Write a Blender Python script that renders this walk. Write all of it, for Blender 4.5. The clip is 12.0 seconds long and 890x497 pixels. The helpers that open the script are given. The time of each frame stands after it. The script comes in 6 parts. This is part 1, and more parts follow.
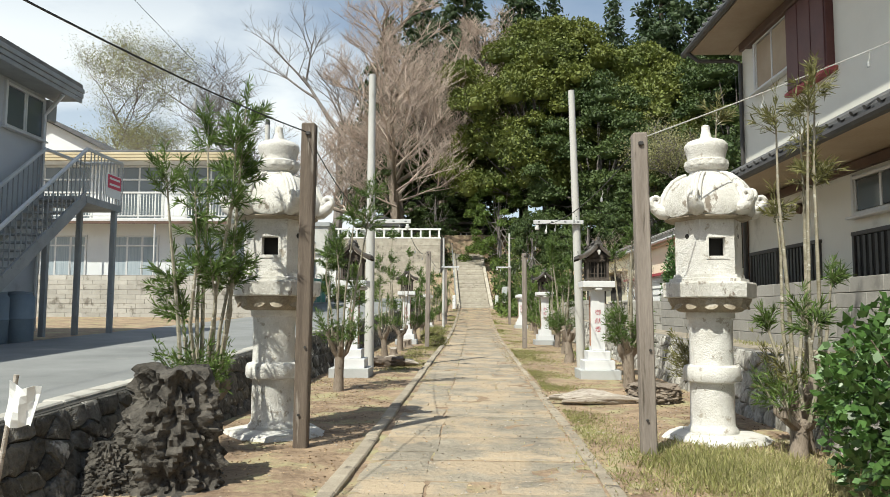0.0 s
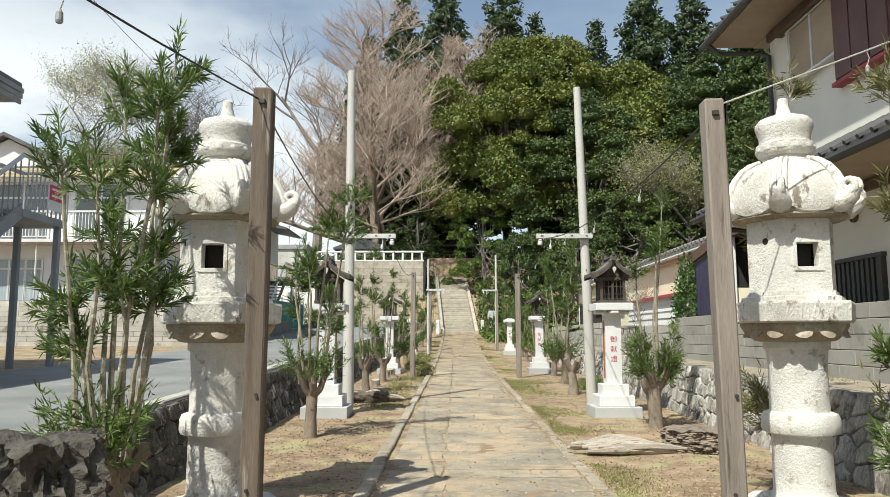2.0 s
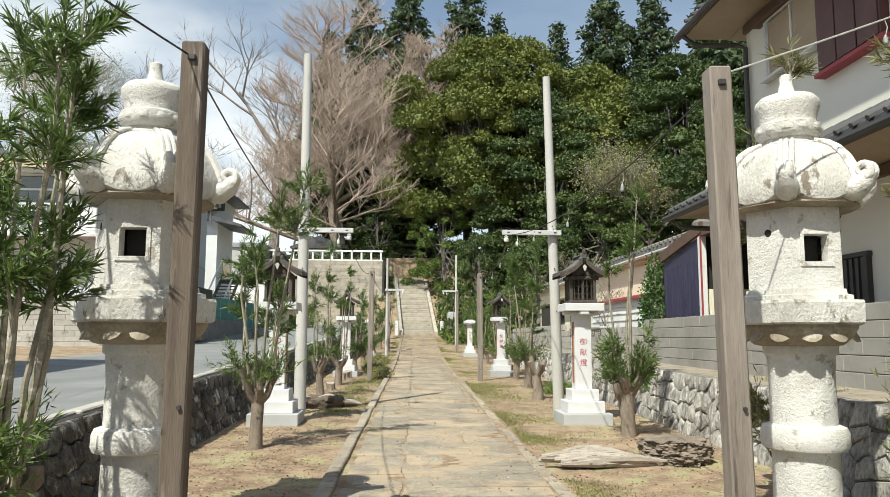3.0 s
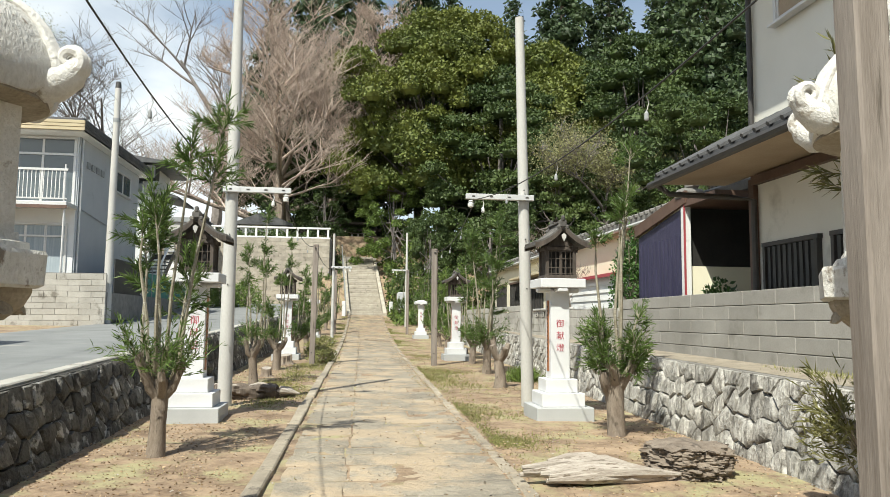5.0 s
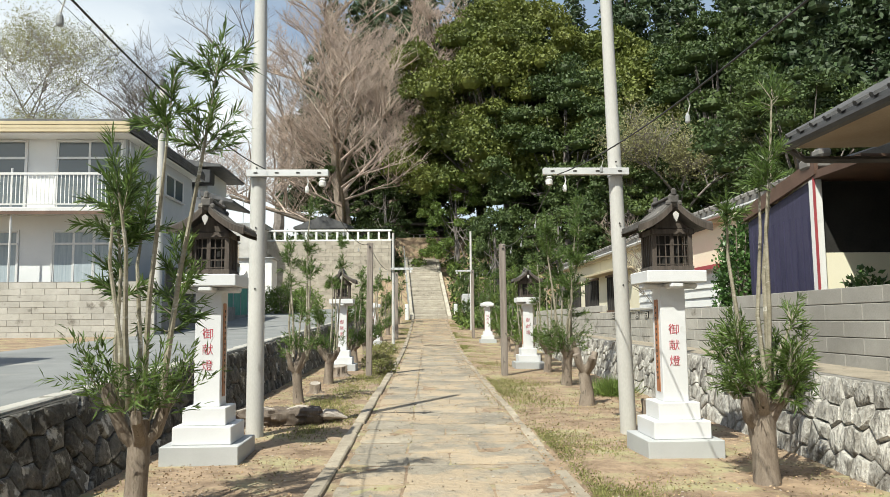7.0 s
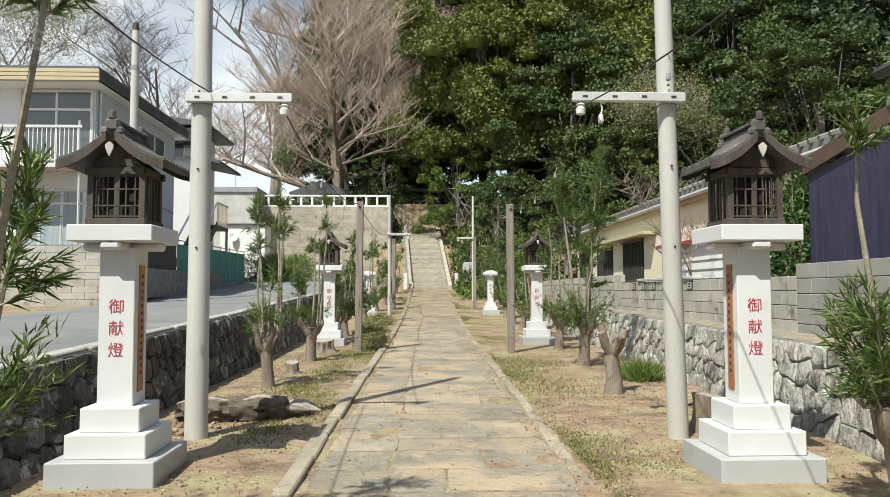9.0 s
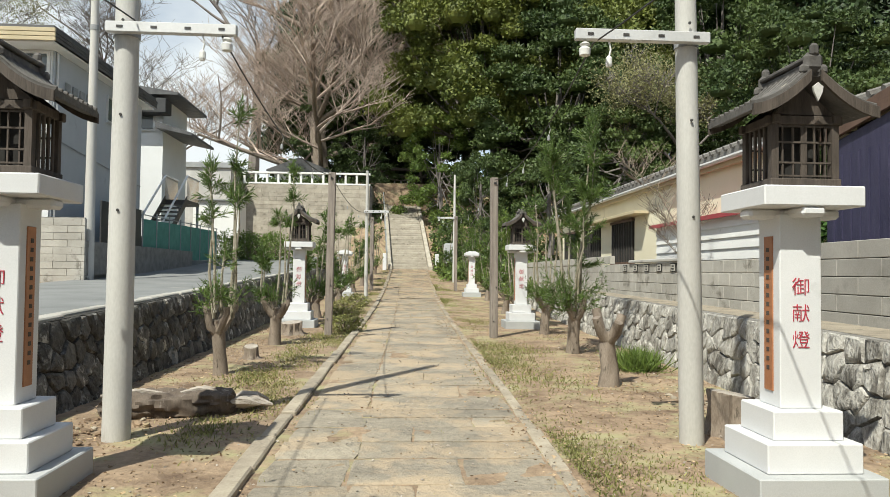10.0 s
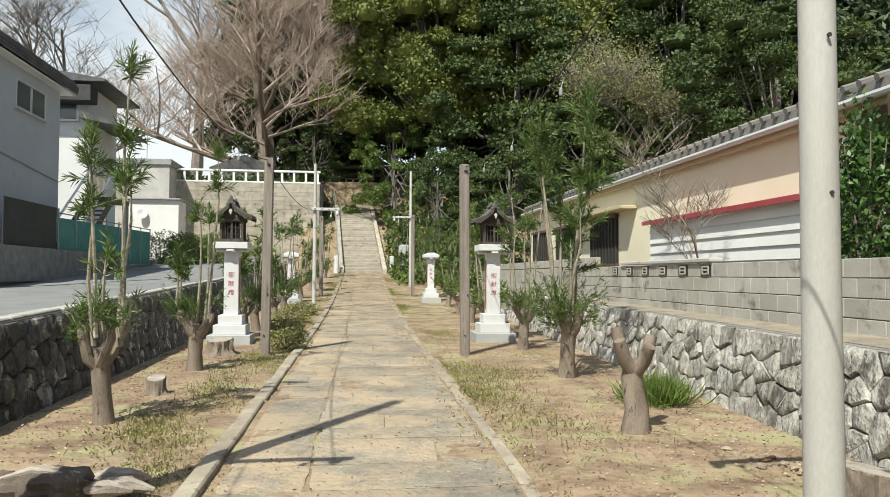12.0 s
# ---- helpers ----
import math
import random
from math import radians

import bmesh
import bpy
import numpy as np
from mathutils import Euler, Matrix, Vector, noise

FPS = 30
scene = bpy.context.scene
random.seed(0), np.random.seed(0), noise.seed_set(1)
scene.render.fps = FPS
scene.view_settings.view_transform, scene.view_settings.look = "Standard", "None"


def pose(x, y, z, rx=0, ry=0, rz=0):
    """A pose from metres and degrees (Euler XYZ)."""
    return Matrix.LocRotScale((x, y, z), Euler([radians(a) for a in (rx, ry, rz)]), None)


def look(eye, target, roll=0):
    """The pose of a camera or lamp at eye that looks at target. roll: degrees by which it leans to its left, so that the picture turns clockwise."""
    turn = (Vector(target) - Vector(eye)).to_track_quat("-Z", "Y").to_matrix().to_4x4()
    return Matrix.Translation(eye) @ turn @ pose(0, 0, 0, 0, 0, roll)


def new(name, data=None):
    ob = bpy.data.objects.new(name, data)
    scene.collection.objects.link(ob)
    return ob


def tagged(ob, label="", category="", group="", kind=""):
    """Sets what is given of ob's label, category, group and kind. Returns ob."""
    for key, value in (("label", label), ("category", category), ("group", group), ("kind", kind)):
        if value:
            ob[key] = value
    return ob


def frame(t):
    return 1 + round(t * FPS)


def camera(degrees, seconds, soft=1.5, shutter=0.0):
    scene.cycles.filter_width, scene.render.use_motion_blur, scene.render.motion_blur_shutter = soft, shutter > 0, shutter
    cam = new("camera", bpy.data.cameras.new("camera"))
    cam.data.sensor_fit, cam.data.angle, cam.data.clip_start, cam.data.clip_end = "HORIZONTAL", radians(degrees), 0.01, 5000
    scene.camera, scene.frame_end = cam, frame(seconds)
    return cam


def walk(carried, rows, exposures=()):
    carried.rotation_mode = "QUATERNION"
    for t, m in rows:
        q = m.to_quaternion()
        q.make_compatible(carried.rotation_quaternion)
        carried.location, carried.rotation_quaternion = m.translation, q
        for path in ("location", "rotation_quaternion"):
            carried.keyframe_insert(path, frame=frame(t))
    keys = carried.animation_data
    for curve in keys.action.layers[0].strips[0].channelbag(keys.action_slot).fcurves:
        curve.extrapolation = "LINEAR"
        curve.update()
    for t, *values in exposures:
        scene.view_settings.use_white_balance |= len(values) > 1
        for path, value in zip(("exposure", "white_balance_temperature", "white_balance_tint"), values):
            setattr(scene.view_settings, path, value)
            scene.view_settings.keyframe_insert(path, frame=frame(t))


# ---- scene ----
cam = camera(61.8, 12.0, soft=0.6)
METRES, EYE, TILT, LEAN, TURN = 13.4, 1.5, 0.0, 0.0, 1.3
ROWS = [
    (0.0, 0.0, 0.0, 0.0, -0.02, 4.85, -0.28),
    (0.5, -0.0086, 0.0387, -0.0004, 0.84, 5.44, 0.32),
    (1.0, -0.0124, 0.0775, 0.0003, 0.66, 6.3, 0.74),
    (1.5, -0.0124, 0.1212, 0.0016, -0.81, 6.59, 0.78),
    (2.0, -0.0138, 0.1588, 0.0043, -1.47, 6.73, 0.11),
    (2.5, -0.0099, 0.1925, 0.0065, -2.64, 6.76, -0.19),
    (3.0, -0.0139, 0.2233, 0.0046, -4.65, 6.83, -0.17),
    (3.5, -0.023, 0.2625, 0.0045, -7.54, 7.32, -0.3),
    (5.5, -0.0014, 0.4109, 0.0025, -8.65, 5.12, -0.62),
    (6.0, 0.0042, 0.4544, 0.0047, -6.09, 5.47, -0.78),
    (6.5, 0.0111, 0.5021, 0.0066, -4.72, 6.34, -0.04),
    (7.0, 0.0087, 0.5447, 0.0083, -3.61, 5.58, 0.55),
    (9.0, 0.0216, 0.7114, 0.009, -3.55, 3.24, 0.12),
    (9.5, 0.0277, 0.7569, 0.0063, -4.13, 1.69, -0.31),
    (10.0, 0.032, 0.8035, 0.0046, -5.01, 1.9, -0.63),
    (10.5, 0.034, 0.8536, 0.0078, -6.08, 1.77, -0.31),
    (11.0, 0.0309, 0.902, 0.0089, -6.64, 1.09, -0.17),
    (11.5, 0.0375, 0.9519, 0.0092, -7.82, -0.57, -0.14),
    (12.0, 0.0374, 0.9922, 0.009, -8.64, 2.07, -0.24),
]
walk(cam, [(t, pose(0, 0, EYE, TILT, LEAN, TURN) @ pose(METRES * x, METRES * y, METRES * z, 90 + pitch, roll, yaw)) for t, x, y, z, yaw, pitch, roll in ROWS], [(0.0, 0.34, 6500, 3.0), (3.5, 0.37, 6500, 3.0), (5.5, 0.46, 6500, 3.0), (7.0, 0.42, 6500, 3.0), (9.0, 0.27, 6500, 3.0), (10.5, 0.26, 6550, 3.0), (11.5, 0.33, 6550, 3.0), (12.0, 0.28, 6550, 3.0)])

# ---- light ----
SUN_AZ, SUN_EL = 33.0, 52.5
world = bpy.data.worlds.new("sky_world")
scene.world = world
world.use_nodes = True
wn, wl = world.node_tree.nodes, world.node_tree.links
wn.clear()
sky = wn.new("ShaderNodeTexSky")
sky.sky_type, sky.sun_disc = "NISHITA", False
sky.sun_elevation, sky.sun_rotation = radians(SUN_EL), radians(180 + SUN_AZ)
sky.air_density, sky.dust_density, sky.ozone_density = 1.0, 1.2, 1.0
co = wn.new("ShaderNodeTexCoord")
mp = wn.new("ShaderNodeMapping")
mp.inputs["Scale"].default_value = (1.0, 1.0, 2.6)
cn = wn.new("ShaderNodeTexNoise")
cn.inputs["Scale"].default_value, cn.inputs["Detail"].default_value = 2.6, 7.0
cr = wn.new("ShaderNodeValToRGB")
cr.color_ramp.elements[0].position, cr.color_ramp.elements[1].position = 0.40, 0.60
cr.color_ramp.elements[0].color = (0.30, 0.30, 0.30, 1)
sep = wn.new("ShaderNodeSeparateXYZ")
low = wn.new("ShaderNodeMapRange")
low.inputs["From Min"].default_value, low.inputs["From Max"].default_value = 0.42, 0.20
low.inputs["To Min"].default_value, low.inputs["To Max"].default_value = 0.35, 1.1
side = wn.new("ShaderNodeMapRange")
side.inputs["From Min"].default_value, side.inputs["From Max"].default_value = 0.25, -0.25
side.inputs["To Min"].default_value, side.inputs["To Max"].default_value = 0.40, 1.4
mul, mul2 = wn.new("ShaderNodeMath"), wn.new("ShaderNodeMath")
mul.operation = mul2.operation = "MULTIPLY"
mul2.use_clamp = True
cm = wn.new("ShaderNodeMix")
cm.data_type = "RGBA"
cm.inputs["B"].default_value = (7.4, 7.6, 8.0, 1)
bg = wn.new("ShaderNodeBackground")
bg.inputs["Strength"].default_value = 0.106
wo = wn.new("ShaderNodeOutputWorld")
wl.new(co.outputs["Generated"], mp.inputs["Vector"])
wl.new(mp.outputs["Vector"], cn.inputs["Vector"])
wl.new(cn.outputs["Fac"], cr.inputs["Fac"])
wl.new(co.outputs["Generated"], sep.inputs["Vector"])
wl.new(sep.outputs["Z"], low.inputs["Value"])
wl.new(sep.outputs["X"], side.inputs["Value"])
wl.new(cr.outputs["Color"], mul.inputs[0])
wl.new(low.outputs["Result"], mul.inputs[1])
wl.new(mul.outputs["Value"], mul2.inputs[0])
wl.new(side.outputs["Result"], mul2.inputs[1])
wl.new(mul2.outputs["Value"], cm.inputs["Factor"])
wl.new(sky.outputs["Color"], cm.inputs["A"])
wl.new(cm.outputs["Result"], bg.inputs["Color"])
wl.new(bg.outputs["Background"], wo.inputs["Surface"])

sun = new("sun", bpy.data.lights.new("sun", "SUN"))
sun.data.energy, sun.data.angle, sun.data.color = 5.0, radians(0.55), (1.0, 0.95, 0.87)
SUN_FROM = Vector((-math.sin(radians(SUN_AZ)) * math.cos(radians(SUN_EL)), -math.cos(radians(SUN_AZ)) * math.cos(radians(SUN_EL)), math.sin(radians(SUN_EL))))
sun.matrix_world = look(SUN_FROM * 100, (0, 0, 0))


# ---- materials ----
def mat(name, c1, c2, rough=0.85, scale=1.5, fine=35.0, bump=0.3, dist=0.01, spot=None, spot_scale=5.0, spot_at=0.58, spot_soft=0.08, metal=0.0, rand=0.0, island=0.0, stretch=(1, 1, 1), local=False, trans=0.0):
    """Two colours mixed by coarse and fine noise, an optional stain colour, bump, and a tone that varies by object or by island."""
    m = bpy.data.materials.new(name)
    m.use_nodes = True
    n, l = m.node_tree.nodes, m.node_tree.links
    bs = n["Principled BSDF"]
    if local:
        src = n.new("ShaderNodeTexCoord").outputs["Object"]
    else:
        src = n.new("ShaderNodeNewGeometry").outputs["Position"]
    ma = n.new("ShaderNodeMapping")
    ma.inputs["Scale"].default_value = stretch
    l.new(src, ma.inputs["Vector"])
    a = n.new("ShaderNodeTexNoise")
    a.inputs["Scale"].default_value, a.inputs["Detail"].default_value, a.inputs["Roughness"].default_value = scale, 5.0, 0.6
    b = n.new("ShaderNodeTexNoise")
    b.inputs["Scale"].default_value, b.inputs["Detail"].default_value, b.inputs["Roughness"].default_value = fine, 4.0, 0.65
    for q in (a, b):
        l.new(ma.outputs["Vector"], q.inputs["Vector"])
    ad = n.new("ShaderNodeMath")
    ad.operation = "MULTIPLY_ADD"
    l.new(b.outputs["Fac"], ad.inputs[0])
    ad.inputs[1].default_value = 0.55
    l.new(a.outputs["Fac"], ad.inputs[2])
    rp = n.new("ShaderNodeMapRange")
    rp.inputs["From Min"].default_value, rp.inputs["From Max"].default_value = 0.52, 1.02
    l.new(ad.outputs["Value"], rp.inputs["Value"])
    mx = n.new("ShaderNodeMix")
    mx.data_type = "RGBA"
    mx.inputs["A"].default_value, mx.inputs["B"].default_value = (*c1, 1), (*c2, 1)
    l.new(rp.outputs["Result"], mx.inputs["Factor"])
    col = mx.outputs["Result"]
    if spot:
        s = n.new("ShaderNodeTexNoise")
        s.inputs["Scale"].default_value, s.inputs["Detail"].default_value, s.inputs["Roughness"].default_value = spot_scale, 6.0, 0.65
        l.new(ma.outputs["Vector"], s.inputs["Vector"])
        sr = n.new("ShaderNodeMapRange")
        sr.inputs["From Min"].default_value, sr.inputs["From Max"].default_value = spot_at, spot_at + spot_soft
        l.new(s.outputs["Fac"], sr.inputs["Value"])
        sm = n.new("ShaderNodeMix")
        sm.data_type = "RGBA"
        sm.inputs["B"].default_value = (*spot, 1)
        l.new(sr.outputs["Result"], sm.inputs["Factor"])
        l.new(col, sm.inputs["A"])
        col = sm.outputs["Result"]
    if rand or island:
        k = rand or island
        r = n.new("ShaderNodeObjectInfo").outputs["Random"] if rand else n.new("ShaderNodeNewGeometry").outputs["Random Per Island"]
        mr = n.new("ShaderNodeMapRange")
        mr.inputs["To Min"].default_value, mr.inputs["To Max"].default_value = 1 - k, 1 + k
        l.new(r, mr.inputs["Value"])
        h = n.new("ShaderNodeHueSaturation")
        l.new(mr.outputs["Result"], h.inputs["Value"])
        l.new(col, h.inputs["Color"])
        col = h.outputs["Color"]
    l.new(col, bs.inputs["Base Color"])
    bs.inputs["Roughness"].default_value, bs.inputs["Metallic"].default_value = rough, metal
    if bump:
        bp = n.new("ShaderNodeBump")
        bp.inputs["Strength"].default_value, bp.inputs["Distance"].default_value = bump, dist
        l.new(ad.outputs["Value"], bp.inputs["Height"])
        l.new(bp.outputs["Normal"], bs.inputs["Normal"])
    if trans:
        tr = n.new("ShaderNodeBsdfTranslucent")
        l.new(col, tr.inputs["Color"])
        ms = n.new("ShaderNodeMixShader")
        ms.inputs["Fac"].default_value = trans
        l.new(bs.outputs["BSDF"], ms.inputs[1])
        l.new(tr.outputs["BSDF"], ms.inputs[2])
        l.new(ms.outputs["Shader"], n["Material Output"].inputs["Surface"])
    return m


EARTH = mat("earth", (0.13, 0.085, 0.054), (0.40, 0.295, 0.195), 0.95, 2.4, 13, 1.0, 0.04, (0.33, 0.30, 0.165), 1.6, 0.51, 0.12)
ASPHALT = mat("asphalt", (0.15, 0.155, 0.152), (0.25, 0.255, 0.25), 0.9, 0.8, 60, 0.3, 0.005, (0.29, 0.28, 0.255), 0.6, 0.6, 0.1)
SLAB = mat("path_slab", (0.17, 0.15, 0.12), (0.37, 0.325, 0.25), 0.92, 1.9, 16, 1.0, 0.05, (0.39, 0.31, 0.215), 1.1, 0.47, 0.10, rand=0.10)
KERB = mat("kerb_stone", (0.22, 0.185, 0.14), (0.40, 0.35, 0.27), 0.9, 3, 45, 0.5, 0.012, (0.12, 0.10, 0.08), 5, 0.58, 0.1, rand=0.15)
STEP = mat("step_stone", (0.28, 0.25, 0.20), (0.45, 0.41, 0.34), 0.9, 2, 30, 0.5, 0.01, (0.2, 0.18, 0.14), 3, 0.58, 0.1, rand=0.12)
WALL_DARK = mat("dark_wall_stone", (0.04, 0.038, 0.033), (0.17, 0.16, 0.14), 0.9, 4.5, 18, 1.0, 0.06, (0.40, 0.39, 0.36), 3.6, 0.56, 0.06, rand=0.4)
MORTAR_DARK = mat("dark_mortar", (0.02, 0.019, 0.016), (0.055, 0.05, 0.042), 0.95, 3, 40, 0.6, 0.02)
WALL_PALE = mat("pale_wall_stone", (0.18, 0.168, 0.146), (0.53, 0.51, 0.465), 0.9, 4.5, 18, 1.0, 0.06, (0.13, 0.12, 0.105), 3.2, 0.545, 0.07, rand=0.2, stretch=(1, 1, 0.55))
MORTAR_PALE = mat("pale_mortar", (0.15, 0.142, 0.128), (0.30, 0.285, 0.26), 0.95, 3, 40, 0.6, 0.02)
BLOCK = mat("concrete_block", (0.22, 0.21, 0.188), (0.35, 0.335, 0.305), 0.92, 1.0, 60, 0.35, 0.006, (0.20, 0.19, 0.17), 1.6, 0.58, 0.12, rand=0.07)
BLOCK_OLD = mat("old_concrete_block", (0.30, 0.285, 0.25), (0.46, 0.44, 0.40), 0.92, 1.5, 50, 0.4, 0.008, (0.17, 0.155, 0.13), 2.0, 0.57, 0.1, rand=0.10)
CONCRETE = mat("concrete", (0.36, 0.35, 0.33), (0.54, 0.53, 0.50), 0.85, 1.2, 60, 0.25, 0.005, (0.28, 0.27, 0.25), 2.0, 0.6, 0.1)
POLE = mat("pole_concrete", (0.40, 0.39, 0.365), (0.55, 0.54, 0.51), 0.8, 1.0, 70, 0.2, 0.004, (0.34, 0.32, 0.28), 3, 0.62, 0.1, stretch=(1, 1, 0.3))
GRANITE = mat("white_granite", (0.54, 0.545, 0.55), (0.69, 0.695, 0.70), 0.6, 0.8, 120, 0.12, 0.003, (0.5, 0.5, 0.49), 1.5, 0.64, 0.1)
GRANITE_GREY = mat("grey_granite", (0.33, 0.34, 0.34), (0.47, 0.48, 0.48), 0.7, 0.8, 120, 0.12, 0.003)
LANTERN_STONE = mat("lantern_stone", (0.50, 0.48, 0.44), (0.74, 0.725, 0.69), 0.9, 3.0, 45, 0.9, 0.025, (0.38, 0.345, 0.29), 7.0, 0.60, 0.05)
LANTERN_WORN = mat("worn_lantern_stone", (0.44, 0.42, 0.375), (0.72, 0.705, 0.67), 0.9, 3.0, 45, 1.0, 0.03, (0.24, 0.205, 0.165), 6.0, 0.575, 0.06, stretch=(1, 1, 0.6))
# browner stone with paler spots, for the platform and the roof's underside
LANTERN_BROWN = mat("brown_lantern_stone", (0.16, 0.125, 0.085), (0.40, 0.35, 0.27), 0.9, 3.0, 40, 0.6, 0.012, (0.5, 0.47, 0.42), 4, 0.62, 0.1)
WOOD_GREY = mat("weathered_wood", (0.14, 0.115, 0.095), (0.31, 0.27, 0.235), 0.85, 2, 25, 0.5, 0.01, (0.08, 0.065, 0.05), 3, 0.6, 0.1, stretch=(6, 6, 0.35))
WOOD_BROWN = mat("brown_post_wood", (0.065, 0.048, 0.036), (0.17, 0.135, 0.105), 0.85, 2, 25, 0.6, 0.01, (0.26, 0.23, 0.2), 3, 0.6, 0.1, stretch=(6, 6, 0.35))
WOOD_DARK = mat("old_dark_wood", (0.035, 0.027, 0.021), (0.10, 0.08, 0.065), 0.8, 3, 30, 0.5, 0.008, stretch=(5, 5, 0.6))
WOOD_ROOF = mat("shrine_roof_wood", (0.05, 0.046, 0.042), (0.15, 0.14, 0.13), 0.8, 3, 30, 0.4, 0.008, (0.22, 0.2, 0.17), 4, 0.6)
PLAQUE = mat("copper_plaque", (0.28, 0.11, 0.05), (0.42, 0.19, 0.09), 0.5, 3, 30, 0.1, 0.002)
RED_PAINT = mat("red_lettering", (0.32, 0.022, 0.045), (0.44, 0.05, 0.075), 0.6, 8, 60, 0.0)
BARK = mat("bark", (0.13, 0.10, 0.075), (0.30, 0.25, 0.20), 0.95, 4, 40, 0.8, 0.015, (0.07, 0.055, 0.04), 8, 0.58, 0.1, stretch=(2, 2, 0.6))
BARK_GREY = mat("grey_bark", (0.12, 0.105, 0.095), (0.26, 0.235, 0.22), 0.95, 2, 15, 0.6, 0.02)
CANE = mat("sapling_cane", (0.15, 0.13, 0.08), (0.36, 0.33, 0.26), 0.8, 5, 30, 0.3, 0.004, (0.5, 0.48, 0.42), 7, 0.6, 0.06, stretch=(1, 1, 2))
LEAF = mat("narrow_leaf", (0.055, 0.10, 0.022), (0.16, 0.235, 0.058), 0.5, 3, 20, 0.0, island=0.35, trans=0.35)
LEAF_DRY = mat("yellowing_leaf", (0.13, 0.13, 0.04), (0.24, 0.23, 0.09), 0.6, 3, 20, 0.0, island=0.35, trans=0.35)
LEAF_GLOSS = mat("glossy_leaf", (0.03, 0.075, 0.018), (0.10, 0.19, 0.045), 0.42, 3, 20, 0.0, island=0.4, trans=0.2)
LEAF_OAK = mat("oak_leaf", (0.066, 0.098, 0.018), (0.19, 0.21, 0.040), 0.65, 0.25, 3, 0.0, island=0.25, trans=0.15)
LEAF_DARK = mat("dark_leaf", (0.028, 0.056, 0.015), (0.085, 0.12, 0.027), 0.65, 0.3, 3, 0.0, island=0.25, trans=0.12)
LEAF_CEDAR = mat("cedar_leaf", (0.024, 0.05, 0.019), (0.068, 0.10, 0.036), 0.6, 0.3, 3, 0.0, island=0.4, trans=0.15)
LEAF_BRIGHT = mat("spring_leaf", (0.08, 0.135, 0.025), (0.20, 0.27, 0.06), 0.55, 0.4, 3, 0.0, island=0.4, trans=0.3)
LEAF_BUD = mat("budding_leaf", (0.20, 0.20, 0.08), (0.33, 0.32, 0.16), 0.6, 0.4, 3, 0.0, island=0.3, trans=0.3)
TWIG_PINK = mat("ginkgo_twig", (0.30, 0.235, 0.195), (0.52, 0.42, 0.355), 0.9, 0.5, 4, 0.0, island=0.25)
GRASS = mat("grass_blade", (0.16, 0.18, 0.05), (0.36, 0.34, 0.14), 0.7, 1.0, 10, 0.0, island=0.35, trans=0.3)
GRASS_DRY = mat("dry_grass_blade", (0.28, 0.25, 0.11), (0.48, 0.43, 0.24), 0.8, 1.0, 10, 0.0, island=0.3, trans=0.3)
LITTER = mat("leaf_litter", (0.17, 0.11, 0.06), (0.44, 0.33, 0.21), 0.9, 2, 30, 0.0, island=0.5)
DRIFT = mat("bleached_wood", (0.26, 0.22, 0.18), (0.50, 0.45, 0.39), 0.9, 3, 25, 0.7, 0.02, (0.13, 0.1, 0.07), 5, 0.58, stretch=(1, 5, 5))
ROCK = mat("rough_rock", (0.026, 0.023, 0.019), (0.125, 0.112, 0.095), 0.95, 4, 22, 1.0, 0.05, (0.02, 0.018, 0.015), 9, 0.56, 0.08)
WIRE = mat("black_cable", (0.015, 0.015, 0.015), (0.03, 0.03, 0.03), 0.6, 3, 30, 0.0)
PALE_WIRE = mat("pale_cord", (0.35, 0.34, 0.31), (0.5, 0.49, 0.45), 0.7, 3, 30, 0.0)
PORCELAIN = mat("socket_white", (0.6, 0.6, 0.58), (0.75, 0.75, 0.72), 0.4, 3, 30, 0.0)
WHITE_PAINT = mat("white_paint", (0.66, 0.66, 0.64), (0.8, 0.8, 0.78), 0.6, 0.8, 50, 0.1, 0.003, (0.52, 0.51, 0.48), 2, 0.64)
STUCCO = mat("pale_stucco", (0.64, 0.62, 0.55), (0.76, 0.74, 0.67), 0.9, 0.5, 90, 0.3, 0.004, (0.46, 0.44, 0.38), 0.9, 0.62, 0.15)
STUCCO_WHITE = mat("white_stucco", (0.62, 0.63, 0.63), (0.74, 0.75, 0.75), 0.9, 0.5, 90, 0.2, 0.004, (0.52, 0.53, 0.53), 0.9, 0.64, 0.15)
CREAM = mat("cream_wall", (0.70, 0.645, 0.475), (0.81, 0.765, 0.60), 0.9, 0.5, 80, 0.2, 0.004, (0.50, 0.43, 0.30), 1.0, 0.64, 0.15)
GREY_SIDING = mat("grey_siding", (0.36, 0.38, 0.40), (0.46, 0.48, 0.50), 0.7, 0.5, 60, 0.15, 0.004, (0.30, 0.31, 0.32), 1.2, 0.62, 0.15)
FASCIA = mat("cream_fascia", (0.42, 0.35, 0.22), (0.54, 0.46, 0.31), 0.7, 1, 40, 0.1, 0.003)
SOFFIT = mat("brown_soffit", (0.30, 0.23, 0.16), (0.42, 0.34, 0.25), 0.85, 1, 40, 0.1, 0.003)
TILE = mat("dark_roof_tile", (0.045, 0.045, 0.047), (0.11, 0.11, 0.112), 0.6, 2, 40, 0.3, 0.006, (0.16, 0.15, 0.14), 3, 0.62, island=0.2)
TILE_GREY = mat("grey_roof_tile", (0.12, 0.115, 0.107), (0.22, 0.21, 0.195), 0.8, 2, 40, 0.3, 0.006, (0.13, 0.12, 0.11), 3, 0.6, island=0.2)
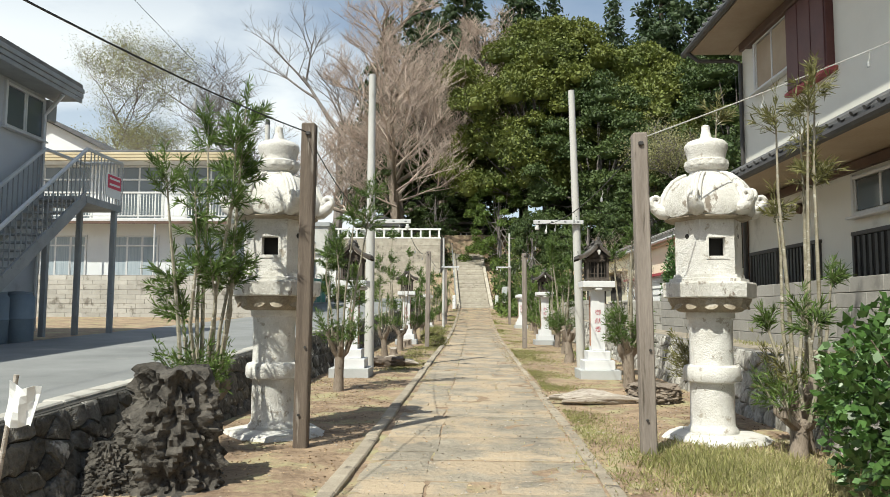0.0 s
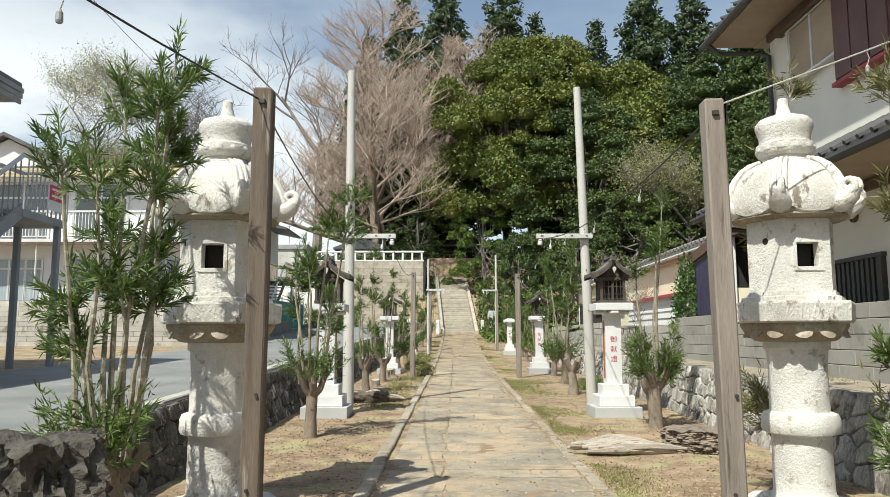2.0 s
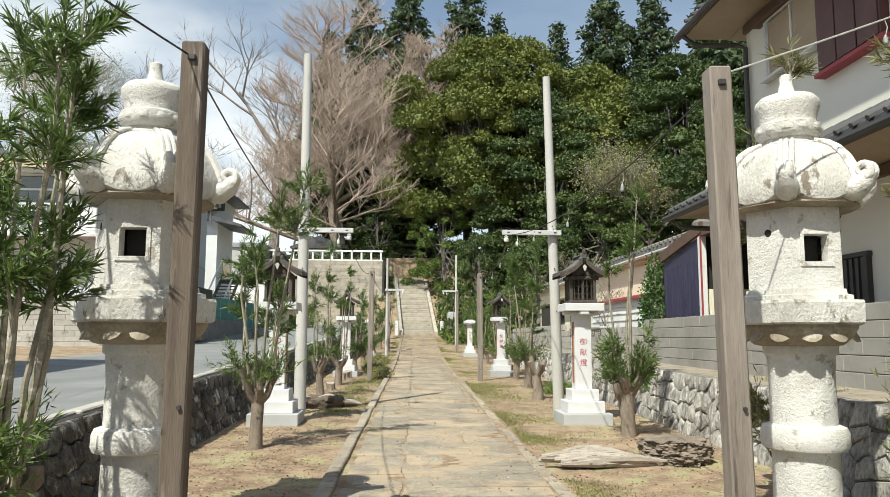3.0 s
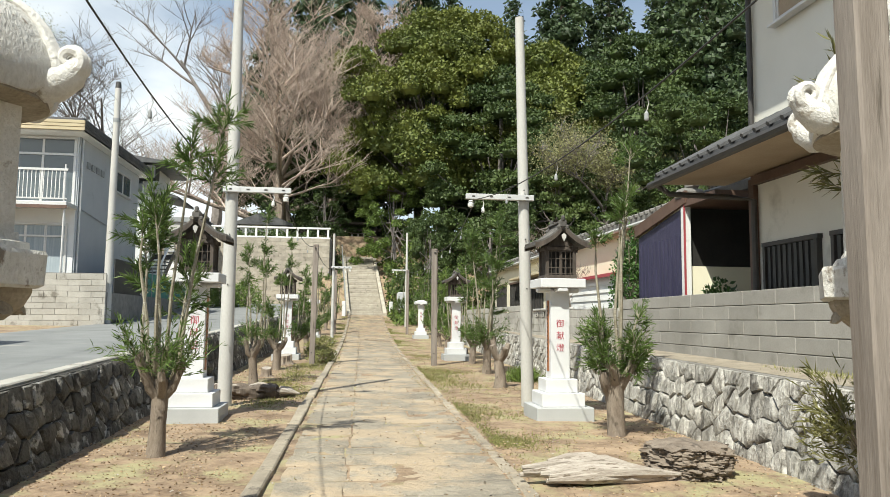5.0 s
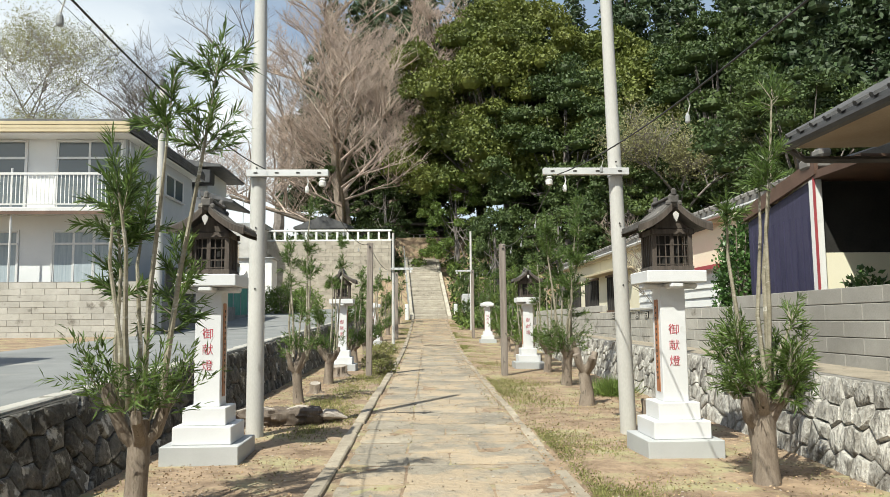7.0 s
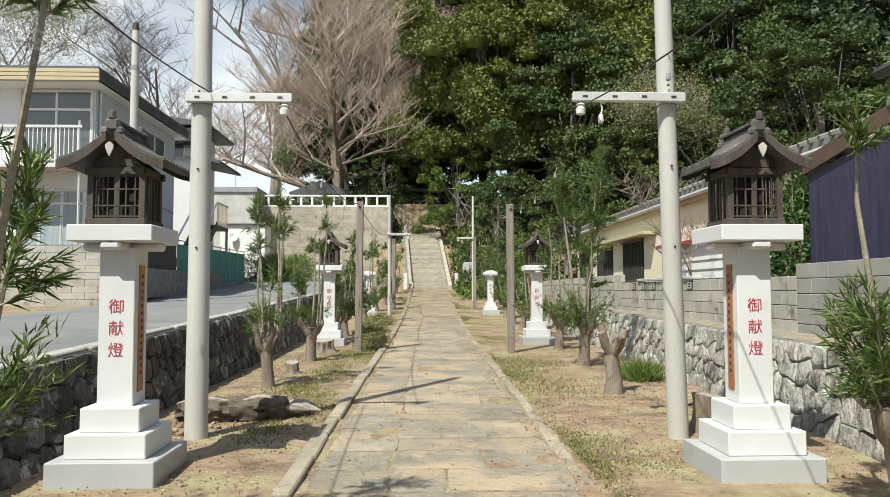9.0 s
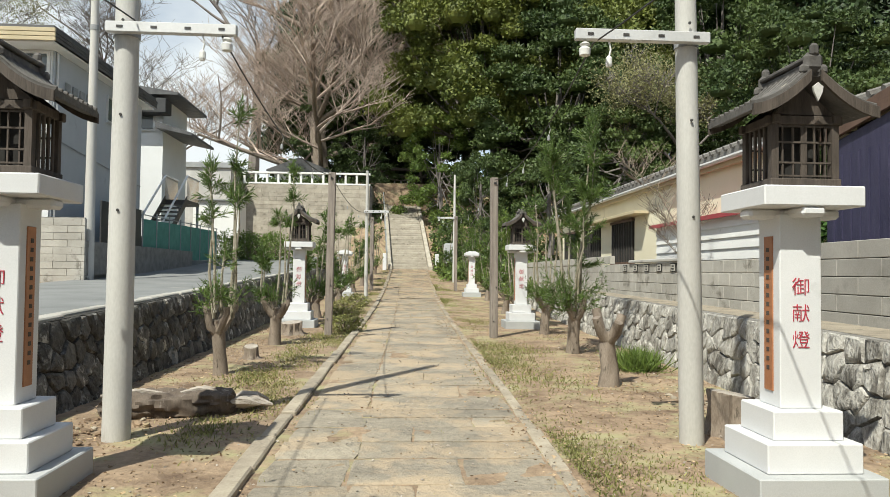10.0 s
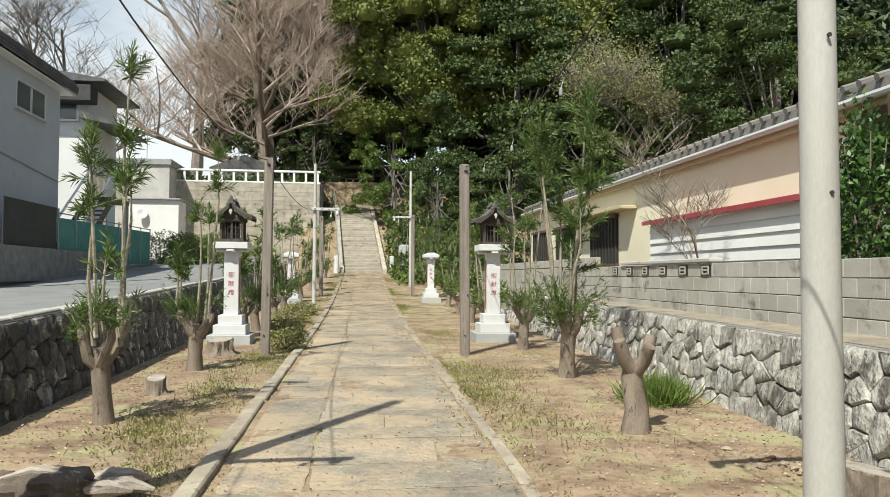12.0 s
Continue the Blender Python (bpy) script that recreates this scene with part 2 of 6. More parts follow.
GUTTER = mat("dark_gutter", (0.03, 0.028, 0.027), (0.06, 0.055, 0.05), 0.5, 2, 40, 0.0)
BROWN_TRIM = mat("brown_trim", (0.07, 0.04, 0.028), (0.14, 0.085, 0.06), 0.6, 2, 40, 0.1, 0.003)
SHUTTER = mat("maroon_shutter", (0.07, 0.022, 0.02), (0.12, 0.045, 0.04), 0.5, 2, 40, 0.1, 0.003)
RED_TRIM = mat("red_trim", (0.28, 0.04, 0.05), (0.38, 0.07, 0.08), 0.6, 2, 40, 0.1, 0.003)
ALU = mat("aluminium", (0.55, 0.55, 0.54), (0.66, 0.66, 0.65), 0.45, 2, 40, 0.0, metal=0.3)
STEEL_GREY = mat("painted_steel", (0.22, 0.23, 0.23), (0.34, 0.35, 0.35), 0.6, 2, 40, 0.1, 0.003, (0.2, 0.13, 0.09), 4, 0.66)
PURPLE = mat("purple_sheet", (0.024, 0.023, 0.055), (0.048, 0.045, 0.09), 0.6, 1.5, 30, 0.3, 0.01, stretch=(1, 6, 1))
LOUVER = mat("dark_louver", (0.03, 0.032, 0.032), (0.06, 0.062, 0.06), 0.5, 2, 40, 0.0)
CURTAIN = mat("pale_curtain", (0.24, 0.29, 0.32), (0.40, 0.45, 0.48), 0.8, 2, 30, 0.2, 0.01, stretch=(8, 8, 0.3))
MESH_GREEN = mat("green_net", (0.06, 0.20, 0.16), (0.11, 0.30, 0.24), 0.8, 3, 50, 0.3, 0.01)
# also stands in for shade on the carport's upper back wall
BLACK_PANEL_AND_SHADE = mat("black_panel_and_shade", (0.02, 0.021, 0.022), (0.045, 0.046, 0.047), 0.6, 2, 40, 0.1)
TANK_BLUE = mat("blue_grey_plastic", (0.13, 0.17, 0.21), (0.20, 0.25, 0.29), 0.6, 2, 40, 0.0)
SIGN_RED = mat("sign_red", (0.5, 0.05, 0.10), (0.6, 0.08, 0.13), 0.5, 2, 40, 0.0)
# near-black colour standing in for the shade inside openings
VOID_SHADE = mat("painted_void_shade", (0.012, 0.011, 0.01), (0.03, 0.028, 0.025), 0.9, 2, 30, 0.0)


def glass_mat():
    m = bpy.data.materials.new("window_glass")
    m.use_nodes = True
    b = m.node_tree.nodes["Principled BSDF"]
    b.inputs["Base Color"].default_value = (0.10, 0.12, 0.13, 1)
    b.inputs["Roughness"].default_value = 0.06
    b.inputs["Specular IOR Level"].default_value = 0.8
    return m


GLASS = glass_mat()


# ---- mesh tools ----
class MB:
    """Collects vertices and faces of one mesh."""

    def __init__(self):
        self.v, self.f = [], []

    def add(self, vs, fs, m=None):
        o = len(self.v)
        self.v += [tuple(m @ Vector(q)) for q in vs] if m else [tuple(q) for q in vs]
        self.f += [tuple(i + o for i in q) for q in fs]
        return self

    def box(self, c, s, m=None, b=0.0):
        """A box about c of size s, with chamfer b."""
        x, y, z = (q / 2 for q in s)
        if b <= 0:
            vs = [(c[0] + i * x, c[1] + j * y, c[2] + k * z) for i in (-1, 1) for j in (-1, 1) for k in (-1, 1)]
            return self.add(vs, [(0, 1, 3, 2), (4, 6, 7, 5), (0, 4, 5, 1), (2, 3, 7, 6), (0, 2, 6, 4), (1, 5, 7, 3)], m)
        b = min(b, x * 0.9, y * 0.9, z * 0.9)
        vs, ix = [], {}
        for i in (-1, 1):
            for j in (-1, 1):
                for k in (-1, 1):
                    for a in range(3):
                        d = [x - b, y - b, z - b]
                        d[a] += b
                        ix[(i, j, k, a)] = len(vs)
                        vs.append((c[0] + i * d[0], c[1] + j * d[1], c[2] + k * d[2]))
        fs = []
        for i in (-1, 1):
            fs.append([ix[(i, j, k, 0)] for j, k in ((-1, -1), (1, -1), (1, 1), (-1, 1))][:: i])
            fs.append([ix[(j, i, k, 1)] for j, k in ((-1, -1), (1, -1), (1, 1), (-1, 1))][:: -i])
            fs.append([ix[(j, k, i, 2)] for j, k in ((-1, -1), (1, -1), (1, 1), (-1, 1))][:: i])
        for i in (-1, 1):
            for j in (-1, 1):
                fs.append([ix[(i, j, -1, 0)], ix[(i, j, -1, 1)], ix[(i, j, 1, 1)], ix[(i, j, 1, 0)]][:: i * j])
                fs.append([ix[(i, -1, j, 0)], ix[(i, 1, j, 0)], ix[(i, 1, j, 2)], ix[(i, -1, j, 2)]][:: i * j])
                fs.append([ix[(-1, i, j, 1)], ix[(-1, i, j, 2)], ix[(1, i, j, 2)], ix[(1, i, j, 1)]][:: i * j])
                for k in (-1, 1):
                    fs.append([ix[(i, j, k, a)] for a in range(3)][:: i * j * k])
        return self.add(vs, fs, m)

    def tube(self, p, r, n=8, cap=True):
        """A tube along the points p with the radii r."""
        p = [Vector(q) for q in p]
        o = len(self.v)
        for i, q in enumerate(p):
            d = (p[min(i + 1, len(p) - 1)] - p[max(i - 1, 0)]).normalized()
            u = d.cross(Vector((0.31, 0.95, 0.07)) if abs(d.y) < 0.9 else Vector((1, 0, 0))).normalized()
            w = d.cross(u)
            rr = r[i] if hasattr(r, "__len__") else r
            self.v += [tuple(q + rr * (math.cos(6.28318 * k / n) * u + math.sin(6.28318 * k / n) * w)) for k in range(n)]
        for i in range(len(p) - 1):
            self.f += [(o + i * n + k, o + i * n + (k + 1) % n, o + (i + 1) * n + (k + 1) % n, o + (i + 1) * n + k) for k in range(n)]
        if cap:
            self.f.append(tuple(o + k for k in range(n))[::-1])
            self.f.append(tuple(o + (len(p) - 1) * n + k for k in range(n)))
        return self

    def lathe(self, prof, n=24, c=(0, 0), ph=0.0, wob=0.0):
        """Turns a profile of (radius, height) about the upright axis."""
        o = len(self.v)
        for r, z in prof:
            for k in range(n):
                a = ph + 6.28318 * k / n
                q = r * (1 + wob * noise.noise(Vector((math.cos(a) * 3, math.sin(a) * 3, z * 4))))
                self.v.append((c[0] + q * math.cos(a), c[1] + q * math.sin(a), z))
        for i in range(len(prof) - 1):
            self.f += [(o + i * n + k, o + i * n + (k + 1) % n, o + (i + 1) * n + (k + 1) % n, o + (i + 1) * n + k) for k in range(n)]
        self.f.append(tuple(o + k for k in range(n))[::-1])
        self.f.append(tuple(o + (len(prof) - 1) * n + k for k in range(n)))
        return self

    def prism(self, poly, axis, a, b):
        """Extrudes a polygon, given in the two other axes, along an axis from a to b."""
        def at(q, h):
            return (h, q[0], q[1]) if axis == "x" else (q[0], h, q[1]) if axis == "y" else (q[0], q[1], h)
        n = len(poly)
        vs = [at(q, a) for q in poly] + [at(q, b) for q in poly]
        fs = [tuple(range(n)), tuple(range(2 * n - 1, n - 1, -1))] + [(i, i + n, (i + 1) % n + n, (i + 1) % n) for i in range(n)]
        return self.add(vs, fs)

    def holed(self, w, z0, z1, s, a0, a1, y0, y1, m=None):
        """An upright panel w wide from z0 to z1, with an opening 2s wide from a0 to a1, between y0 and y1."""
        outer = [(-w / 2, z0), (w / 2, z0), (w / 2, z1), (-w / 2, z1)]
        inner = [(-s, a0), (s, a0), (s, a1), (-s, a1)]
        vs = [(x, y, z) for y in (y0, y1) for ring in (outer, inner) for x, z in ring]
        fs = []
        for i in range(4):
            j = (i + 1) % 4
            fs += [(i, j, 4 + j, 4 + i), (8 + i, 12 + i, 12 + j, 8 + j), (i, 8 + i, 8 + j, j), (4 + i, 4 + j, 12 + j, 12 + i)]
        return self.add(vs, fs, m)

    def mesh(self, name, material, smooth=False):
        me = bpy.data.meshes.new(name)
        me.from_pydata(self.v, [], self.f)
        me.materials.append(material)
        bm = bmesh.new()
        bm.from_mesh(me)
        if len(bm.faces) < 20000:
            bmesh.ops.recalc_face_normals(bm, faces=bm.faces)
        bm.to_mesh(me)
        bm.free()
        if smooth:
            me.shade_smooth()
            me.set_sharp_from_angle(angle=radians(40))
        me.update()
        return me


def thing(name, loc=(0, 0, 0), rz=0.0, label="", category="", group="", kind=""):
    ob = new(name)
    ob.matrix_basis = pose(*loc, 0, 0, rz)
    ob.empty_display_size = 0.2
    return tagged(ob, label, category, group, kind)


def part(name, mb, material, parent, label="", smooth=False, loc=None, kind=""):
    """Links one mesh as a part under its thing or part, in the parent's own axes."""
    me = mb if isinstance(mb, bpy.types.Mesh) else mb.mesh(name, material, smooth)
    ob = new(name, me)
    ob.parent = parent
    if loc is not None:
        ob.matrix_basis = loc if isinstance(loc, Matrix) else Matrix.Translation(loc)
    return tagged(ob, label, kind=kind)


def solid(name, mb, material, label="", category="", kind="structure", smooth=False, group=""):
    return tagged(new(name, mb.mesh(name, material, smooth)), label, category, group, kind)


def quads_mesh(name, co4, material):
    """A mesh of separate quads from an array n x 4 x 3."""
    n = len(co4)
    me = bpy.data.meshes.new(name)
    me.vertices.add(n * 4)
    me.vertices.foreach_set("co", np.ascontiguousarray(co4, dtype=np.float32).ravel())
    me.loops.add(n * 4)
    me.loops.foreach_set("vertex_index", np.arange(n * 4, dtype=np.int32))
    me.polygons.add(n)
    me.polygons.foreach_set("loop_start", np.arange(0, n * 4, 4, dtype=np.int32))
    me.materials.append(material)
    me.update(calc_edges=True)
    me.validate()
    return me


def leaf_quads(rng, pos, along, length, width, curl=0.0):
    """Leaf quads at pos (n x 3), pointing along (n x 3), each a pointed rhomb."""
    n = len(pos)
    along = along / (np.linalg.norm(along, axis=1, keepdims=True) + 1e-9)
    up = rng.normal(size=(n, 3))
    side_v = np.cross(along, up)
    side_v /= np.linalg.norm(side_v, axis=1, keepdims=True) + 1e-9
    ln = (length * rng.uniform(0.7, 1.3, n))[:, None]
    wd = (width * rng.uniform(0.7, 1.3, n))[:, None]
    nrm = np.cross(along, side_v)
    mid = pos + along * ln * 0.45 + nrm * ln * curl
    return np.stack([pos, mid + side_v * wd * 0.5, pos + along * ln, mid - side_v * wd * 0.5], axis=1)


# ---- plan ----
def axis_x(y):
    """Middle of the path."""
    return 0.03 + 0.0165 * y


def gz(y):
    """Height of the path's ground."""
    return 0.009 * y + 0.0013 * max(0.0, min(y, 59.0) - 28) ** 2


def road_z(y):
    return 0.45 + 0.024 * min(y, 35) + 0.05 * max(0, y - 35)


def left_top(y):
    return 0.55 + 0.027 * y


def right_x(y):
    return 3.75 + 0.036 * y


def right_top(y):
    return 0.88 + 0.0085 * y + 0.0007 * max(0.0, y - 28) ** 2


def smooth01(v):
    v = max(0.0, min(1.0, v))
    return v * v * (3 - 2 * v)


def hill(x, y):
    """Height of the wooded hill behind."""
    h = 7.0 * smooth01((y - 58.5) / 13.5) + 0.02 * max(0, min(y, 200) - 72)
    if -1.0 < x < 2.6 and y < 71:
        h = max(0.0, 5.15 * (y - 59) / 11.6 - 0.35)
    elif -3.2 < x < 4.2 and y < 71:
        h = max(0.0, 5.15 * (y - 59) / 11.6 - 0.05)
    return h


def land(x, y):
    if x < -3.2:
        if x > -14 and 66.2 < y:
            return 7.9 + 0.02 * (y - 66)
        if y > 66.2:
            return 7.9 - 4.0 * smooth01((-14 - x) / 20)
        return road_z(max(-5, min(y, 62))) - 0.06
    if x < right_x(min(y, 58)) - 0.02:
        return gz(y) + hill(x, y)
    return max(right_top(min(max(y, 0), 45)), gz(y)) - 0.03 + max(hill(x, y), 0.16 * max(0, min(x, 60) - 14) if y > 10 else 0)


def build_ground():
    ys = list(np.arange(-30, 74, 0.5)) + [76, 80, 90, 110, 150, 250, 500, 900]
    ys = [-900, -300, -100, -50] + ys
    cols = [-900, -300, -120, -60, -36, -24, -18, -14.2, -13.8, -11, -9, -7, -5, -3.6, -3.28, -3.05] + list(np.arange(-2.6, 3.41, 0.4)) + ["r-", "r+"] + [5.9, 6.6, 8, 10, 12, 14, 18, 24, 32, 44, 60, 120, 300, 900]
    mb = MB()
    for y in ys:
        yy = min(max(y, -10), 58)
        for q in cols:
            x = right_x(yy) - 0.06 if q == "r-" else right_x(yy) + 0.12 if q == "r+" else float(q)
            z = land(x, y)
            if -3.2 < x < right_x(yy) and abs(x - axis_x(y)) > 1.15 and y < 58:
                z += 0.035 * noise.noise(Vector((x * 0.9, y * 0.9, 3))) + 0.012 * noise.noise(Vector((x * 4, y * 4, 7)))
            elif abs(x - axis_x(y)) <= 1.25 and y < 59:
                z -= 0.05
            mb.v.append((x, y, z))
    n = len(cols)
    for i in range(len(ys) - 1):
        mb.f += [(i * n + k, i * n + k + 1, (i + 1) * n + k + 1, (i + 1) * n + k) for k in range(n - 1)]
    return solid("ground", mb, EARTH, "bare brown earth with leaf litter beside the paved approach", "ground", smooth=True)


GROUND = build_ground()

mb = MB()
ys = np.arange(-30, 60.1, 1.0)
for y in ys:
    for x in (-9.2 - 0.08 * max(0, y - 34), -7.2, -5.2, -3.42):
        mb.v.append((x, float(y), road_z(max(y, -5)) + 0.0))
mb.f += [(i * 4 + k, i * 4 + k + 1, i * 4 + k + 5, i * 4 + k + 4) for i in range(len(ys) - 1) for k in range(3)]
ROAD = solid("road", mb, ASPHALT, "worn grey asphalt lane above the stone wall", "road")


# ---- stone walls ----
def clip_cell(poly, px, py, qx, qy):
    """Keeps the side of the polygon nearer to p than to q."""
    mx, my, dx, dy = (px + qx) / 2, (py + qy) / 2, qx - px, qy - py
    out = []
    for i in range(len(poly)):
        a, b = poly[i], poly[(i + 1) % len(poly)]
        da, db = (a[0] - mx) * dx + (a[1] - my) * dy, (b[0] - mx) * dx + (b[1] - my) * dy
        if da <= 0:
            out.append(a)
        if da * db < 0:
            t = da / (da - db)
            out.append((a[0] + t * (b[0] - a[0]), a[1] + t * (b[1] - a[1])))
    return out


def stone_wall(wall, place, normal, u0, u1, height, size, material, keep, seed, joint=0.018, proud=0.055, name="stone"):
    """Irregular stones set in a wall; place(u, v) gives the point on its face, v from 0 to 1 of the height."""
    rng = random.Random(seed)
    rows = max(2, round(height((u0 + u1) / 2) / size))
    pts = []
    for i in range(int((u1 - u0) / size) + 1):
        for j in range(rows):
            u = u0 + (i + 0.5 * (j % 2)) * size + rng.uniform(-0.42, 0.42) * size
            pts.append((u, (j + 0.5 + rng.uniform(-0.36, 0.36)) * size))
    made, far = 0, MB()
    for i, (u, v) in enumerate(pts):
        h = height(u)
        k = h / (rows * size)
        cell = [(u - size, 0.0), (u + size, 0.0), (u + size, rows * size), (u - size, rows * size)]
        for q in pts[max(0, i - 3 * rows):i + 3 * rows + 1]:
            if q != (u, v) and abs(q[0] - u) < 2 * size:
                cell = clip_cell(cell, u, v, *q)
        if len(cell) < 3:
            continue
        cx, cy = sum(q[0] for q in cell) / len(cell), sum(q[1] for q in cell) / len(cell)
        mb, n = MB(), len(cell)
        pr = proud * rng.uniform(0.5, 1.4)
        rings = ((1.0, -0.05, 1.6), (1.0, pr * 0.25, 1.0), (0.86, pr * 0.8, 1.0), (0.5, pr, 1.0))
        for sc, out, jj in rings:
            for q in cell:
                dx, dy = q[0] - cx, q[1] - cy
                d = math.hypot(dx, dy) + 1e-6
                s = max(0.1, (d * sc - joint) / d) * (1 + 0.05 * rng.uniform(-1, 1))
                p = Vector(place(cx + dx * s, (cy + dy * s) * k / h)) + normal * (out + 0.012 * rng.uniform(-1, 1) * (out > 0))
                mb.v.append(tuple(p))
        for r in range(3):
            mb.f += [(r * n + a, r * n + (a + 1) % n, (r + 1) * n + (a + 1) % n, (r + 1) * n + a) for a in range(n)]
        mb.f.append(tuple(3 * n + a for a in range(n)))
        if keep[0] <= u <= keep[1] and made < 298:
            part(name, mb, material, wall, smooth=True)
            made += 1
        else:
            far.add(mb.v, mb.f)
    if far.v:
        part("far_stones", far, material, wall, smooth=True, kind="stuff")


def wall_body(name, face_low, face_top, back, low, top, ys, material, label):
    mb = MB()
    for y in ys:
        mb.v += [(face_low(y), y, low(y)), (face_top(y), y, top(y)), (back(y), y, top(y)), (back(y), y, low(y))]
    for i in range(len(ys) - 1):
        mb.f += [(i * 4 + k, i * 4 + (k + 1) % 4, i * 4 + 4 + (k + 1) % 4, i * 4 + 4 + k) for k in range(4)]
    mb.f += [(0, 1, 2, 3), tuple(4 * (len(ys) - 1) + k for k in range(4))]
    return solid(name, mb, material, label, "wall")


ys = [float(q) for q in np.arange(-6, 58.1, 1.0)]
WALL_LEFT = wall_body("wall_west", lambda y: -3.02, lambda y: -3.22, lambda y: -3.46, lambda y: gz(y) - 0.15, left_top, ys, MORTAR_DARK, "old retaining wall of dark rough stones below the lane")
WALL_RIGHT = wall_body("wall_east", lambda y: right_x(y) - 0.22, lambda y: right_x(y), lambda y: right_x(y) + 0.18, lambda y: gz(y) - 0.15, right_top, [float(q) for q in np.arange(4, 50.1, 1.0)], MORTAR_PALE, "low retaining wall of pale weathered stones")

# coping of the lane's wall
mb = MB()
for i in range(44):
    y0, y1 = -5 + i * 1.4, -5 + i * 1.4 + 1.36
    mb.box((0, 0, 0), (0.17 + 0.04 * math.sin(i * 1.7), 1.37, 0.05), pose(-3.37 + 0.02 * math.sin(i * 2.9), (y0 + y1) / 2, left_top((y0 + y1) / 2) + 0.008, 1.55, 0, 0.3 * math.sin(i * 2.1)), 0.015)
solid("coping", mb, BLOCK_OLD, "rough concrete coping along the lane's stone wall", "coping")


# ---- block walls ----
def block_run(wall, origin, rz, length, courses, bw, bh, depth, material, keep, seed=1, name="block", jag=0.002):
    """Courses of concrete blocks with recessed joints, as parts of the wall."""
    rng = random.Random(seed)
    base = pose(*origin, 0, 0, rz)
    shared = {}
    far, made = MB(), 0
    for j in range(courses):
        x = -(j % 2) * bw / 2
        while x < length - 0.02:
            a, b = max(0, x), min(length, x + bw)
            x += bw
            if b - a < 0.05:
                continue
            w = round(b - a, 3)
            loc = base @ Matrix.Translation(((a + b) / 2, rng.uniform(-jag, jag), (j + 0.5) * bh))
            if keep[0] <= (a + b) / 2 <= keep[1] and made < 298:
                if w not in shared:
                    shared[w] = MB().box((0, 0, 0), (w - 0.008, depth, bh - 0.008), None, 0.006).mesh(name, material)
                part(name, shared[w], material, wall, loc=loc)
                made += 1
            else:
                far.box((0, 0, 0), (w - 0.008, depth, bh - 0.008), loc)
    if far.v:
        part("far_blocks", far, material, wall, kind="stuff")


def block_x(y):
    return 4.85 + 0.0165 * y


# the ledge between the stone wall and the block wall
mb = MB()
ys = [float(q) for q in np.arange(4, 50.1, 1.0)]
for y in ys:
    mb.v += [(right_x(y) + 0.10, y, right_top(y) + 0.004), (block_x(y) + 0.3 if block_x(y) > right_x(y) else right_x(y) + 0.4, y, right_top(y) + 0.03)]
mb.f += [(2 * i, 2 * i + 1, 2 * i + 3, 2 * i + 2) for i in range(len(ys) - 1)]
solid("ledge", mb, KERB, "dusty concrete ledge behind the stone wall", "ledge")
TURN_WALL = 90 - math.degrees(math.atan(0.0165))
wall_b = thing("wall_blocks_near", (0, 0, 0), 0, "grey concrete block garden wall", "wall", kind="structure")
mb = MB()
mb.box((7.6, 0.012, 0.45), (15.2, 0.10, 0.95))
part("core", mb, MORTAR_PALE, wall_b, loc=pose(block_x(4) + 0.06, 4, 0.98, 0, 0, TURN_WALL))
wall_c = thing("wall_blocks_far", (0, 0, 0), 0, "stained old concrete block wall with pierced blocks on top", "wall", kind="structure")
part("core", MB().box((12, 0.012, 0.38), (24, 0.09, 0.8)), MORTAR_PALE, wall_c, loc=pose(block_x(19.2) + 0.06, 19.2, 1.0, 0, 0, TURN_WALL))

# ---- paved stair up the hill ----
stair = thing("stair", (1.05, 59.0, gz(59.0)), math.degrees(math.atan2(0.5, 11.5)), "long worn stone stair up the wooded hill", "stair", kind="structure")
N_STEP = 30
RISE, RUN = 5.15 / N_STEP, 11.6 / N_STEP
step_mesh = MB().box((0, 0.24, 0), (2.3, 0.5, RISE), None, 0.02).mesh("step", STEP)
for i in range(N_STEP):
    part("step", step_mesh, STEP, stair, loc=pose(random.uniform(-0.02, 0.02), i * RUN, (i + 0.5) * RISE - 0.02, random.uniform(-0.5, 0.5), random.uniform(-0.5, 0.5), random.uniform(-0.6, 0.6)))
for s in (-1, 1):
    mb = MB()
    mb.prism([(-0.3, -0.5), (-0.3, 0.18), (11.8, 5.35), (12.2, 5.35), (12.2, -0.5)], "x", s * 1.30 - 0.13, s * 1.30 + 0.13)
    part("side_kerb", mb, STEP, stair)
for s, top in ((-1.5, 0.9),):
    mb = MB().tube([(s, -0.2, 0.2 + top), (s, 11.6, 5.3 + top)], 0.03, 6)
    for k in range(8):
        y = 0.2 + k * 1.6
        mb.tube([(s, y, y / 11.6 * 5.15 - 0.2), (s, y, y / 11.6 * 5.15 + 0.2 + top)], 0.025, 6)
    part("handrail", mb, STEEL_GREY, stair, "grey pipe handrail")

# ---- terrace wall with a balustrade ----
terrace = thing("wall_terrace", (0, 66.0, 0), 0, "high terrace wall of horizontal concrete courses", "wall", kind="structure")
part("core", MB().box((-6.95, 0.3, 4.6), (10.1, 0.5, 6.8)), MORTAR_PALE, terrace)
part("core", MB().box((-2.0, 5.0, 4.6), (0.5, 9.5, 6.8)), MORTAR_PALE, terrace)
balustrade = thing("balustrade", (-12.0, 66.05, 7.98), 0, "white concrete balustrade on the terrace wall", "balustrade")
part("bottom_rail", MB().box((5.05, 0, 0.06), (10.2, 0.24, 0.12), None, 0.02), WHITE_PAINT, balustrade)
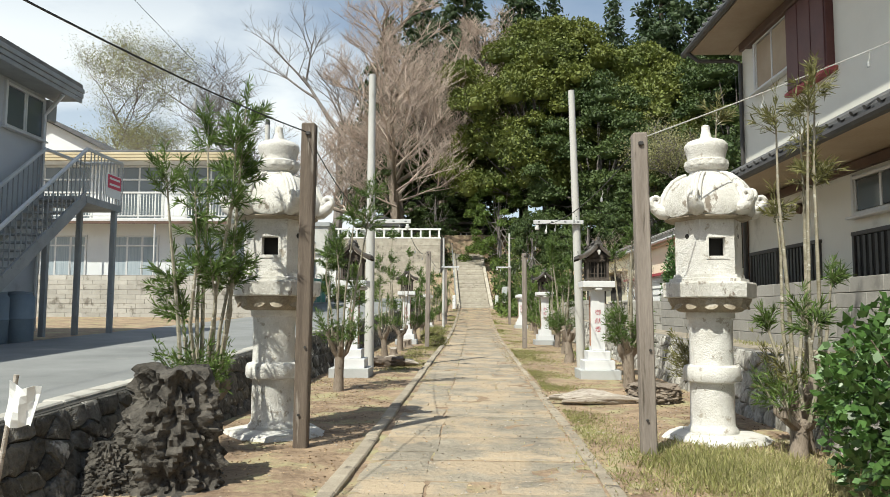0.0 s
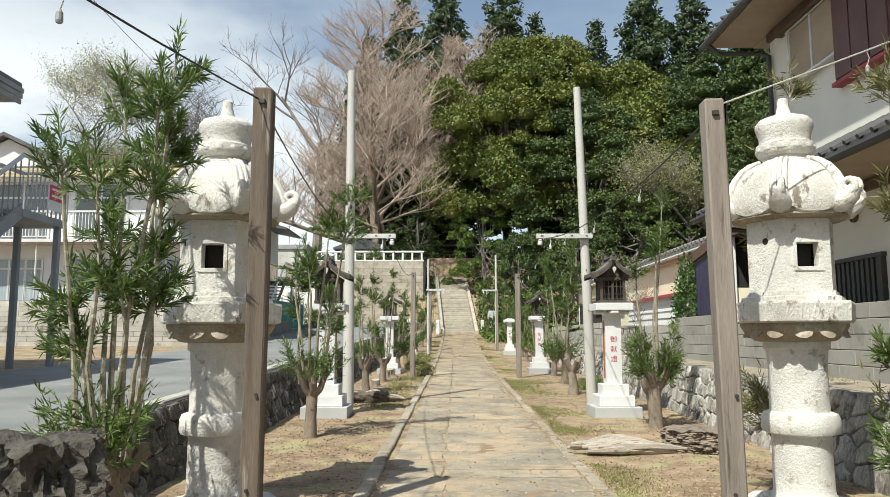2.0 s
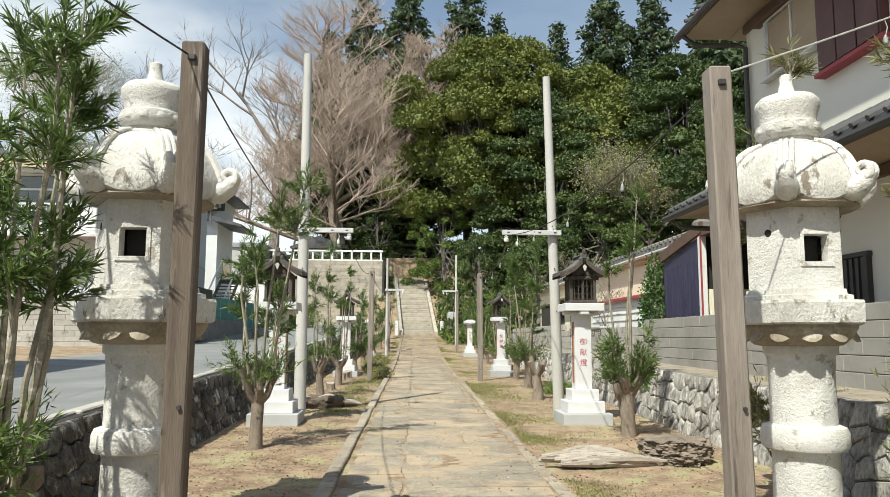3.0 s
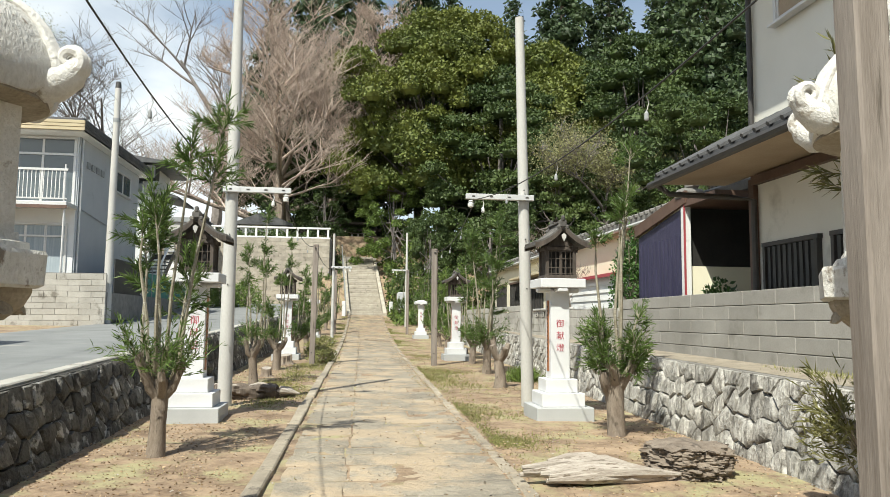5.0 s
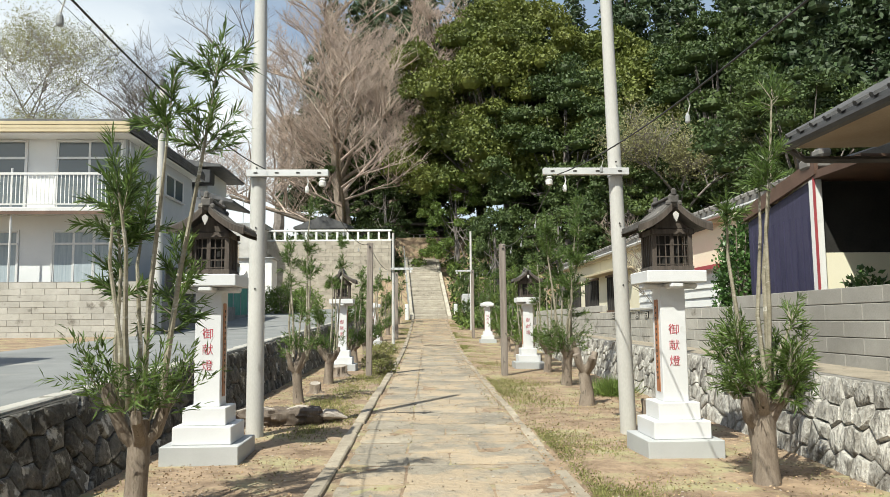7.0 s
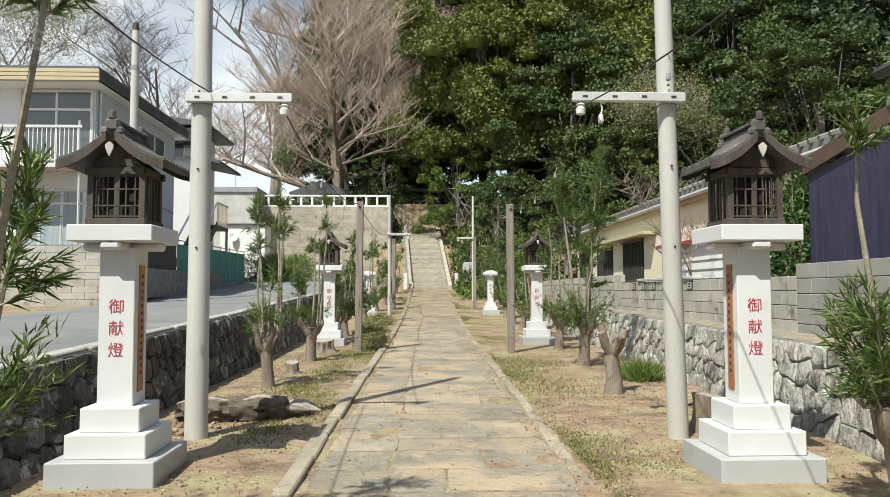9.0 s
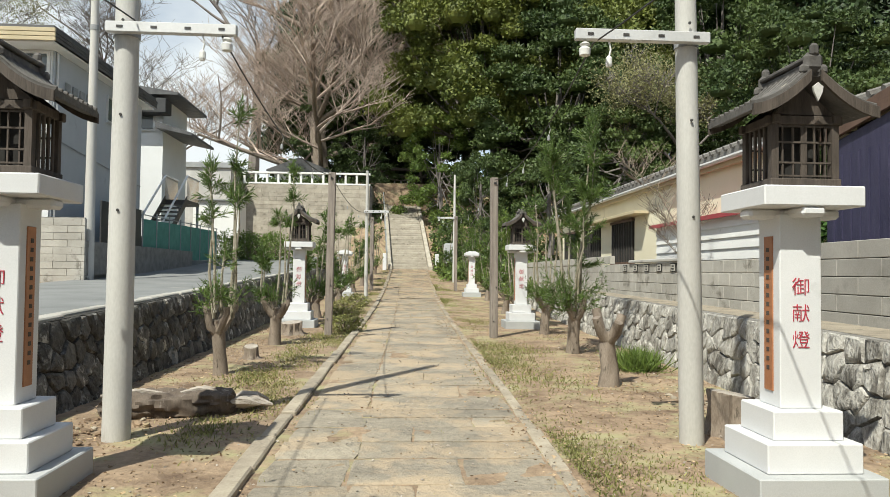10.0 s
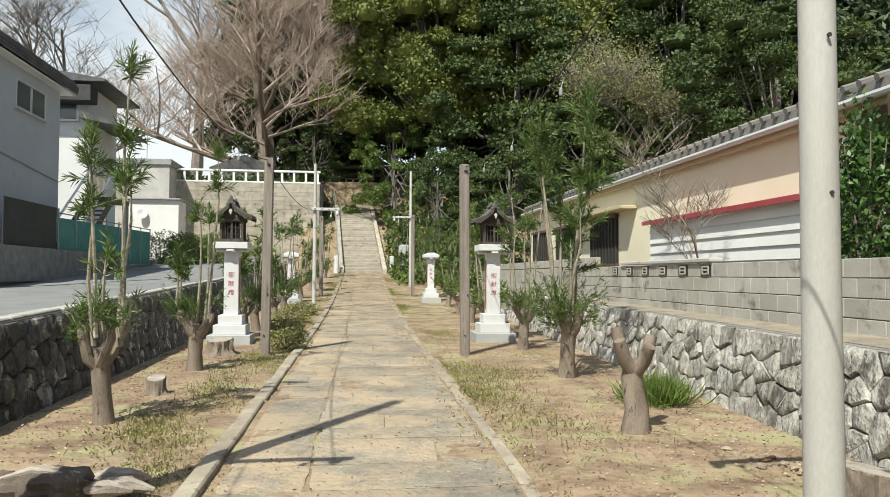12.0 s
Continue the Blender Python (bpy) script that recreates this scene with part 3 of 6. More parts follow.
part("top_rail", MB().box((5.05, 0, 0.84), (10.2, 0.24, 0.14), None, 0.02), WHITE_PAINT, balustrade)
post_mesh = MB().box((0, 0, 0.44), (0.16, 0.16, 0.66), None, 0.02).mesh("baluster", WHITE_PAINT)
for k in range(13):
    part("baluster", post_mesh, WHITE_PAINT, balustrade, loc=(0.12 + k * 0.82, 0, 0))


# ---- windows ----
def sash_window(parent, m, w, h, panes=2, glass=None, depth=0.10):
    """An aluminium window with a sill, in the parent's axes: x along the wall, y outward is negative."""
    # near-black backing: the unlit room is put into its colour
    win = part("window", MB().box((0, 0.03, h / 2), (w, 0.04, h)), VOID_SHADE, parent, loc=m)
    fr = MB()
    for s in (-1, 1):
        fr.box((s * (w / 2), -0.01, h / 2), (0.06, depth, h + 0.12), None, 0.008)
    for z in (0, h):
        fr.box((0, -0.01, z), (w - 0.06, depth, 0.06), None, 0.008)
    part("window_frame", fr, ALU, win)
    pw = (w - 0.06) / panes
    for k in range(panes):
        x = -w / 2 + 0.03 + pw * (k + 0.5)
        off = -0.012 - 0.02 * (k % 2)
        part("pane", MB().box((x, off, h / 2), (pw - 0.05, 0.008, h - 0.1)), glass or GLASS, win)
        for s in (-1, 1):
            part("sash", MB().box((x + s * (pw / 2 - 0.022), off - 0.006, h / 2), (0.045, 0.03, h - 0.06)), ALU, win)
    part("window_sill", MB().box((0, -0.07, -0.06), (w + 0.14, 0.14, 0.04), None, 0.008), ALU, win)
    return win


# ---- two-storey house on the east side ----
house = thing("house", (0, 0, 0), 0, "two-storey house with pale stucco walls and dark tiled eaves", "house")
HX, HY = 6.0, 15.7
part("wall", MB().box((HX + 4.0, 5.85, 3.9), (8.0, 19.7, 6.9)), STUCCO, house)
# lower skirt roof along the west face, and its soffit
mb = MB().prism([(4.80, 3.84), (4.80, 3.94), (HX + 0.02, 4.60), (HX + 0.02, 4.50)], "y", -4.3, 16.7)
low_roof = part("roof", mb, TILE, house, "dark tiled skirt roof")
tm = MB()
tm.tube([(4.74, 0, 3.925), (5.4, 0, 4.28), (HX + 0.02, 0, 4.62)], 0.038, 6)
tile_me = tm.mesh("roof_tile", TILE)
for k in range(70):
    part("roof_tile", tile_me, TILE, low_roof, loc=(0, -4.2 + k * 0.3, 0))
part("soffit", MB().prism([(4.86, 3.80), (4.86, 3.835), (HX, 3.86), (HX, 3.82)], "y", -4.25, 16.6), SOFFIT, house)
gut = MB().tube([(4.74, -4.3, 3.80), (4.74, 16.75, 3.80)], 0.065, 8)
gut.tube([(4.74, 16.5, 3.78), (4.95, 16.45, 3.62), (5.7, 15.9, 3.50), (5.93, 15.62, 3.42), (5.93, 15.62, 1.2)], 0.045, 8)
part("gutter", gut, GUTTER, house)
part("beam", MB().box((5.95, 5.85, 3.72), (0.09, 19.6, 0.14)), BROWN_TRIM, house)
part("corner_post", MB().box((5.99, 15.68, 2.4), (0.14, 0.14, 2.7)), BROWN_TRIM, house)
# upper roof
up = MB().prism([(5.05, 7.34), (5.05, 7.46), (10.0, 9.5), (15.0, 7.46), (15.0, 7.34), (10.0, 9.36)], "y", -4.8, 16.5)
up_roof = part("roof", up, TILE, house, "dark tiled upper roof")
tm = MB().tube([(4.98, 0, 7.445), (10.0, 0, 9.50)], 0.038, 6)
tile_me = tm.mesh("roof_tile", TILE)
for k in range(70):
    part("roof_tile", tile_me, TILE, up_roof, loc=(0, -4.7 + k * 0.3, 0))
part("soffit", MB().prism([(5.1, 7.28), (5.1, 7.33), (6.1, 7.36), (6.1, 7.3)], "y", -4.7, 16.45), SOFFIT, house)
part("gable_soffit", MB().box((10, 16.08, 7.30), (8.0, 0.75, 0.04)), SOFFIT, house)
gut = MB().tube([(5.0, -4.8, 7.30), (5.0, 16.5, 7.30)], 0.07, 8)
gut.tube([(5.0, 16.2, 7.25), (5.2, 16.1, 7.02), (5.85, 15.8, 6.92), (5.93, 15.62, 6.8), (5.93, 15.62, 4.5)], 0.045, 8)
part("gutter", gut, GUTTER, house)
part("beam", MB().box((5.97, 5.85, 7.16), (0.07, 19.7, 0.16)), BROWN_TRIM, house)


def on_west(y, z, x=HX):
    return pose(x, y, z, 0, 0, -90)


w = sash_window(house, on_west(14.1, 5.98, HX - 0.01), 1.65, 1.0, 2, SOFFIT)
box = part("shutter_box", MB().box((HX - 0.06, 12.52, 6.2), (0.16, 1.42, 1.5), None, 0.01), SHUTTER, house, "maroon rain-shutter box")
for k in range(3):
    part("slat", MB().box((HX - 0.15, 12.05 + k * 0.47, 6.2), (0.02, 0.44, 1.46), None, 0.006), SHUTTER, box)
part("shutter_rail", MB().box((HX - 0.07, 12.52, 5.42), (0.2, 1.6, 0.07), None, 0.01), RED_TRIM, house)
part("shutter_rail", MB().box((HX - 0.06, 13.4, 7.0), (0.18, 3.6, 0.06), None, 0.01), BROWN_TRIM, house)
for y, wdt in ((14.75, 1.25), (13.15, 1.25), (10.6, 1.5)):
    # near-black backing: shade behind the slats is put into its colour
    lv = part("louvered_window", MB().box((HX - 0.01, y, 2.30), (0.05, wdt, 0.76)), VOID_SHADE, house, "dark louvered window")
    part("window_frame", MB().box((HX - 0.03, y, 2.70), (0.10, wdt + 0.1, 0.06)).box((HX - 0.03, y - wdt / 2, 2.30), (0.10, 0.06, 0.76)).box((HX - 0.03, y + wdt / 2, 2.30), (0.10, 0.06, 0.76)), GUTTER, lv)
    for k in range(9):
        part("slat", MB().box((HX - 0.045, y - wdt / 2 + 0.1 + k * (wdt - 0.2) / 8, 2.30), (0.02, 0.07, 0.72)), LOUVER, lv)
w = sash_window(house, on_west(10.6, 3.0, HX - 0.01), 1.5, 0.55, 2)
vent = part("vent", MB().lathe([(0.10, 0), (0.10, 0.04), (0.075, 0.055), (0.07, 0.02)], 20), BROWN_TRIM, house, "round brown wall vent", loc=pose(HX - 0.005, 13.2, 3.35, 0, -90, 0))
for k in range(5):
    part("slat", MB().box((0, -0.048 + k * 0.024, 0.036), (0.13 - 0.016 * abs(k - 2), 0.008, 0.014)), BROWN_TRIM, vent)

# ---- long low house ----
lodge = thing("long_house", (0, 0, 0), 0, "long single-storey house with cream walls and a grey tiled roof", "house")
part("wall", MB().box((9.89, 30.0, 2.2), (7.02, 16.6, 3.14)), CREAM, lodge)
roof = part("roof", MB().prism([(6.2, 3.76), (6.2, 3.90), (10.0, 5.1), (14.0, 3.9), (14.0, 3.76), (10.0, 4.95)], "y", 18.5, 38.6), TILE_GREY, lodge)
tile_me = MB().tube([(6.14, 0, 3.90), (10.0, 0, 5.12)], 0.05, 6).mesh("roof_tile", TILE_GREY)
for k in range(66):
    part("roof_tile", tile_me, TILE_GREY, roof, loc=(0, 18.6 + k * 0.3, 0))
part("ridge", MB().tube([(10.0, 18.4, 5.16), (10.0, 38.7, 5.16)], 0.14, 8), TILE_GREY, roof)
part("ridge_end", MB().box((6.25, 18.45, 3.98), (0.5, 0.35, 0.22), None, 0.06).box((6.3, 18.45, 4.16), (0.2, 0.3, 0.16), None, 0.05), TILE_GREY, roof, "stacked ridge-end tiles")
part("fascia", MB().box((6.26, 28.5, 3.68), (0.05, 20.0, 0.16)), FASCIA, lodge)
part("soffit", MB().box((6.34, 28.5, 3.72), (0.26, 20.0, 0.03)), SOFFIT, lodge)
for k in range(22):
    part("rafter", MB().box((6.4, 18.9 + k * 0.9, 3.66), (0.3, 0.07, 0.09)), CREAM, lodge)
part("gutter", MB().tube([(6.16, 18.5, 3.72), (6.16, 38.6, 3.72)], 0.05, 8), ALU, lodge)
part("canopy", MB().box((6.2, 31.2, 3.12), (0.40, 5.0, 0.07), None, 0.01), FASCIA, lodge)
for y in (30.8, 34.0, 36.8):
    # near-black box behind the bars paints the unlit room
    win = part("window", MB().box((6.37, y, 2.45), (0.05, 1.9, 1.1)), VOID_SHADE, lodge, "dark barred window")
    for k in range(9):
        part("bar", MB().box((6.33, y - 0.9 + k * 0.225, 2.45), (0.03, 0.03, 1.1)), GUTTER, win)
    part("window_frame", MB().box((6.34, y, 3.02), (0.1, 2.0, 0.07)).box((6.34, y, 1.88), (0.1, 2.0, 0.07)), BROWN_TRIM, win)
annex = part("annex", MB().box((6.45, 24.5, 1.8), (0.86, 5.16, 1.6)), WHITE_PAINT, lodge, "white clapboard annex with red flashing")
for k in range(8):
    z = 1.1 + k * 0.19
    part("board", MB().prism([(6.0, z), (5.965, z), (5.995, z + 0.19), (6.0, z + 0.19)], "y", 21.92, 27.08), WHITE_PAINT, annex)
    part("board", MB().prism([(21.92, z), (21.885, z), (21.915, z + 0.19), (21.92, z + 0.19)], "x", 6.0, 6.95), WHITE_PAINT, annex)
part("flashing", MB().prism([(5.86, 2.60), (5.86, 2.68), (6.98, 2.86), (6.98, 2.78)], "y", 21.78, 27.2), RED_TRIM, annex)
# carport under the end of the roof
part("sheet", MB().prism([(18.45, 1.5), (18.45, 3.72), (20.65, 3.36), (20.65, 1.5)], "x", 6.10, 6.13), PURPLE, lodge, "dark purple corrugated sheet")
for k in range(11):
    part("rib", MB().box((6.095, 18.6 + k * 0.19, 2.55), (0.02, 0.05, 1.3)), PURPLE, lodge)
part("post", MB().box((6.12, 18.36, 2.4), (0.14, 0.14, 2.7), None, 0.01), WHITE_PAINT, lodge, "white corner post")
part("post", MB().box((6.06, 18.29, 2.4), (0.03, 0.03, 2.7)), RED_TRIM, lodge)
part("barge_board", MB().prism([(18.2, 3.78), (18.2, 4.02), (20.7, 3.625), (20.7, 3.385)], "x", 6.03, 6.09), BROWN_TRIM, lodge)
part("carport_roof", MB().box((8.4, 17.75, 3.78), (4.7, 1.4, 0.12)), BROWN_TRIM, lodge, "dark carport roof")
part("back_wall", MB().box((10.6, 17.2, 1.7), (0.12, 2.9, 1.7)), CREAM, lodge)
# upper part coloured near-black for the shade under the carport roof
part("back_wall", MB().box((10.5, 17.2, 3.15), (0.12, 2.9, 1.2)), BLACK_PANEL_AND_SHADE, lodge, "upper carport wall blackened for shade")
part("side_wall", MB().box((8.4, 18.42, 1.75), (4.4, 0.06, 1.7)), CREAM, lodge, "cream lower wall of the carport")
# near-black sheet: shade above the lit cream wall put into colour
part("side_wall", MB().box((8.4, 18.5, 3.15), (4.4, 0.06, 1.14)), VOID_SHADE, lodge, "near-black sheet painted as shade above the cream carport wall")

# ---- apartment house on the west side ----
apt = thing("apartment_house", (0, 0, 0), 0, "two-storey apartment house with grey siding and white balconies", "house")
AY = 34.4
part("wall", MB().box((-17.5, AY + 3.95, 5.2), (14.0, 7.9, 6.8)), GREY_SIDING, apt)
part("roof", MB().box((-17.6, AY + 3.75, 8.75), (15.0, 9.4, 0.2), None, 0.03), TILE, apt)
for k in range(3):
    part("fascia", MB().box((-17.6, AY - 0.98, 8.42 + k * 0.13), (15.1, 0.05 + 0.02 * k, 0.12), None, 0.01), FASCIA, apt)
    part("fascia", MB().box((-10.08, AY + 3.75, 8.45 + k * 0.1), (0.05 + 0.02 * k, 9.4, 0.09), None, 0.01), TILE, apt)
part("soffit", MB().box((-17.6, AY + 3.75, 8.36), (14.9, 9.3, 0.05)), WHITE_PAINT, apt)
part("front_face", MB().box((-17.5, AY - 0.02, 5.2), (13.9, 0.05, 6.4)), STUCCO_WHITE, apt, "off-white rendered front")
for k in range(4):
    x = -11.8 - k * 3.4
    sash_window(apt, pose(x, AY - 0.04, 5.75), 2.35, 2.5, 2)
    sash_window(apt, pose(x - 0.1, AY - 0.04, 3.0), 2.2, 1.95, 3, CURTAIN)
    part("transom", MB().box((x, AY - 0.1, 7.62), (2.35, 0.05, 0.08)), ALU, apt)
    part("transom", MB().box((x - 0.1, AY - 0.1, 4.5), (2.2, 0.05, 0.07)), ALU, apt)
bal = part("balcony", MB().box((-17.5, AY - 0.55, 5.6), (14.0, 1.1, 0.16), None, 0.02), ALU, apt, "balcony slab with white pipe railing")
part("fascia", MB().box((-17.5, AY - 1.12, 5.48), (14.05, 0.04, 0.12)), BROWN_TRIM, bal)
part("rail", MB().box((-17.5, AY - 1.08, 6.85), (14.0, 0.07, 0.08)).box((-17.5, AY - 1.08, 5.78), (14.0, 0.05, 0.05)), ALU, bal)
bar_me = MB().box((0, 0, 0.53), (0.022, 0.022, 1.05)).mesh("baluster", WHITE_PAINT)
for k in range(100):
    part("baluster", bar_me, WHITE_PAINT, bal, loc=(-24.4 + k * 0.139, AY - 1.08, 5.8))
for k in range(5):
    part("post", MB().tube([(-10.6 - k * 3.4, AY - 1.0, 2.2), (-10.6 - k * 3.4, AY - 1.0, 5.5)], 0.04, 6), ALU, apt)
    part("post", MB().tube([(-10.6 - k * 3.4, AY - 1.06, 5.7), (-10.6 - k * 3.4, AY - 1.06, 7.05)], 0.035, 6), ALU, apt)
sash_window(apt, pose(-10.49, AY + 5.3, 7.0, 0, 0, 90), 2.3, 0.9, 2)
for k in range(4):
    part("small_vent", MB().box((-10.47, AY + 0.9 + k * 0.55, 7.4), (0.05, 0.36, 0.26), None, 0.01), STEEL_GREY, apt)
part("downpipe", MB().tube([(-10.45, AY + 0.12, 2.3), (-10.45, AY + 0.12, 8.3)], 0.04, 6), ALU, apt)
part("pipe", MB().tube([(-10.46, AY + 0.1, 5.6), (-10.46, AY + 7.8, 5.0)], 0.02, 6), STEEL_GREY, apt)
wall_apt = thing("wall_apartment", (0, 0, 0), 0, "pale concrete block wall before the apartment house", "wall", kind="structure")
part("core", MB().box((-17.0, 33.2, 2.1), (16.1, 0.1, 1.95)), MORTAR_PALE, wall_apt)
part("core", MB().box((-9.0, 39.0, 1.9), (0.1, 11.4, 1.0)), MORTAR_PALE, wall_apt)


# ---- neighbour with an outside stair ----
neigh = thing("grey_house", (0, 0, 0), 0, "grey two-storey house with a steel outside stair", "house")
part("wall", MB().box((-14.2, 8.75, 3.9), (8.0, 17.7, 6.3)), GREY_SIDING, neigh)
part("roof", MB().prism([(-9.55, 7.02), (-9.55, 7.14), (-14.2, 8.6), (-19.2, 7.1), (-19.2, 7.0)], "y", -0.5, 18.1), TILE_GREY, neigh)
for k in range(3):
    part("fascia", MB().box((-9.57 + 0.025 * k, 8.8, 6.72 + 0.12 * k), (0.06, 18.6, 0.11), None, 0.01), STEEL_GREY, neigh)
part("soffit", MB().box((-9.9, 8.8, 6.7), (0.64, 18.4, 0.04)), STEEL_GREY, neigh)
for y in (16.75, 13.6, 9.6):
    sash_window(neigh, pose(-10.19, y, 5.6, 0, 0, 90), 1.5, 0.95, 2)
part("meter_box", MB().box((-10.12, 17.7, 6.35), (0.14, 0.35, 0.5), None, 0.02), STEEL_GREY, neigh)
part("downpipe", MB().tube([(-9.6, 17.3, 6.65), (-9.8, 17.4, 6.5), (-10.1, 17.45, 6.2), (-10.12, 17.45, 1.0)], 0.045, 8), ALU, neigh)
sx0, sx1, ytop, ybot, ztop, zbot = -10.02, -9.0, 17.4, 12.6, 4.2, 0.85
steps = part("outside_stair", MB().box((-9.5, 18.3, 4.13), (1.1, 1.8, 0.16)), STEEL_GREY, neigh, "grey steel outside stair")
tread = MB().box((0, 0, 0), (1.1, 0.26, 0.04)).mesh("tread", STEEL_GREY)
for k in range(17):
    f = (k + 0.5) / 17
    part("tread", tread, STEEL_GREY, steps, loc=((sx0 + sx1) / 2, ytop + (ybot - ytop) * f, ztop + (zbot - ztop) * f))
for x in (sx0, sx1):
    part("stringer", MB().prism([(ytop, ztop - 0.2), (ytop, ztop + 0.12), (ybot, zbot + 0.12), (ybot, zbot - 0.2)], "x", x - 0.03, x + 0.03), STEEL_GREY, steps)
    part("handrail", MB().tube([(x, 19.2, ztop + 1.15), (x, ytop, ztop + 1.15), (x, ybot, zbot + 1.1)], 0.05, 6), ALU, steps)
    for k in range(26):
        f = (k + 0.5) / 26
        y, z = ytop + (ybot - ytop) * f, ztop + (zbot - ztop) * f
        part("baluster", MB().box((x, y, z + 0.55), (0.022, 0.022, 1.1)), STEEL_GREY, steps)
for k in range(11):
    part("baluster", MB().box((sx1, 17.6 + k * 0.17, ztop + 0.6), (0.022, 0.022, 1.15)), ALU, steps)
    part("baluster", MB().box((-10.02 + k * 0.102, 19.2, ztop + 0.6), (0.022, 0.022, 1.15)), ALU, steps)
part("handrail", MB().tube([(-10.02, 19.2, ztop + 1.15), (-9.0, 19.2, ztop + 1.15)], 0.04, 6), ALU, steps)
for x, y in ((-9.95, 19.0), (-9.05, 19.0), (-9.95, 17.5)):
    part("post", MB().box((x, y, 2.5), (0.12, 0.12, 3.3)), STEEL_GREY, steps)
sg = part("sign", MB().box((-8.97, 18.75, 4.66), (0.03, 0.75, 0.6), None, 0.006), WHITE_PAINT, steps, "red and white notice board")
part("sign_field", MB().box((-8.95, 18.75, 4.76), (0.012, 0.70, 0.34)), SIGN_RED, sg)
for k in range(2):
    part("sign_bar", MB().box((-8.94, 18.75, 4.84 - 0.15 * k), (0.008, 0.55, 0.05)), WHITE_PAINT, sg)
for x, y in ((-9.6, 15.0), (-9.5, 15.75)):
    tank = thing("plastic_drum", (x, y, road_z(y) - 0.05), 0, "blue-grey plastic drum under the outside stair", "drum", "drums under the stair")
    part("body", MB().lathe([(0.30, 0), (0.33, 0.05), (0.33, 0.5), (0.345, 0.53), (0.33, 0.56), (0.33, 0.98), (0.28, 1.05)], 20), TANK_BLUE, tank, smooth=True)
    part("lid", MB().lathe([(0.29, 1.05), (0.29, 1.09), (0.1, 1.11)], 20), TANK_BLUE, tank, smooth=True)

# gabled house behind
gable = thing("gabled_house", (-28.8, 50.0, 1.6), 0, "white gabled house behind the apartment house", "house")
part("wall", MB().prism([(-6, 0), (6, 0), (6, 10.0), (0, 12.9), (-6, 10.0)], "y", 0, 9), STUCCO_WHITE, gable)
for s in (-1, 1):
    part("roof", MB().prism([(s * 6.8, 9.6), (s * 6.8, 9.85), (0, 13.25), (0, 13.0)], "y", -0.6, 9.6), TILE, gable)
part("gable_vent", MB().box((-1.0, -0.02, 11.3), (1.0, 0.06, 0.7), None, 0.01), STEEL_GREY, gable)


# ---- stone lanterns ----
def stone_lantern(x, y, rz, label):
    t = thing("stone_lantern", (x, y, gz(y)), rz, label, "stone lantern", "pair of tall stone lanterns")
    t.scale = (0.955, 0.955, 0.977)
    mb = MB()
    mb.lathe([(0.60, -0.15), (0.62, 0.0), (0.56, 0.05), (0.38, 0.07)], 11, ph=0.3, wob=0.3)
    part("base", mb, LANTERN_STONE, t, "rough foundation stone")
    col = [(0.28, 0.04), (0.295, 0.07), (0.29, 0.11), (0.262, 0.14), (0.256, 0.18), (0.252, 0.62), (0.258, 0.645), (0.32, 0.665), (0.335, 0.70), (0.332, 0.79), (0.315, 0.83), (0.255, 0.85), (0.25, 1.22), (0.262, 1.38), (0.285, 1.40), (0.285, 1.48)]
    part("column", MB().lathe(col, 36, wob=0.012), LANTERN_STONE, t, smooth=True)
    mid = part("platform", MB().lathe([(0.33, 1.46), (0.38, 1.47), (0.47, 1.54), (0.505, 1.60), (0.505, 1.625)], 6, ph=0.0, wob=0.02), LANTERN_BROWN, t, "mottled brown hexagonal platform")
    for k in range(12):
        a = math.pi / 6 * (k + 0.5)
        m = pose(0, 0, 0, 0, 0, math.degrees(a)) @ pose(0.405, 0, 1.55, 0, -38, 0)
        pet = MB().lathe([(0.02, -0.03), (0.075, -0.015), (0.085, 0.005), (0.05, 0.025), (0.01, 0.03)], 10)
        pet.v = [tuple(m @ Vector((q[2] * 0.8, q[0], q[1] * 0.9))) for q in pet.v]
        part("petal", pet, LANTERN_BROWN, mid, smooth=True)
    part("platform_slab", MB().lathe([(0.53, 1.625), (0.56, 1.64), (0.565, 1.79), (0.555, 1.81), (0.48, 1.815), (0.475, 1.85), (0.43, 1.86), (0.42, 1.90)], 6, ph=0.0, wob=0.015), LANTERN_WORN, t)
    # fire box: six thick walls, the front and back with a square opening
    r, h0, h1 = 0.40, 1.90, 2.56
    # near-black core: the shade inside the fire box is put into its colour
    fire = part("fire_box", MB().lathe([(0.20, h0), (0.20, h1)], 6), VOID_SHADE, t, "hexagonal fire box with square openings")
    ap = r * math.cos(math.pi / 6)
    for k in range(6):
        m = pose(0, 0, 0, 0, 0, k * 60) @ Matrix.Translation((0, -ap + 0.05, 0))
        mb = MB()
        if k in (0, 3):
            s, z0, z1 = 0.095, 2.11, 2.32
            mb.holed(r, h0, h1, s, z0, z1, -0.05, 0.05, m)
            part("opening_frame", MB().holed(2 * s + 0.07, z0 - 0.035, z1 + 0.035, s + 0.005, z0 - 0.005, z1 + 0.005, -0.06, -0.051, m), LANTERN_STONE, fire)
        else:
            mb.box((0, 0, (h0 + h1) / 2), (r, 0.1, h1 - h0), m)
        part("fire_box_wall", mb, LANTERN_STONE, fire)
        if k not in (0, 3):
            # a dark disc on the wall paints the shade of each hole
            hole = MB().lathe([(0.001, 0), (0.032, 0), (0.030, 0.006), (0.001, 0.006)], 12)
            hole.v = [tuple(m @ Vector((q[0], -0.0505 - q[2] * 0.3, 2.35 + q[1]))) for q in hole.v]
            part("vent_hole", hole, VOID_SHADE, fire, "dark disc painted as a small round hole")
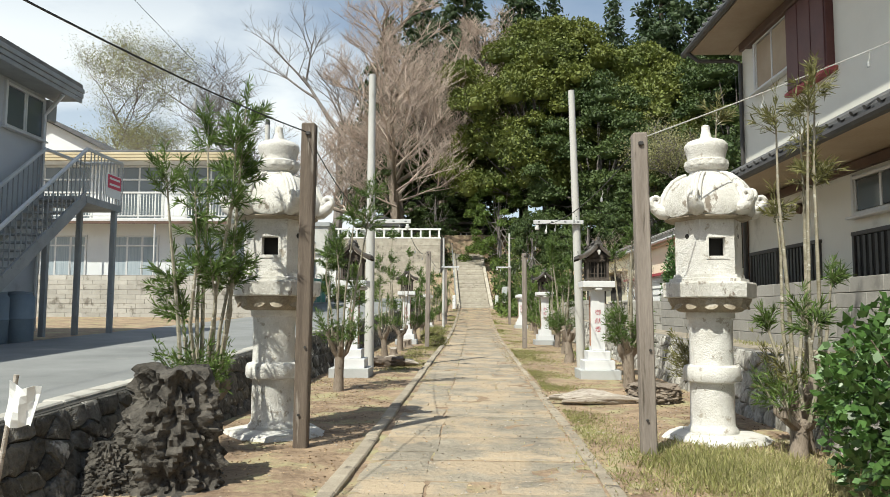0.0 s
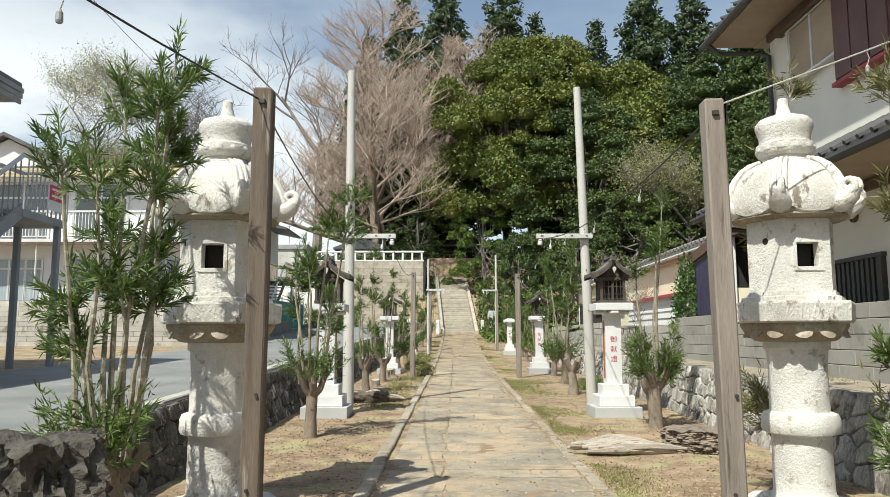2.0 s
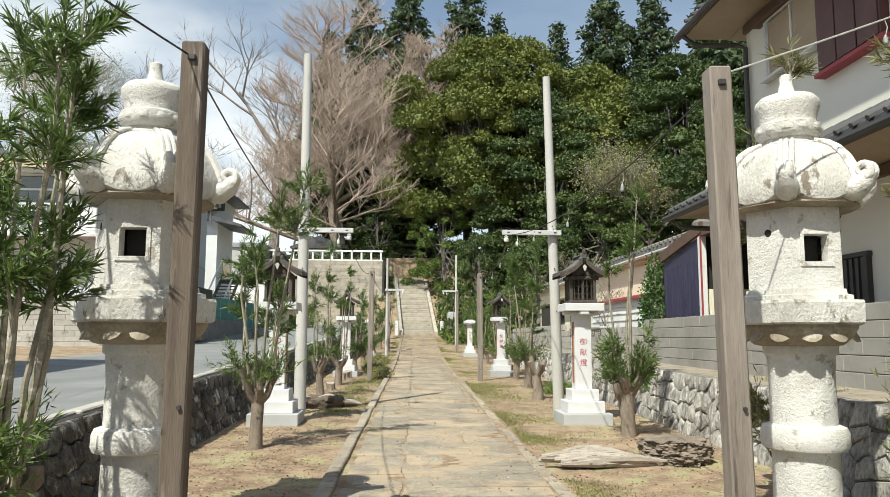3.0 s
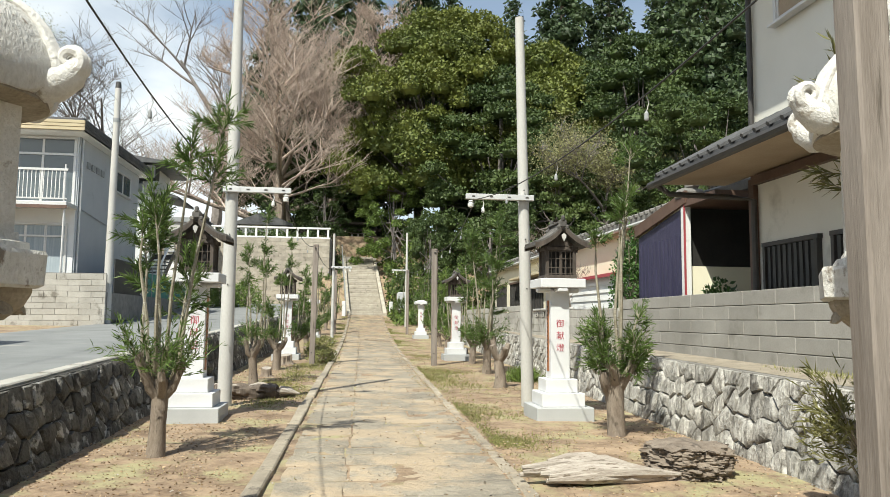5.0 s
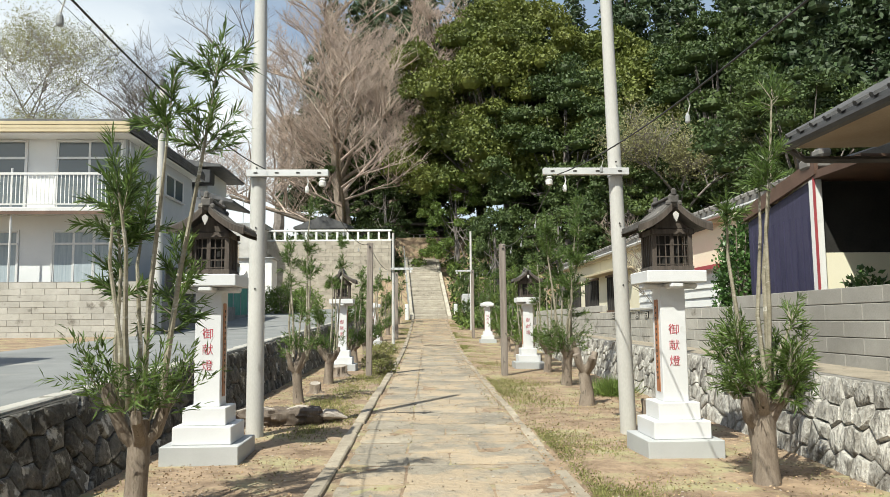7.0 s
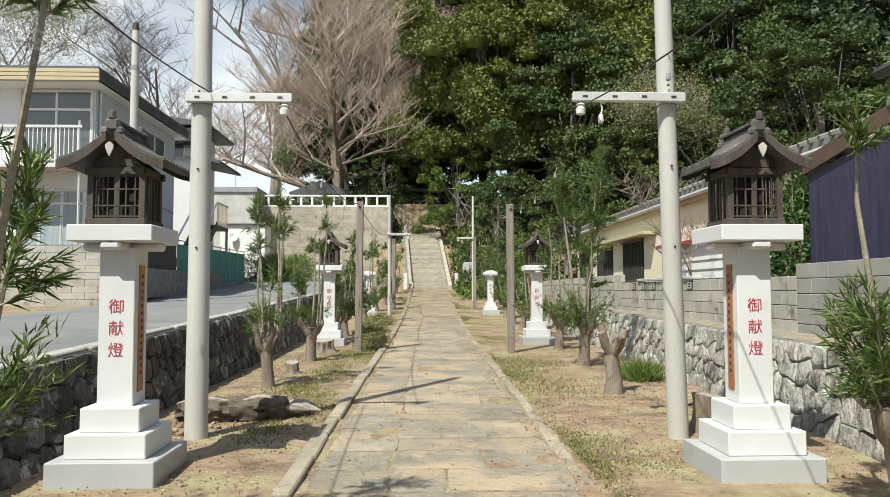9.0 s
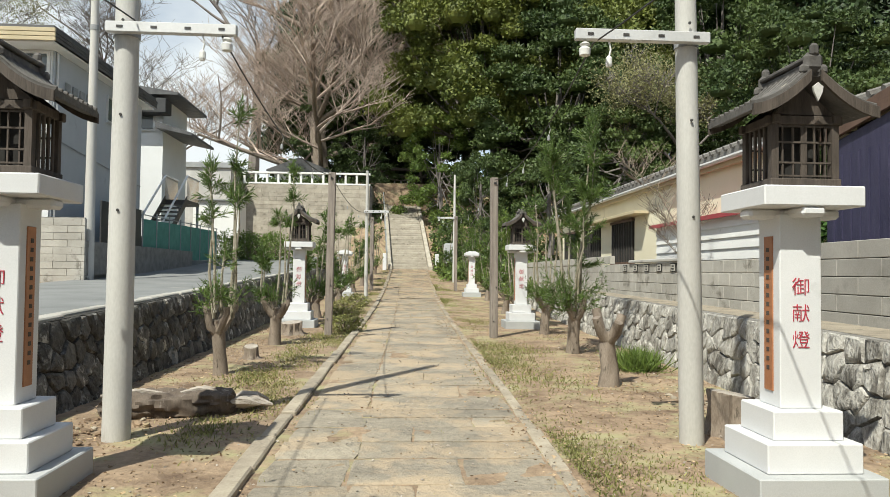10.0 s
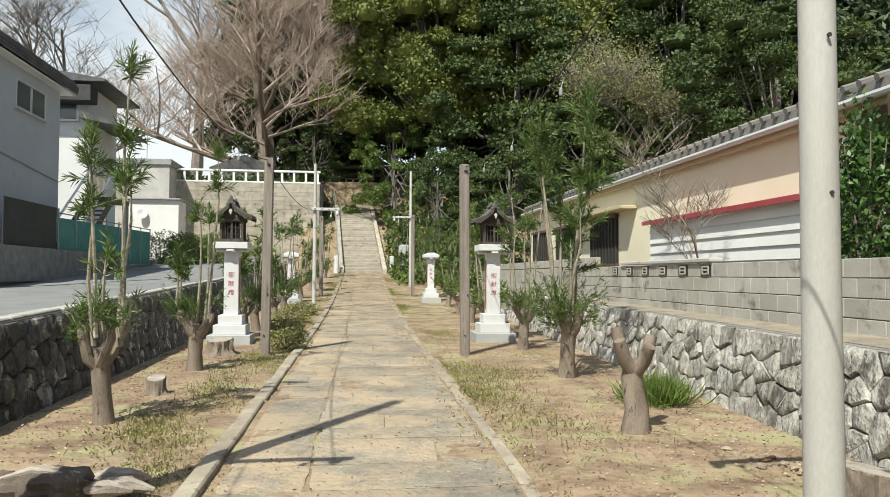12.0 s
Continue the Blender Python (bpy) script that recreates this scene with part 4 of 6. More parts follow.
    # roof: six panels that bow outward, sagging at the middle of each eave, lifted at the corners
    n, rings = 72, [(0.36, 2.55, 0.0, 0.0), (0.47, 2.555, 0.5, 0.5), (0.535, 2.585, 1.0, 1.0), (0.55, 2.64, 1.0, 1.0), (0.545, 2.72, 1.0, 0.7), (0.515, 2.82, 0.9, 0.3), (0.465, 2.93, 0.8, 0.1), (0.39, 3.02, 0.6, 0.0), (0.30, 3.07, 0.3, 0.0), (0.21, 3.10, 0.0, 0.0)]
    mb = MB()
    for rr, z, hx, up in rings:
        for k in range(n):
            a = 6.28318 * k / n
            c = ((a / (math.pi / 3)) + 0.5) % 1 - 0.5
            edge = math.cos(math.pi / 6) / math.cos((abs(c) - 0.5) * math.pi / 3)
            q = rr * (1 + hx * (edge - 0.93) * 0.75)
            mb.v.append((q * math.cos(a), q * math.sin(a), z + up * (0.10 * max(0.0, 1 - 2.6 * abs(c)) ** 1.5 - 0.01)))
    for i in range(len(rings) - 1):
        mb.f += [(i * n + k, i * n + (k + 1) % n, (i + 1) * n + (k + 1) % n, (i + 1) * n + k) for k in range(n)]
    mb.f += [tuple(range(n))[::-1], tuple((len(rings) - 1) * n + k for k in range(n))]
    roof_o = part("roof", mb, LANTERN_WORN, t, "weathered white domed roof, brown below", smooth=True)
    part("eave_underside", MB().lathe([(0.37, 2.535), (0.46, 2.54), (0.505, 2.56), (0.50, 2.58)], 36), LANTERN_BROWN, roof_o, "brown underside of the roof", smooth=True)
    for k in range(6):
        a = math.pi / 3 * k
        u, s = Vector((math.cos(a), math.sin(a), 0)), Vector((-math.sin(a), math.cos(a), 0))
        mb = MB()
        pts = [u * 0.26 + Vector((0, 0, 3.10)), u * 0.33 + Vector((0, 0, 3.075)), u * 0.41 + Vector((0, 0, 3.02)), u * 0.485 + Vector((0, 0, 2.93)), u * 0.54 + Vector((0, 0, 2.82)), u * 0.575 + Vector((0, 0, 2.70))]
        mb.tube([q - s * 0.042 for q in pts], [0.018, 0.02, 0.022, 0.024, 0.026, 0.03], 8).tube([q + s * 0.042 for q in pts], [0.018, 0.02, 0.022, 0.024, 0.026, 0.03], 8).tube([q + u * 0.012 for q in pts], [0.018, 0.02, 0.022, 0.024, 0.026, 0.03], 8)
        part("rib", mb, LANTERN_STONE, roof_o, smooth=True)
        # the corner swells out and curls up into a broad scroll
        mb = MB()
        horn = [u * 0.46 + Vector((0, 0, 2.66)), u * 0.56 + Vector((0, 0, 2.665)), u * 0.63 + Vector((0, 0, 2.71)), u * 0.675 + Vector((0, 0, 2.78))]
        mb.tube(horn, [0.10, 0.095, 0.075, 0.05], 12)
        for i in (-1, 1):
            sc = []
            for g in range(18):
                th = g / 17 * 8.0
                rad = 0.072 - 0.0034 * g
                sc.append(u * (0.625 + rad * math.sin(th)) + s * i * 0.032 + Vector((0, 0, 2.785 - rad * math.cos(th))))
            mb.tube(sc, [0.036 - 0.0012 * g for g in range(18)], 8)
        part("scroll", mb, LANTERN_STONE, roof_o, smooth=True)
    fin = [(0.22, 3.08), (0.225, 3.10), (0.205, 3.12), (0.20, 3.15), (0.225, 3.155), (0.25, 3.18), (0.262, 3.22), (0.255, 3.27), (0.225, 3.285), (0.222, 3.30), (0.235, 3.36), (0.258, 3.43), (0.255, 3.47), (0.22, 3.51), (0.15, 3.535), (0.082, 3.545), (0.065, 3.58), (0.05, 3.65), (0.05, 3.705), (0.03, 3.72)]
    fo = part("finial", MB().lathe(fin, 32, wob=0.012), LANTERN_STONE, t, "jewel-shaped finial", smooth=True)
    for k in range(12):
        a = math.pi / 6 * k
        pet = MB().lathe([(0.01, -0.03), (0.04, -0.02), (0.05, 0.0), (0.03, 0.025), (0.005, 0.03)], 8)
        m = pose(0.247 * math.cos(a), 0.247 * math.sin(a), 3.225, 0, 0, math.degrees(a))
        pet.v = [tuple(m @ Vector((q[1] * 0.45, q[0] * 1.1, q[2]))) for q in pet.v]
        part("petal", pet, LANTERN_STONE, fo, smooth=True)
    return t


stone_lantern(2.88, 8.72, -2, "tall weathered white stone lantern beside the low wall")
stone_lantern(-2.21, 8.78, 2, "tall weathered white stone lantern behind a wooden post")


# ---- wooden posts, concrete poles ----
def wooden_post(x, y, h, lean, label, wood=WOOD_GREY):
    t = thing("wooden_post", (x, y, gz(y)), random.uniform(-6, 6), label, "post", "wooden posts that carry the lamp cord")
    t.matrix_basis = t.matrix_basis @ pose(0, 0, 0, lean[0], lean[1], 0)
    part("shaft", MB().box((0, 0, h / 2 - 0.1), (0.15, 0.15, h + 0.2), None, 0.012), wood, t)
    part("bolt", MB().lathe([(0.014, 0), (0.014, 0.02)], 8), GUTTER, t, loc=pose(0.03, -0.075, 1.05, 90, 0, 0))
    part("bolt", MB().lathe([(0.014, 0), (0.014, 0.02)], 8), GUTTER, t, loc=pose(-0.02, -0.075, 0.35, 90, 0, 0))
    part("cable_clip", MB().box((0, -0.085, h - 0.12), (0.05, 0.03, 0.04), None, 0.005), GUTTER, t)
    return t


wooden_post(-1.68, 7.9, 3.45, (0, 0.4), "brown weathered square wooden post before a stone lantern", WOOD_BROWN)
wooden_post(1.90, 7.72, 3.30, (0, -0.8), "grey weathered square wooden post before a stone lantern")
wooden_post(-1.22, 26.4, 3.40, (0, 0.6), "grey weathered wooden post with dry grass at its foot")
wooden_post(2.20, 26.1, 3.32, (0, -0.3), "grey weathered wooden post before a donated lantern")
wooden_post(-0.95, 44.5, 3.3, (0, 0), "grey weathered wooden post farther up the approach")
wooden_post(2.85, 44.5, 3.4, (0, 0), "grey weathered wooden post farther up the approach")


def concrete_pole(x, y, h, arm_z, arm_x, lean, r, label):
    t = thing("concrete_pole", (x, y, gz(y)), 0, label, "pole", "concrete poles with arms")
    lx, ly = lean
    part("shaft", MB().tube([(0, 0, -0.2), (lx * 0.5, ly * 0.5, h / 2), (lx, ly, h)], [r, r * 0.85, r * 0.68], 20), POLE, t, smooth=True)
    f = arm_z / h
    a = part("arm", MB().box(((arm_x[0] + arm_x[1]) / 2 + lx * f, ly * f - r - 0.03, arm_z), (arm_x[1] - arm_x[0], 0.07, 0.09), None, 0.006), ALU, t, "galvanised steel cross arm")
    for k in range(4):
        # dark plates on the arm paint the shade inside its slots
        part("slot", MB().box((arm_x[0] + 0.12 + k * (arm_x[1] - arm_x[0] - 0.24) / 3 + lx * f, ly * f - r - 0.068, arm_z), (0.05, 0.006, 0.02)), GUTTER, a)
    part("band", MB().tube([(lx * f, ly * f, arm_z - 0.05), (lx * f, ly * f, arm_z + 0.05)], r * 0.95, 20), STEEL_GREY, t, "steel pole band", smooth=True)
    end = arm_x[0] if abs(arm_x[0]) > abs(arm_x[1]) else arm_x[1]
    e = end + lx * f - math.copysign(0.08, end)
    part("insulator", MB().lathe([(0.02, -0.16), (0.045, -0.15), (0.05, -0.10), (0.03, -0.08), (0.045, -0.06), (0.02, -0.04)], 12), PORCELAIN, t, "white porcelain insulator", loc=(e, ly * f - r - 0.03, arm_z - 0.02), smooth=True)
    part("lamp_socket", MB().tube([(0, 0, -0.05), (0.015, 0, -0.12), (0, 0, -0.18)], 0.008, 6).lathe([(0.02, -0.26), (0.028, -0.24), (0.026, -0.19), (0.012, -0.17)], 10), PORCELAIN, t, "hanging white lamp socket", loc=(e - math.copysign(0.2, end), ly * f - r - 0.03, arm_z))
    for k in range(3):
        # dark pegs on the shaft paint the shade inside small holes
        part("hole", MB().lathe([(0.012, 0), (0.012, 0.012)], 8), GUTTER, t, loc=pose(lx * (1.9 + k) / h, ly * (1.9 + k) / h - r * 0.9, 1.9 + k * 0.8, 90, 0, 0))
    return t


concrete_pole(-2.12, 17.15, 6.95, 3.42, (-0.12, 0.95), (-0.02, 0.1), 0.115, "slender pale concrete pole with a steel arm")
concrete_pole(2.71, 17.0, 6.40, 3.37, (-0.98, 0.14), (-0.22, -0.3), 0.105, "slender pale concrete pole with a cut top and steel arm")
concrete_pole(3.2, 50.0, 5.7, 3.4, (-0.9, 0.12), (0, 0), 0.085, "slender pale concrete pole near the hill")
concrete_pole(-0.93, 38.0, 4.8, 3.3, (-0.1, 0.8), (0, 0), 0.07, "slender pale concrete pole among saplings")


# ---- donated lanterns on granite shafts ----
def glyph_mesh(text, size):
    cu = bpy.data.curves.new("lettering", "FONT")
    cu.body, cu.size, cu.extrude, cu.align_x, cu.align_y = text, size, 0.003, "CENTER", "CENTER"
    cu.resolution_u, cu.offset = 3, -0.001
    ob = bpy.data.objects.new("lettering", cu)
    me = bpy.data.meshes.new_from_object(ob)
    bpy.data.objects.remove(ob)
    me.materials.clear()
    me.materials.append(RED_PAINT)
    return me


GLYPHS = [glyph_mesh(c, 0.125) for c in "御献燈"]


def donated_lantern(x, y, side, wooden=True, scale=1.0, label=""):
    t = thing("donated_lantern", (x, y, gz(y) - 0.02), 0, label, "lantern", "pairs of donated lanterns")
    t.scale = (scale, scale, scale)
    part("base_slab", MB().box((0, 0, 0.10), (0.82, 0.82, 0.22), None, 0.008), GRANITE_GREY, t, "grey granite base slab")
    part("step_slab", MB().box((0, 0, 0.305), (0.62, 0.62, 0.19), None, 0.008), GRANITE, t)
    part("step_slab", MB().box((0, 0, 0.495), (0.46, 0.46, 0.19), None, 0.008), GRANITE, t)
    part("shaft", MB().box((0, 0, 1.22), (0.28, 0.28, 1.26), None, 0.006), GRANITE, t, "white granite shaft with carved red letters")
    for k, me in enumerate(GLYPHS):
        part("lettering", me, RED_PAINT, t, "red carved character", loc=pose(0, -0.1415, 1.37 - 0.172 * k, 90, 0, 0))
    part("plaque", MB().box((-side * 0.143, 0, 1.20), (0.012, 0.11, 1.02), None, 0.003), PLAQUE, t, "copper-brown plaque")
    for k in range(14):
        part("plaque_mark", MB().box((-side * 0.150, 0.0, 1.62 - k * 0.06), (0.004, 0.035, 0.028)), WOOD_DARK, t)
    part("bracket", MB().box((0, 0, 1.86), (0.62, 0.16, 0.07), None, 0.02).box((0, 0, 1.86), (0.16, 0.62, 0.068), None, 0.02), GRANITE, t)
    part("cap_slab", MB().box((0, 0, 1.955), (0.66, 0.64, 0.13), None, 0.008), GRANITE, t)
    if not wooden:
        part("cap_top", MB().prism([(-0.3, 2.02), (0.3, 2.02), (0.12, 2.10), (-0.12, 2.10)], "y", -0.28, 0.28), GRANITE, t)
        return t
    hut = part("lantern_hut", MB().box((0, 0, 2.05), (0.56, 0.50, 0.06), None, 0.006), WOOD_DARK, t, "old dark wooden lantern hut with lattice windows", loc=Matrix.Translation((0, 0, 2.02)) @ Matrix.Diagonal((0.84, 0.86, 0.95, 1)) @ Matrix.Translation((0, 0, -2.02)))
    for i in (-1, 1):
        for j in (-1, 1):
            part("corner_post", MB().box((i * 0.24, j * 0.21, 2.29), (0.055, 0.055, 0.44)), WOOD_DARK, hut)
    # near-black box: shade behind the lattice is put into its colour
    part("inner_box", MB().box((0, 0, 2.28), (0.30, 0.26, 0.4)), VOID_SHADE, hut)
    for j in (-1, 1):
        lat = MB()
        for k in range(5):
            lat.box((-0.17 + k * 0.085, j * 0.21, 2.27), (0.012 if k != 2 else 0.05, 0.016, 0.40))
        for z in (2.10, 2.19, 2.33, 2.44):
            lat.box((0, j * 0.212, z), (0.44, 0.02, 0.012))
        part("lattice", lat, WOOD_DARK, hut)
        lat = MB()
        for k in range(5):
            lat.box((j * 0.24, -0.15 + k * 0.075, 2.28), (0.016, 0.028, 0.42))
        part("lattice", lat, WOOD_DARK, hut)
        part("head_rail", MB().box((0, j * 0.21, 2.48), (0.60, 0.06, 0.06), None, 0.005), WOOD_DARK, hut)
        part("head_rail", MB().box((j * 0.24, 0, 2.485), (0.06, 0.54, 0.06), None, 0.005), WOOD_DARK, hut)
        # gable front with its board and pendant
        part("gable", MB().prism([(-0.26, 2.52), (0.26, 2.52), (0, 2.70)], "y", j * 0.20 - 0.012, j * 0.20 + 0.012), WOOD_DARK, hut)
        part("pendant", MB().prism([(-0.03, 2.63), (0.0, 2.575), (0.03, 2.63), (0.04, 2.67), (0.0, 2.70), (-0.04, 2.67)], "y", j * 0.405 - 0.010, j * 0.405 + 0.010), CONCRETE, hut, "pale carved gable pendant")
        part("ridge_ornament", MB().box((0, j * 0.34, 2.85), (0.15, 0.07, 0.13), None, 0.03).box((0, j * 0.36, 2.93), (0.07, 0.05, 0.09), None, 0.02).box((0.07, j * 0.35, 2.80), (0.08, 0.05, 0.07), None, 0.02).box((-0.07, j * 0.35, 2.80), (0.08, 0.05, 0.07), None, 0.02), WOOD_ROOF, hut, "carved ridge-end ornament")
    rf = MB()
    nx, prof = 7, []
    for k in range(nx + 1):
        f = k / nx
        prof.append((0.04 + 0.45 * f, 2.80 - 0.42 * f + 0.18 * f * f))
    for s in (-1, 1):
        top = [(s * q[0], q[1]) for q in prof]
        bot = [(s * q[0], q[1] - 0.045) for q in prof][::-1]
        part("roof_slope", MB().prism(top + bot, "y", -0.38, 0.38), WOOD_ROOF, hut)
        for k in range(9):
            y = -0.35 + k * 0.0875
            part("roof_batten", MB().tube([(s * q[0], y, q[1] + 0.008) for q in prof], 0.016, 6), WOOD_ROOF, hut)
        for j in (-1, 1):
            part("barge_board", MB().prism([(q[0], q[1] - 0.01) for q in top] + [(q[0], q[1] - 0.04) for q in bot], "y", j * 0.388 - 0.013, j * 0.388 + 0.013), WOOD_DARK, hut)
    part("ridge", MB().box((0, 0, 2.81), (0.10, 0.68, 0.10), None, 0.015).box((0, 0, 2.875), (0.14, 0.70, 0.03), None, 0.008), WOOD_ROOF, hut)
    return t


donated_lantern(-2.31, 15.72, -1, True, 1.0, "white granite lantern with a dark wooden hut beside a pole")
donated_lantern(2.81, 15.60, 1, True, 1.0, "white granite lantern with a dark wooden hut beside the pale wall")
donated_lantern(-2.10, 28.5, -1, True, 1.0, "white granite lantern with a dark wooden hut among saplings")
donated_lantern(3.17, 28.6, 1, True, 1.0, "white granite lantern with a dark wooden hut among saplings")
donated_lantern(3.28, 41.5, 1, False, 0.9, "white granite lantern shaft without a hut")
donated_lantern(-1.90, 41.0, -1, False, 0.9, "white granite lantern shaft without a hut")

# ---- trees of the hill ----
def fill_lobes(rng, lobes, cover, size, width, droop=0.0, shell=0.8):
    """Leaf quads gathered in lobes, each (centre, radii); cover: leaf area for each square metre of a lobe's skin."""
    out = []
    for c, r in lobes:
        c, r = np.array(c), np.array(r)
        n = int(cover * 10.0 * (r[0] * r[1] * r[2]) ** (2 / 3) / (0.5 * size * width))
        d = rng.normal(size=(n, 3))
        d /= np.linalg.norm(d, axis=1, keepdims=True)
        d[:, 2] = np.where(d[:, 2] < -0.35, -d[:, 2], d[:, 2])
        bumpy = 1 + 0.16 * np.sin(5 * d[:, 0:1] + c[0]) * np.sin(6 * d[:, 1:2] + c[1]) + 0.10 * np.sin(11 * d[:, 2:3] + 9 * d[:, 0:1] + c[2])
        p = c + d * r * bumpy * (shell + (1.05 - shell) * rng.uniform(0, 1, (n, 1)) ** 0.7)
        along = d * 0.5 + rng.normal(size=(n, 3)) * 0.6
        along[:, 2] -= droop
        q = leaf_quads(rng, p, along, size, width)
        out.append(q)
        # the dense inside of the clump
        a = np.linspace(0, 2 * math.pi, 9)
        h = np.linspace(-0.9, 0.98, 6)
        k = 0.58
        grid = np.array([[c + k * r * np.array((math.sqrt(1 - v * v) * math.cos(u), math.sqrt(1 - v * v) * math.sin(u), v)) for u in a] for v in h])
        out.append(np.stack([grid[:-1, :-1], grid[:-1, 1:], grid[1:, 1:], grid[1:, :-1]], axis=2).reshape(-1, 4, 3))
    return np.concatenate(out)


def limb_tubes(mb, rng, start, lobes, r0):
    for c, r in lobes:
        s = Vector(start) + Vector((0, 0, rng.uniform(0, 3)))
        c = Vector(c)
        m = s.lerp(c, 0.5) + Vector((0, 0, -0.12 * (c - s).length))
        mb.tube([s, m, c], [r0, r0 * 0.7, r0 * 0.25], 6, False)


def broad_tree(x, y, z, h, rad, n_lobes, seed, material, label, size=0.34, per=13, low=0.28, flat=0.55):
    """A broadleaf evergreen: flat-bottomed pads of foliage on an uneven crown, with dark gaps between."""
    rng = np.random.default_rng(seed)
    t = thing("evergreen_tree", (x, y, z), 0, label, "tree")
    lobes = []
    n_pads = int(n_lobes * 1.9)
    for k in range(n_pads):
        f = (k + 0.5) / n_pads
        a = k * 2.39996 + rng.uniform(-0.35, 0.35)
        env = math.sin(math.pi * min(1.0, 0.24 + 0.73 * f)) ** 0.6
        bulge = 1 + 0.17 * math.sin(3 * a + seed) + 0.13 * math.sin(5 * a + 9 * f + seed) + 0.08 * math.sin(11 * f + 2 * a)
        q = rad * env * rng.uniform(0.62, 0.98) * bulge
        zz = h * (low + (0.95 - low) * f) + rng.uniform(-0.03, 0.03) * h
        lr = rad * rng.uniform(0.105, 0.23)
        lobes.append(((q * math.cos(a), q * math.sin(a), zz), (lr, lr * rng.uniform(0.8, 1.15), lr * flat * rng.uniform(0.85, 1.2))))
    mb = MB()
    mb.tube([(0, 0, -0.5), (0.2, 0, h * 0.2), (0, 0.1, h * 0.45), (0, 0, h * 0.8)], [rad * 0.075, rad * 0.06, rad * 0.045, 0.05], 10)
    limb_tubes(mb, rng, (0, 0, h * 0.25), lobes[::2], rad * 0.014)
    part("trunk", mb, BARK_GREY, t, smooth=True)
    q = fill_lobes(rng, lobes, per / 12.0, size * 0.74, size * 0.46, shell=0.72)
    part("crown", quads_mesh("crown", q, material), material, t, kind="stuff")
    return t


def cedar_tree(x, y, z, h, rad, seed, material, label, size=0.5, low=0.25):
    rng = np.random.default_rng(seed)
    t = thing("cedar_tree", (x, y, z), 0, label, "tree")
    lobes = []
    n = int(h * 3.6)
    for k in range(n):
        f = k / n
        a = k * 2.4 + rng.uniform(-0.5, 0.5)
        env = (1 - f) ** 0.75 * (0.75 + 0.25 * math.sin(k * 1.7)) + 0.03
        q = rad * env * rng.uniform(0.35, 0.8)
        lr = max(0.5, rad * 0.36 * env * rng.uniform(0.8, 1.25))
        lobes.append(((q * math.cos(a), q * math.sin(a), h * (low + (1 - low) * f)), (lr, lr, lr * 0.75)))
    part("trunk", MB().tube([(0, 0, -0.5), (0, 0, h * 0.5), (0, 0, h * 0.97)], [h * 0.016, h * 0.011, 0.04], 10), BARK, t, smooth=True)
    q = fill_lobes(rng, lobes, 0.6, size, size * 0.45, droop=0.35, shell=0.6)
    part("crown", quads_mesh("crown", q, material), material, t, kind="stuff")
    return t


def bare_tree(x, y, z, h, seed, label, spread=0.5, levels=5, kids=4, r0=None, twig=None, bark=None, first=0.25, leaves=None, upright=0.25, leaf_n=0, fine=0.02, boughs=0):
    """A leafless tree that branches again and again; buds may sit on its twigs."""
    rng = random.Random(seed)
    t = thing("bare_tree", (x, y, z), 0, label, "tree")
    big, small, tips = MB(), MB(), []

    def grow(p, d, ln, r, lv):
        pts, rad = [p], [r]
        q = p.copy()
        for i in range(3):
            d = (d + Vector((rng.uniform(-1, 1), rng.uniform(-1, 1), rng.uniform(-0.6, 1) * upright * 2)) * 0.16).normalized()
            q = q + d * ln / 3
            pts.append(q.copy())
            rad.append(r * (1 - 0.22 * (i + 1)))
        (big if lv >= levels - 1 else small).tube(pts, rad, 8 if lv >= levels - 1 else 4 if lv > 1 else 3, False)
        if lv <= 0:
            tips.append(pts[-1])
            return
        for k in range(boughs if lv == levels and boughs else kids + (1 if lv < levels - 1 else 0)):
            f = rng.uniform(0.3, 1.0) if lv < levels else rng.uniform(first, 1.0)
            i = min(2, int(f * 3))
            s = pts[i].lerp(pts[i + 1], f * 3 - i)
            a = rng.uniform(0, 6.283)
            side_d = Vector((math.cos(a), math.sin(a), rng.uniform(-0.15, 0.5)))
            nd = (d * (1 - spread) + side_d * spread + Vector((0, 0, upright * 0.4))).normalized()
            if lv == levels and boughs:
                nd = (side_d + Vector((0, 0, 0.25 + 0.5 * f))).normalized()
                grow(s, nd, h * (0.42 - 0.26 * f) * rng.uniform(0.8, 1.15), max(fine, r * 0.3), lv - 1)
                continue
            grow(s, nd, ln * rng.uniform(0.5, 0.74), max(fine, r * 0.46), lv - 1)

    grow(Vector((0, 0, -0.4)), Vector((0, 0, 1)), h * (0.9 if boughs else 0.55), r0 or h * 0.02, levels)
    part("trunk", big, bark or BARK_GREY, t, smooth=True)
    part("twig_mass", small, twig or BARK_GREY, t, kind="stuff")
    if leaves and tips:
        nr = np.random.default_rng(seed)
        c = np.repeat(np.array([tuple(q) for q in tips]), leaf_n, axis=0)
        c = c + nr.normal(size=c.shape) * 0.55
        part("young_leaves", quads_mesh("young_leaves", leaf_quads(nr, c, nr.normal(size=c.shape), 0.15, 0.085), leaves), leaves, t, kind="stuff")
    return t


broad_tree(8.3, 73.0, 6.2, 24.0, 9.2, 90, 3, LEAF_OAK, "huge evergreen oak with billowing yellow-green clumps", 0.42, 12, 0.27, 0.8)
broad_tree(12.5, 67.0, 5.5, 17.0, 7.5, 56, 5, LEAF_DARK, "broad dark evergreen tree on the hill", 0.38, 10, 0.12)
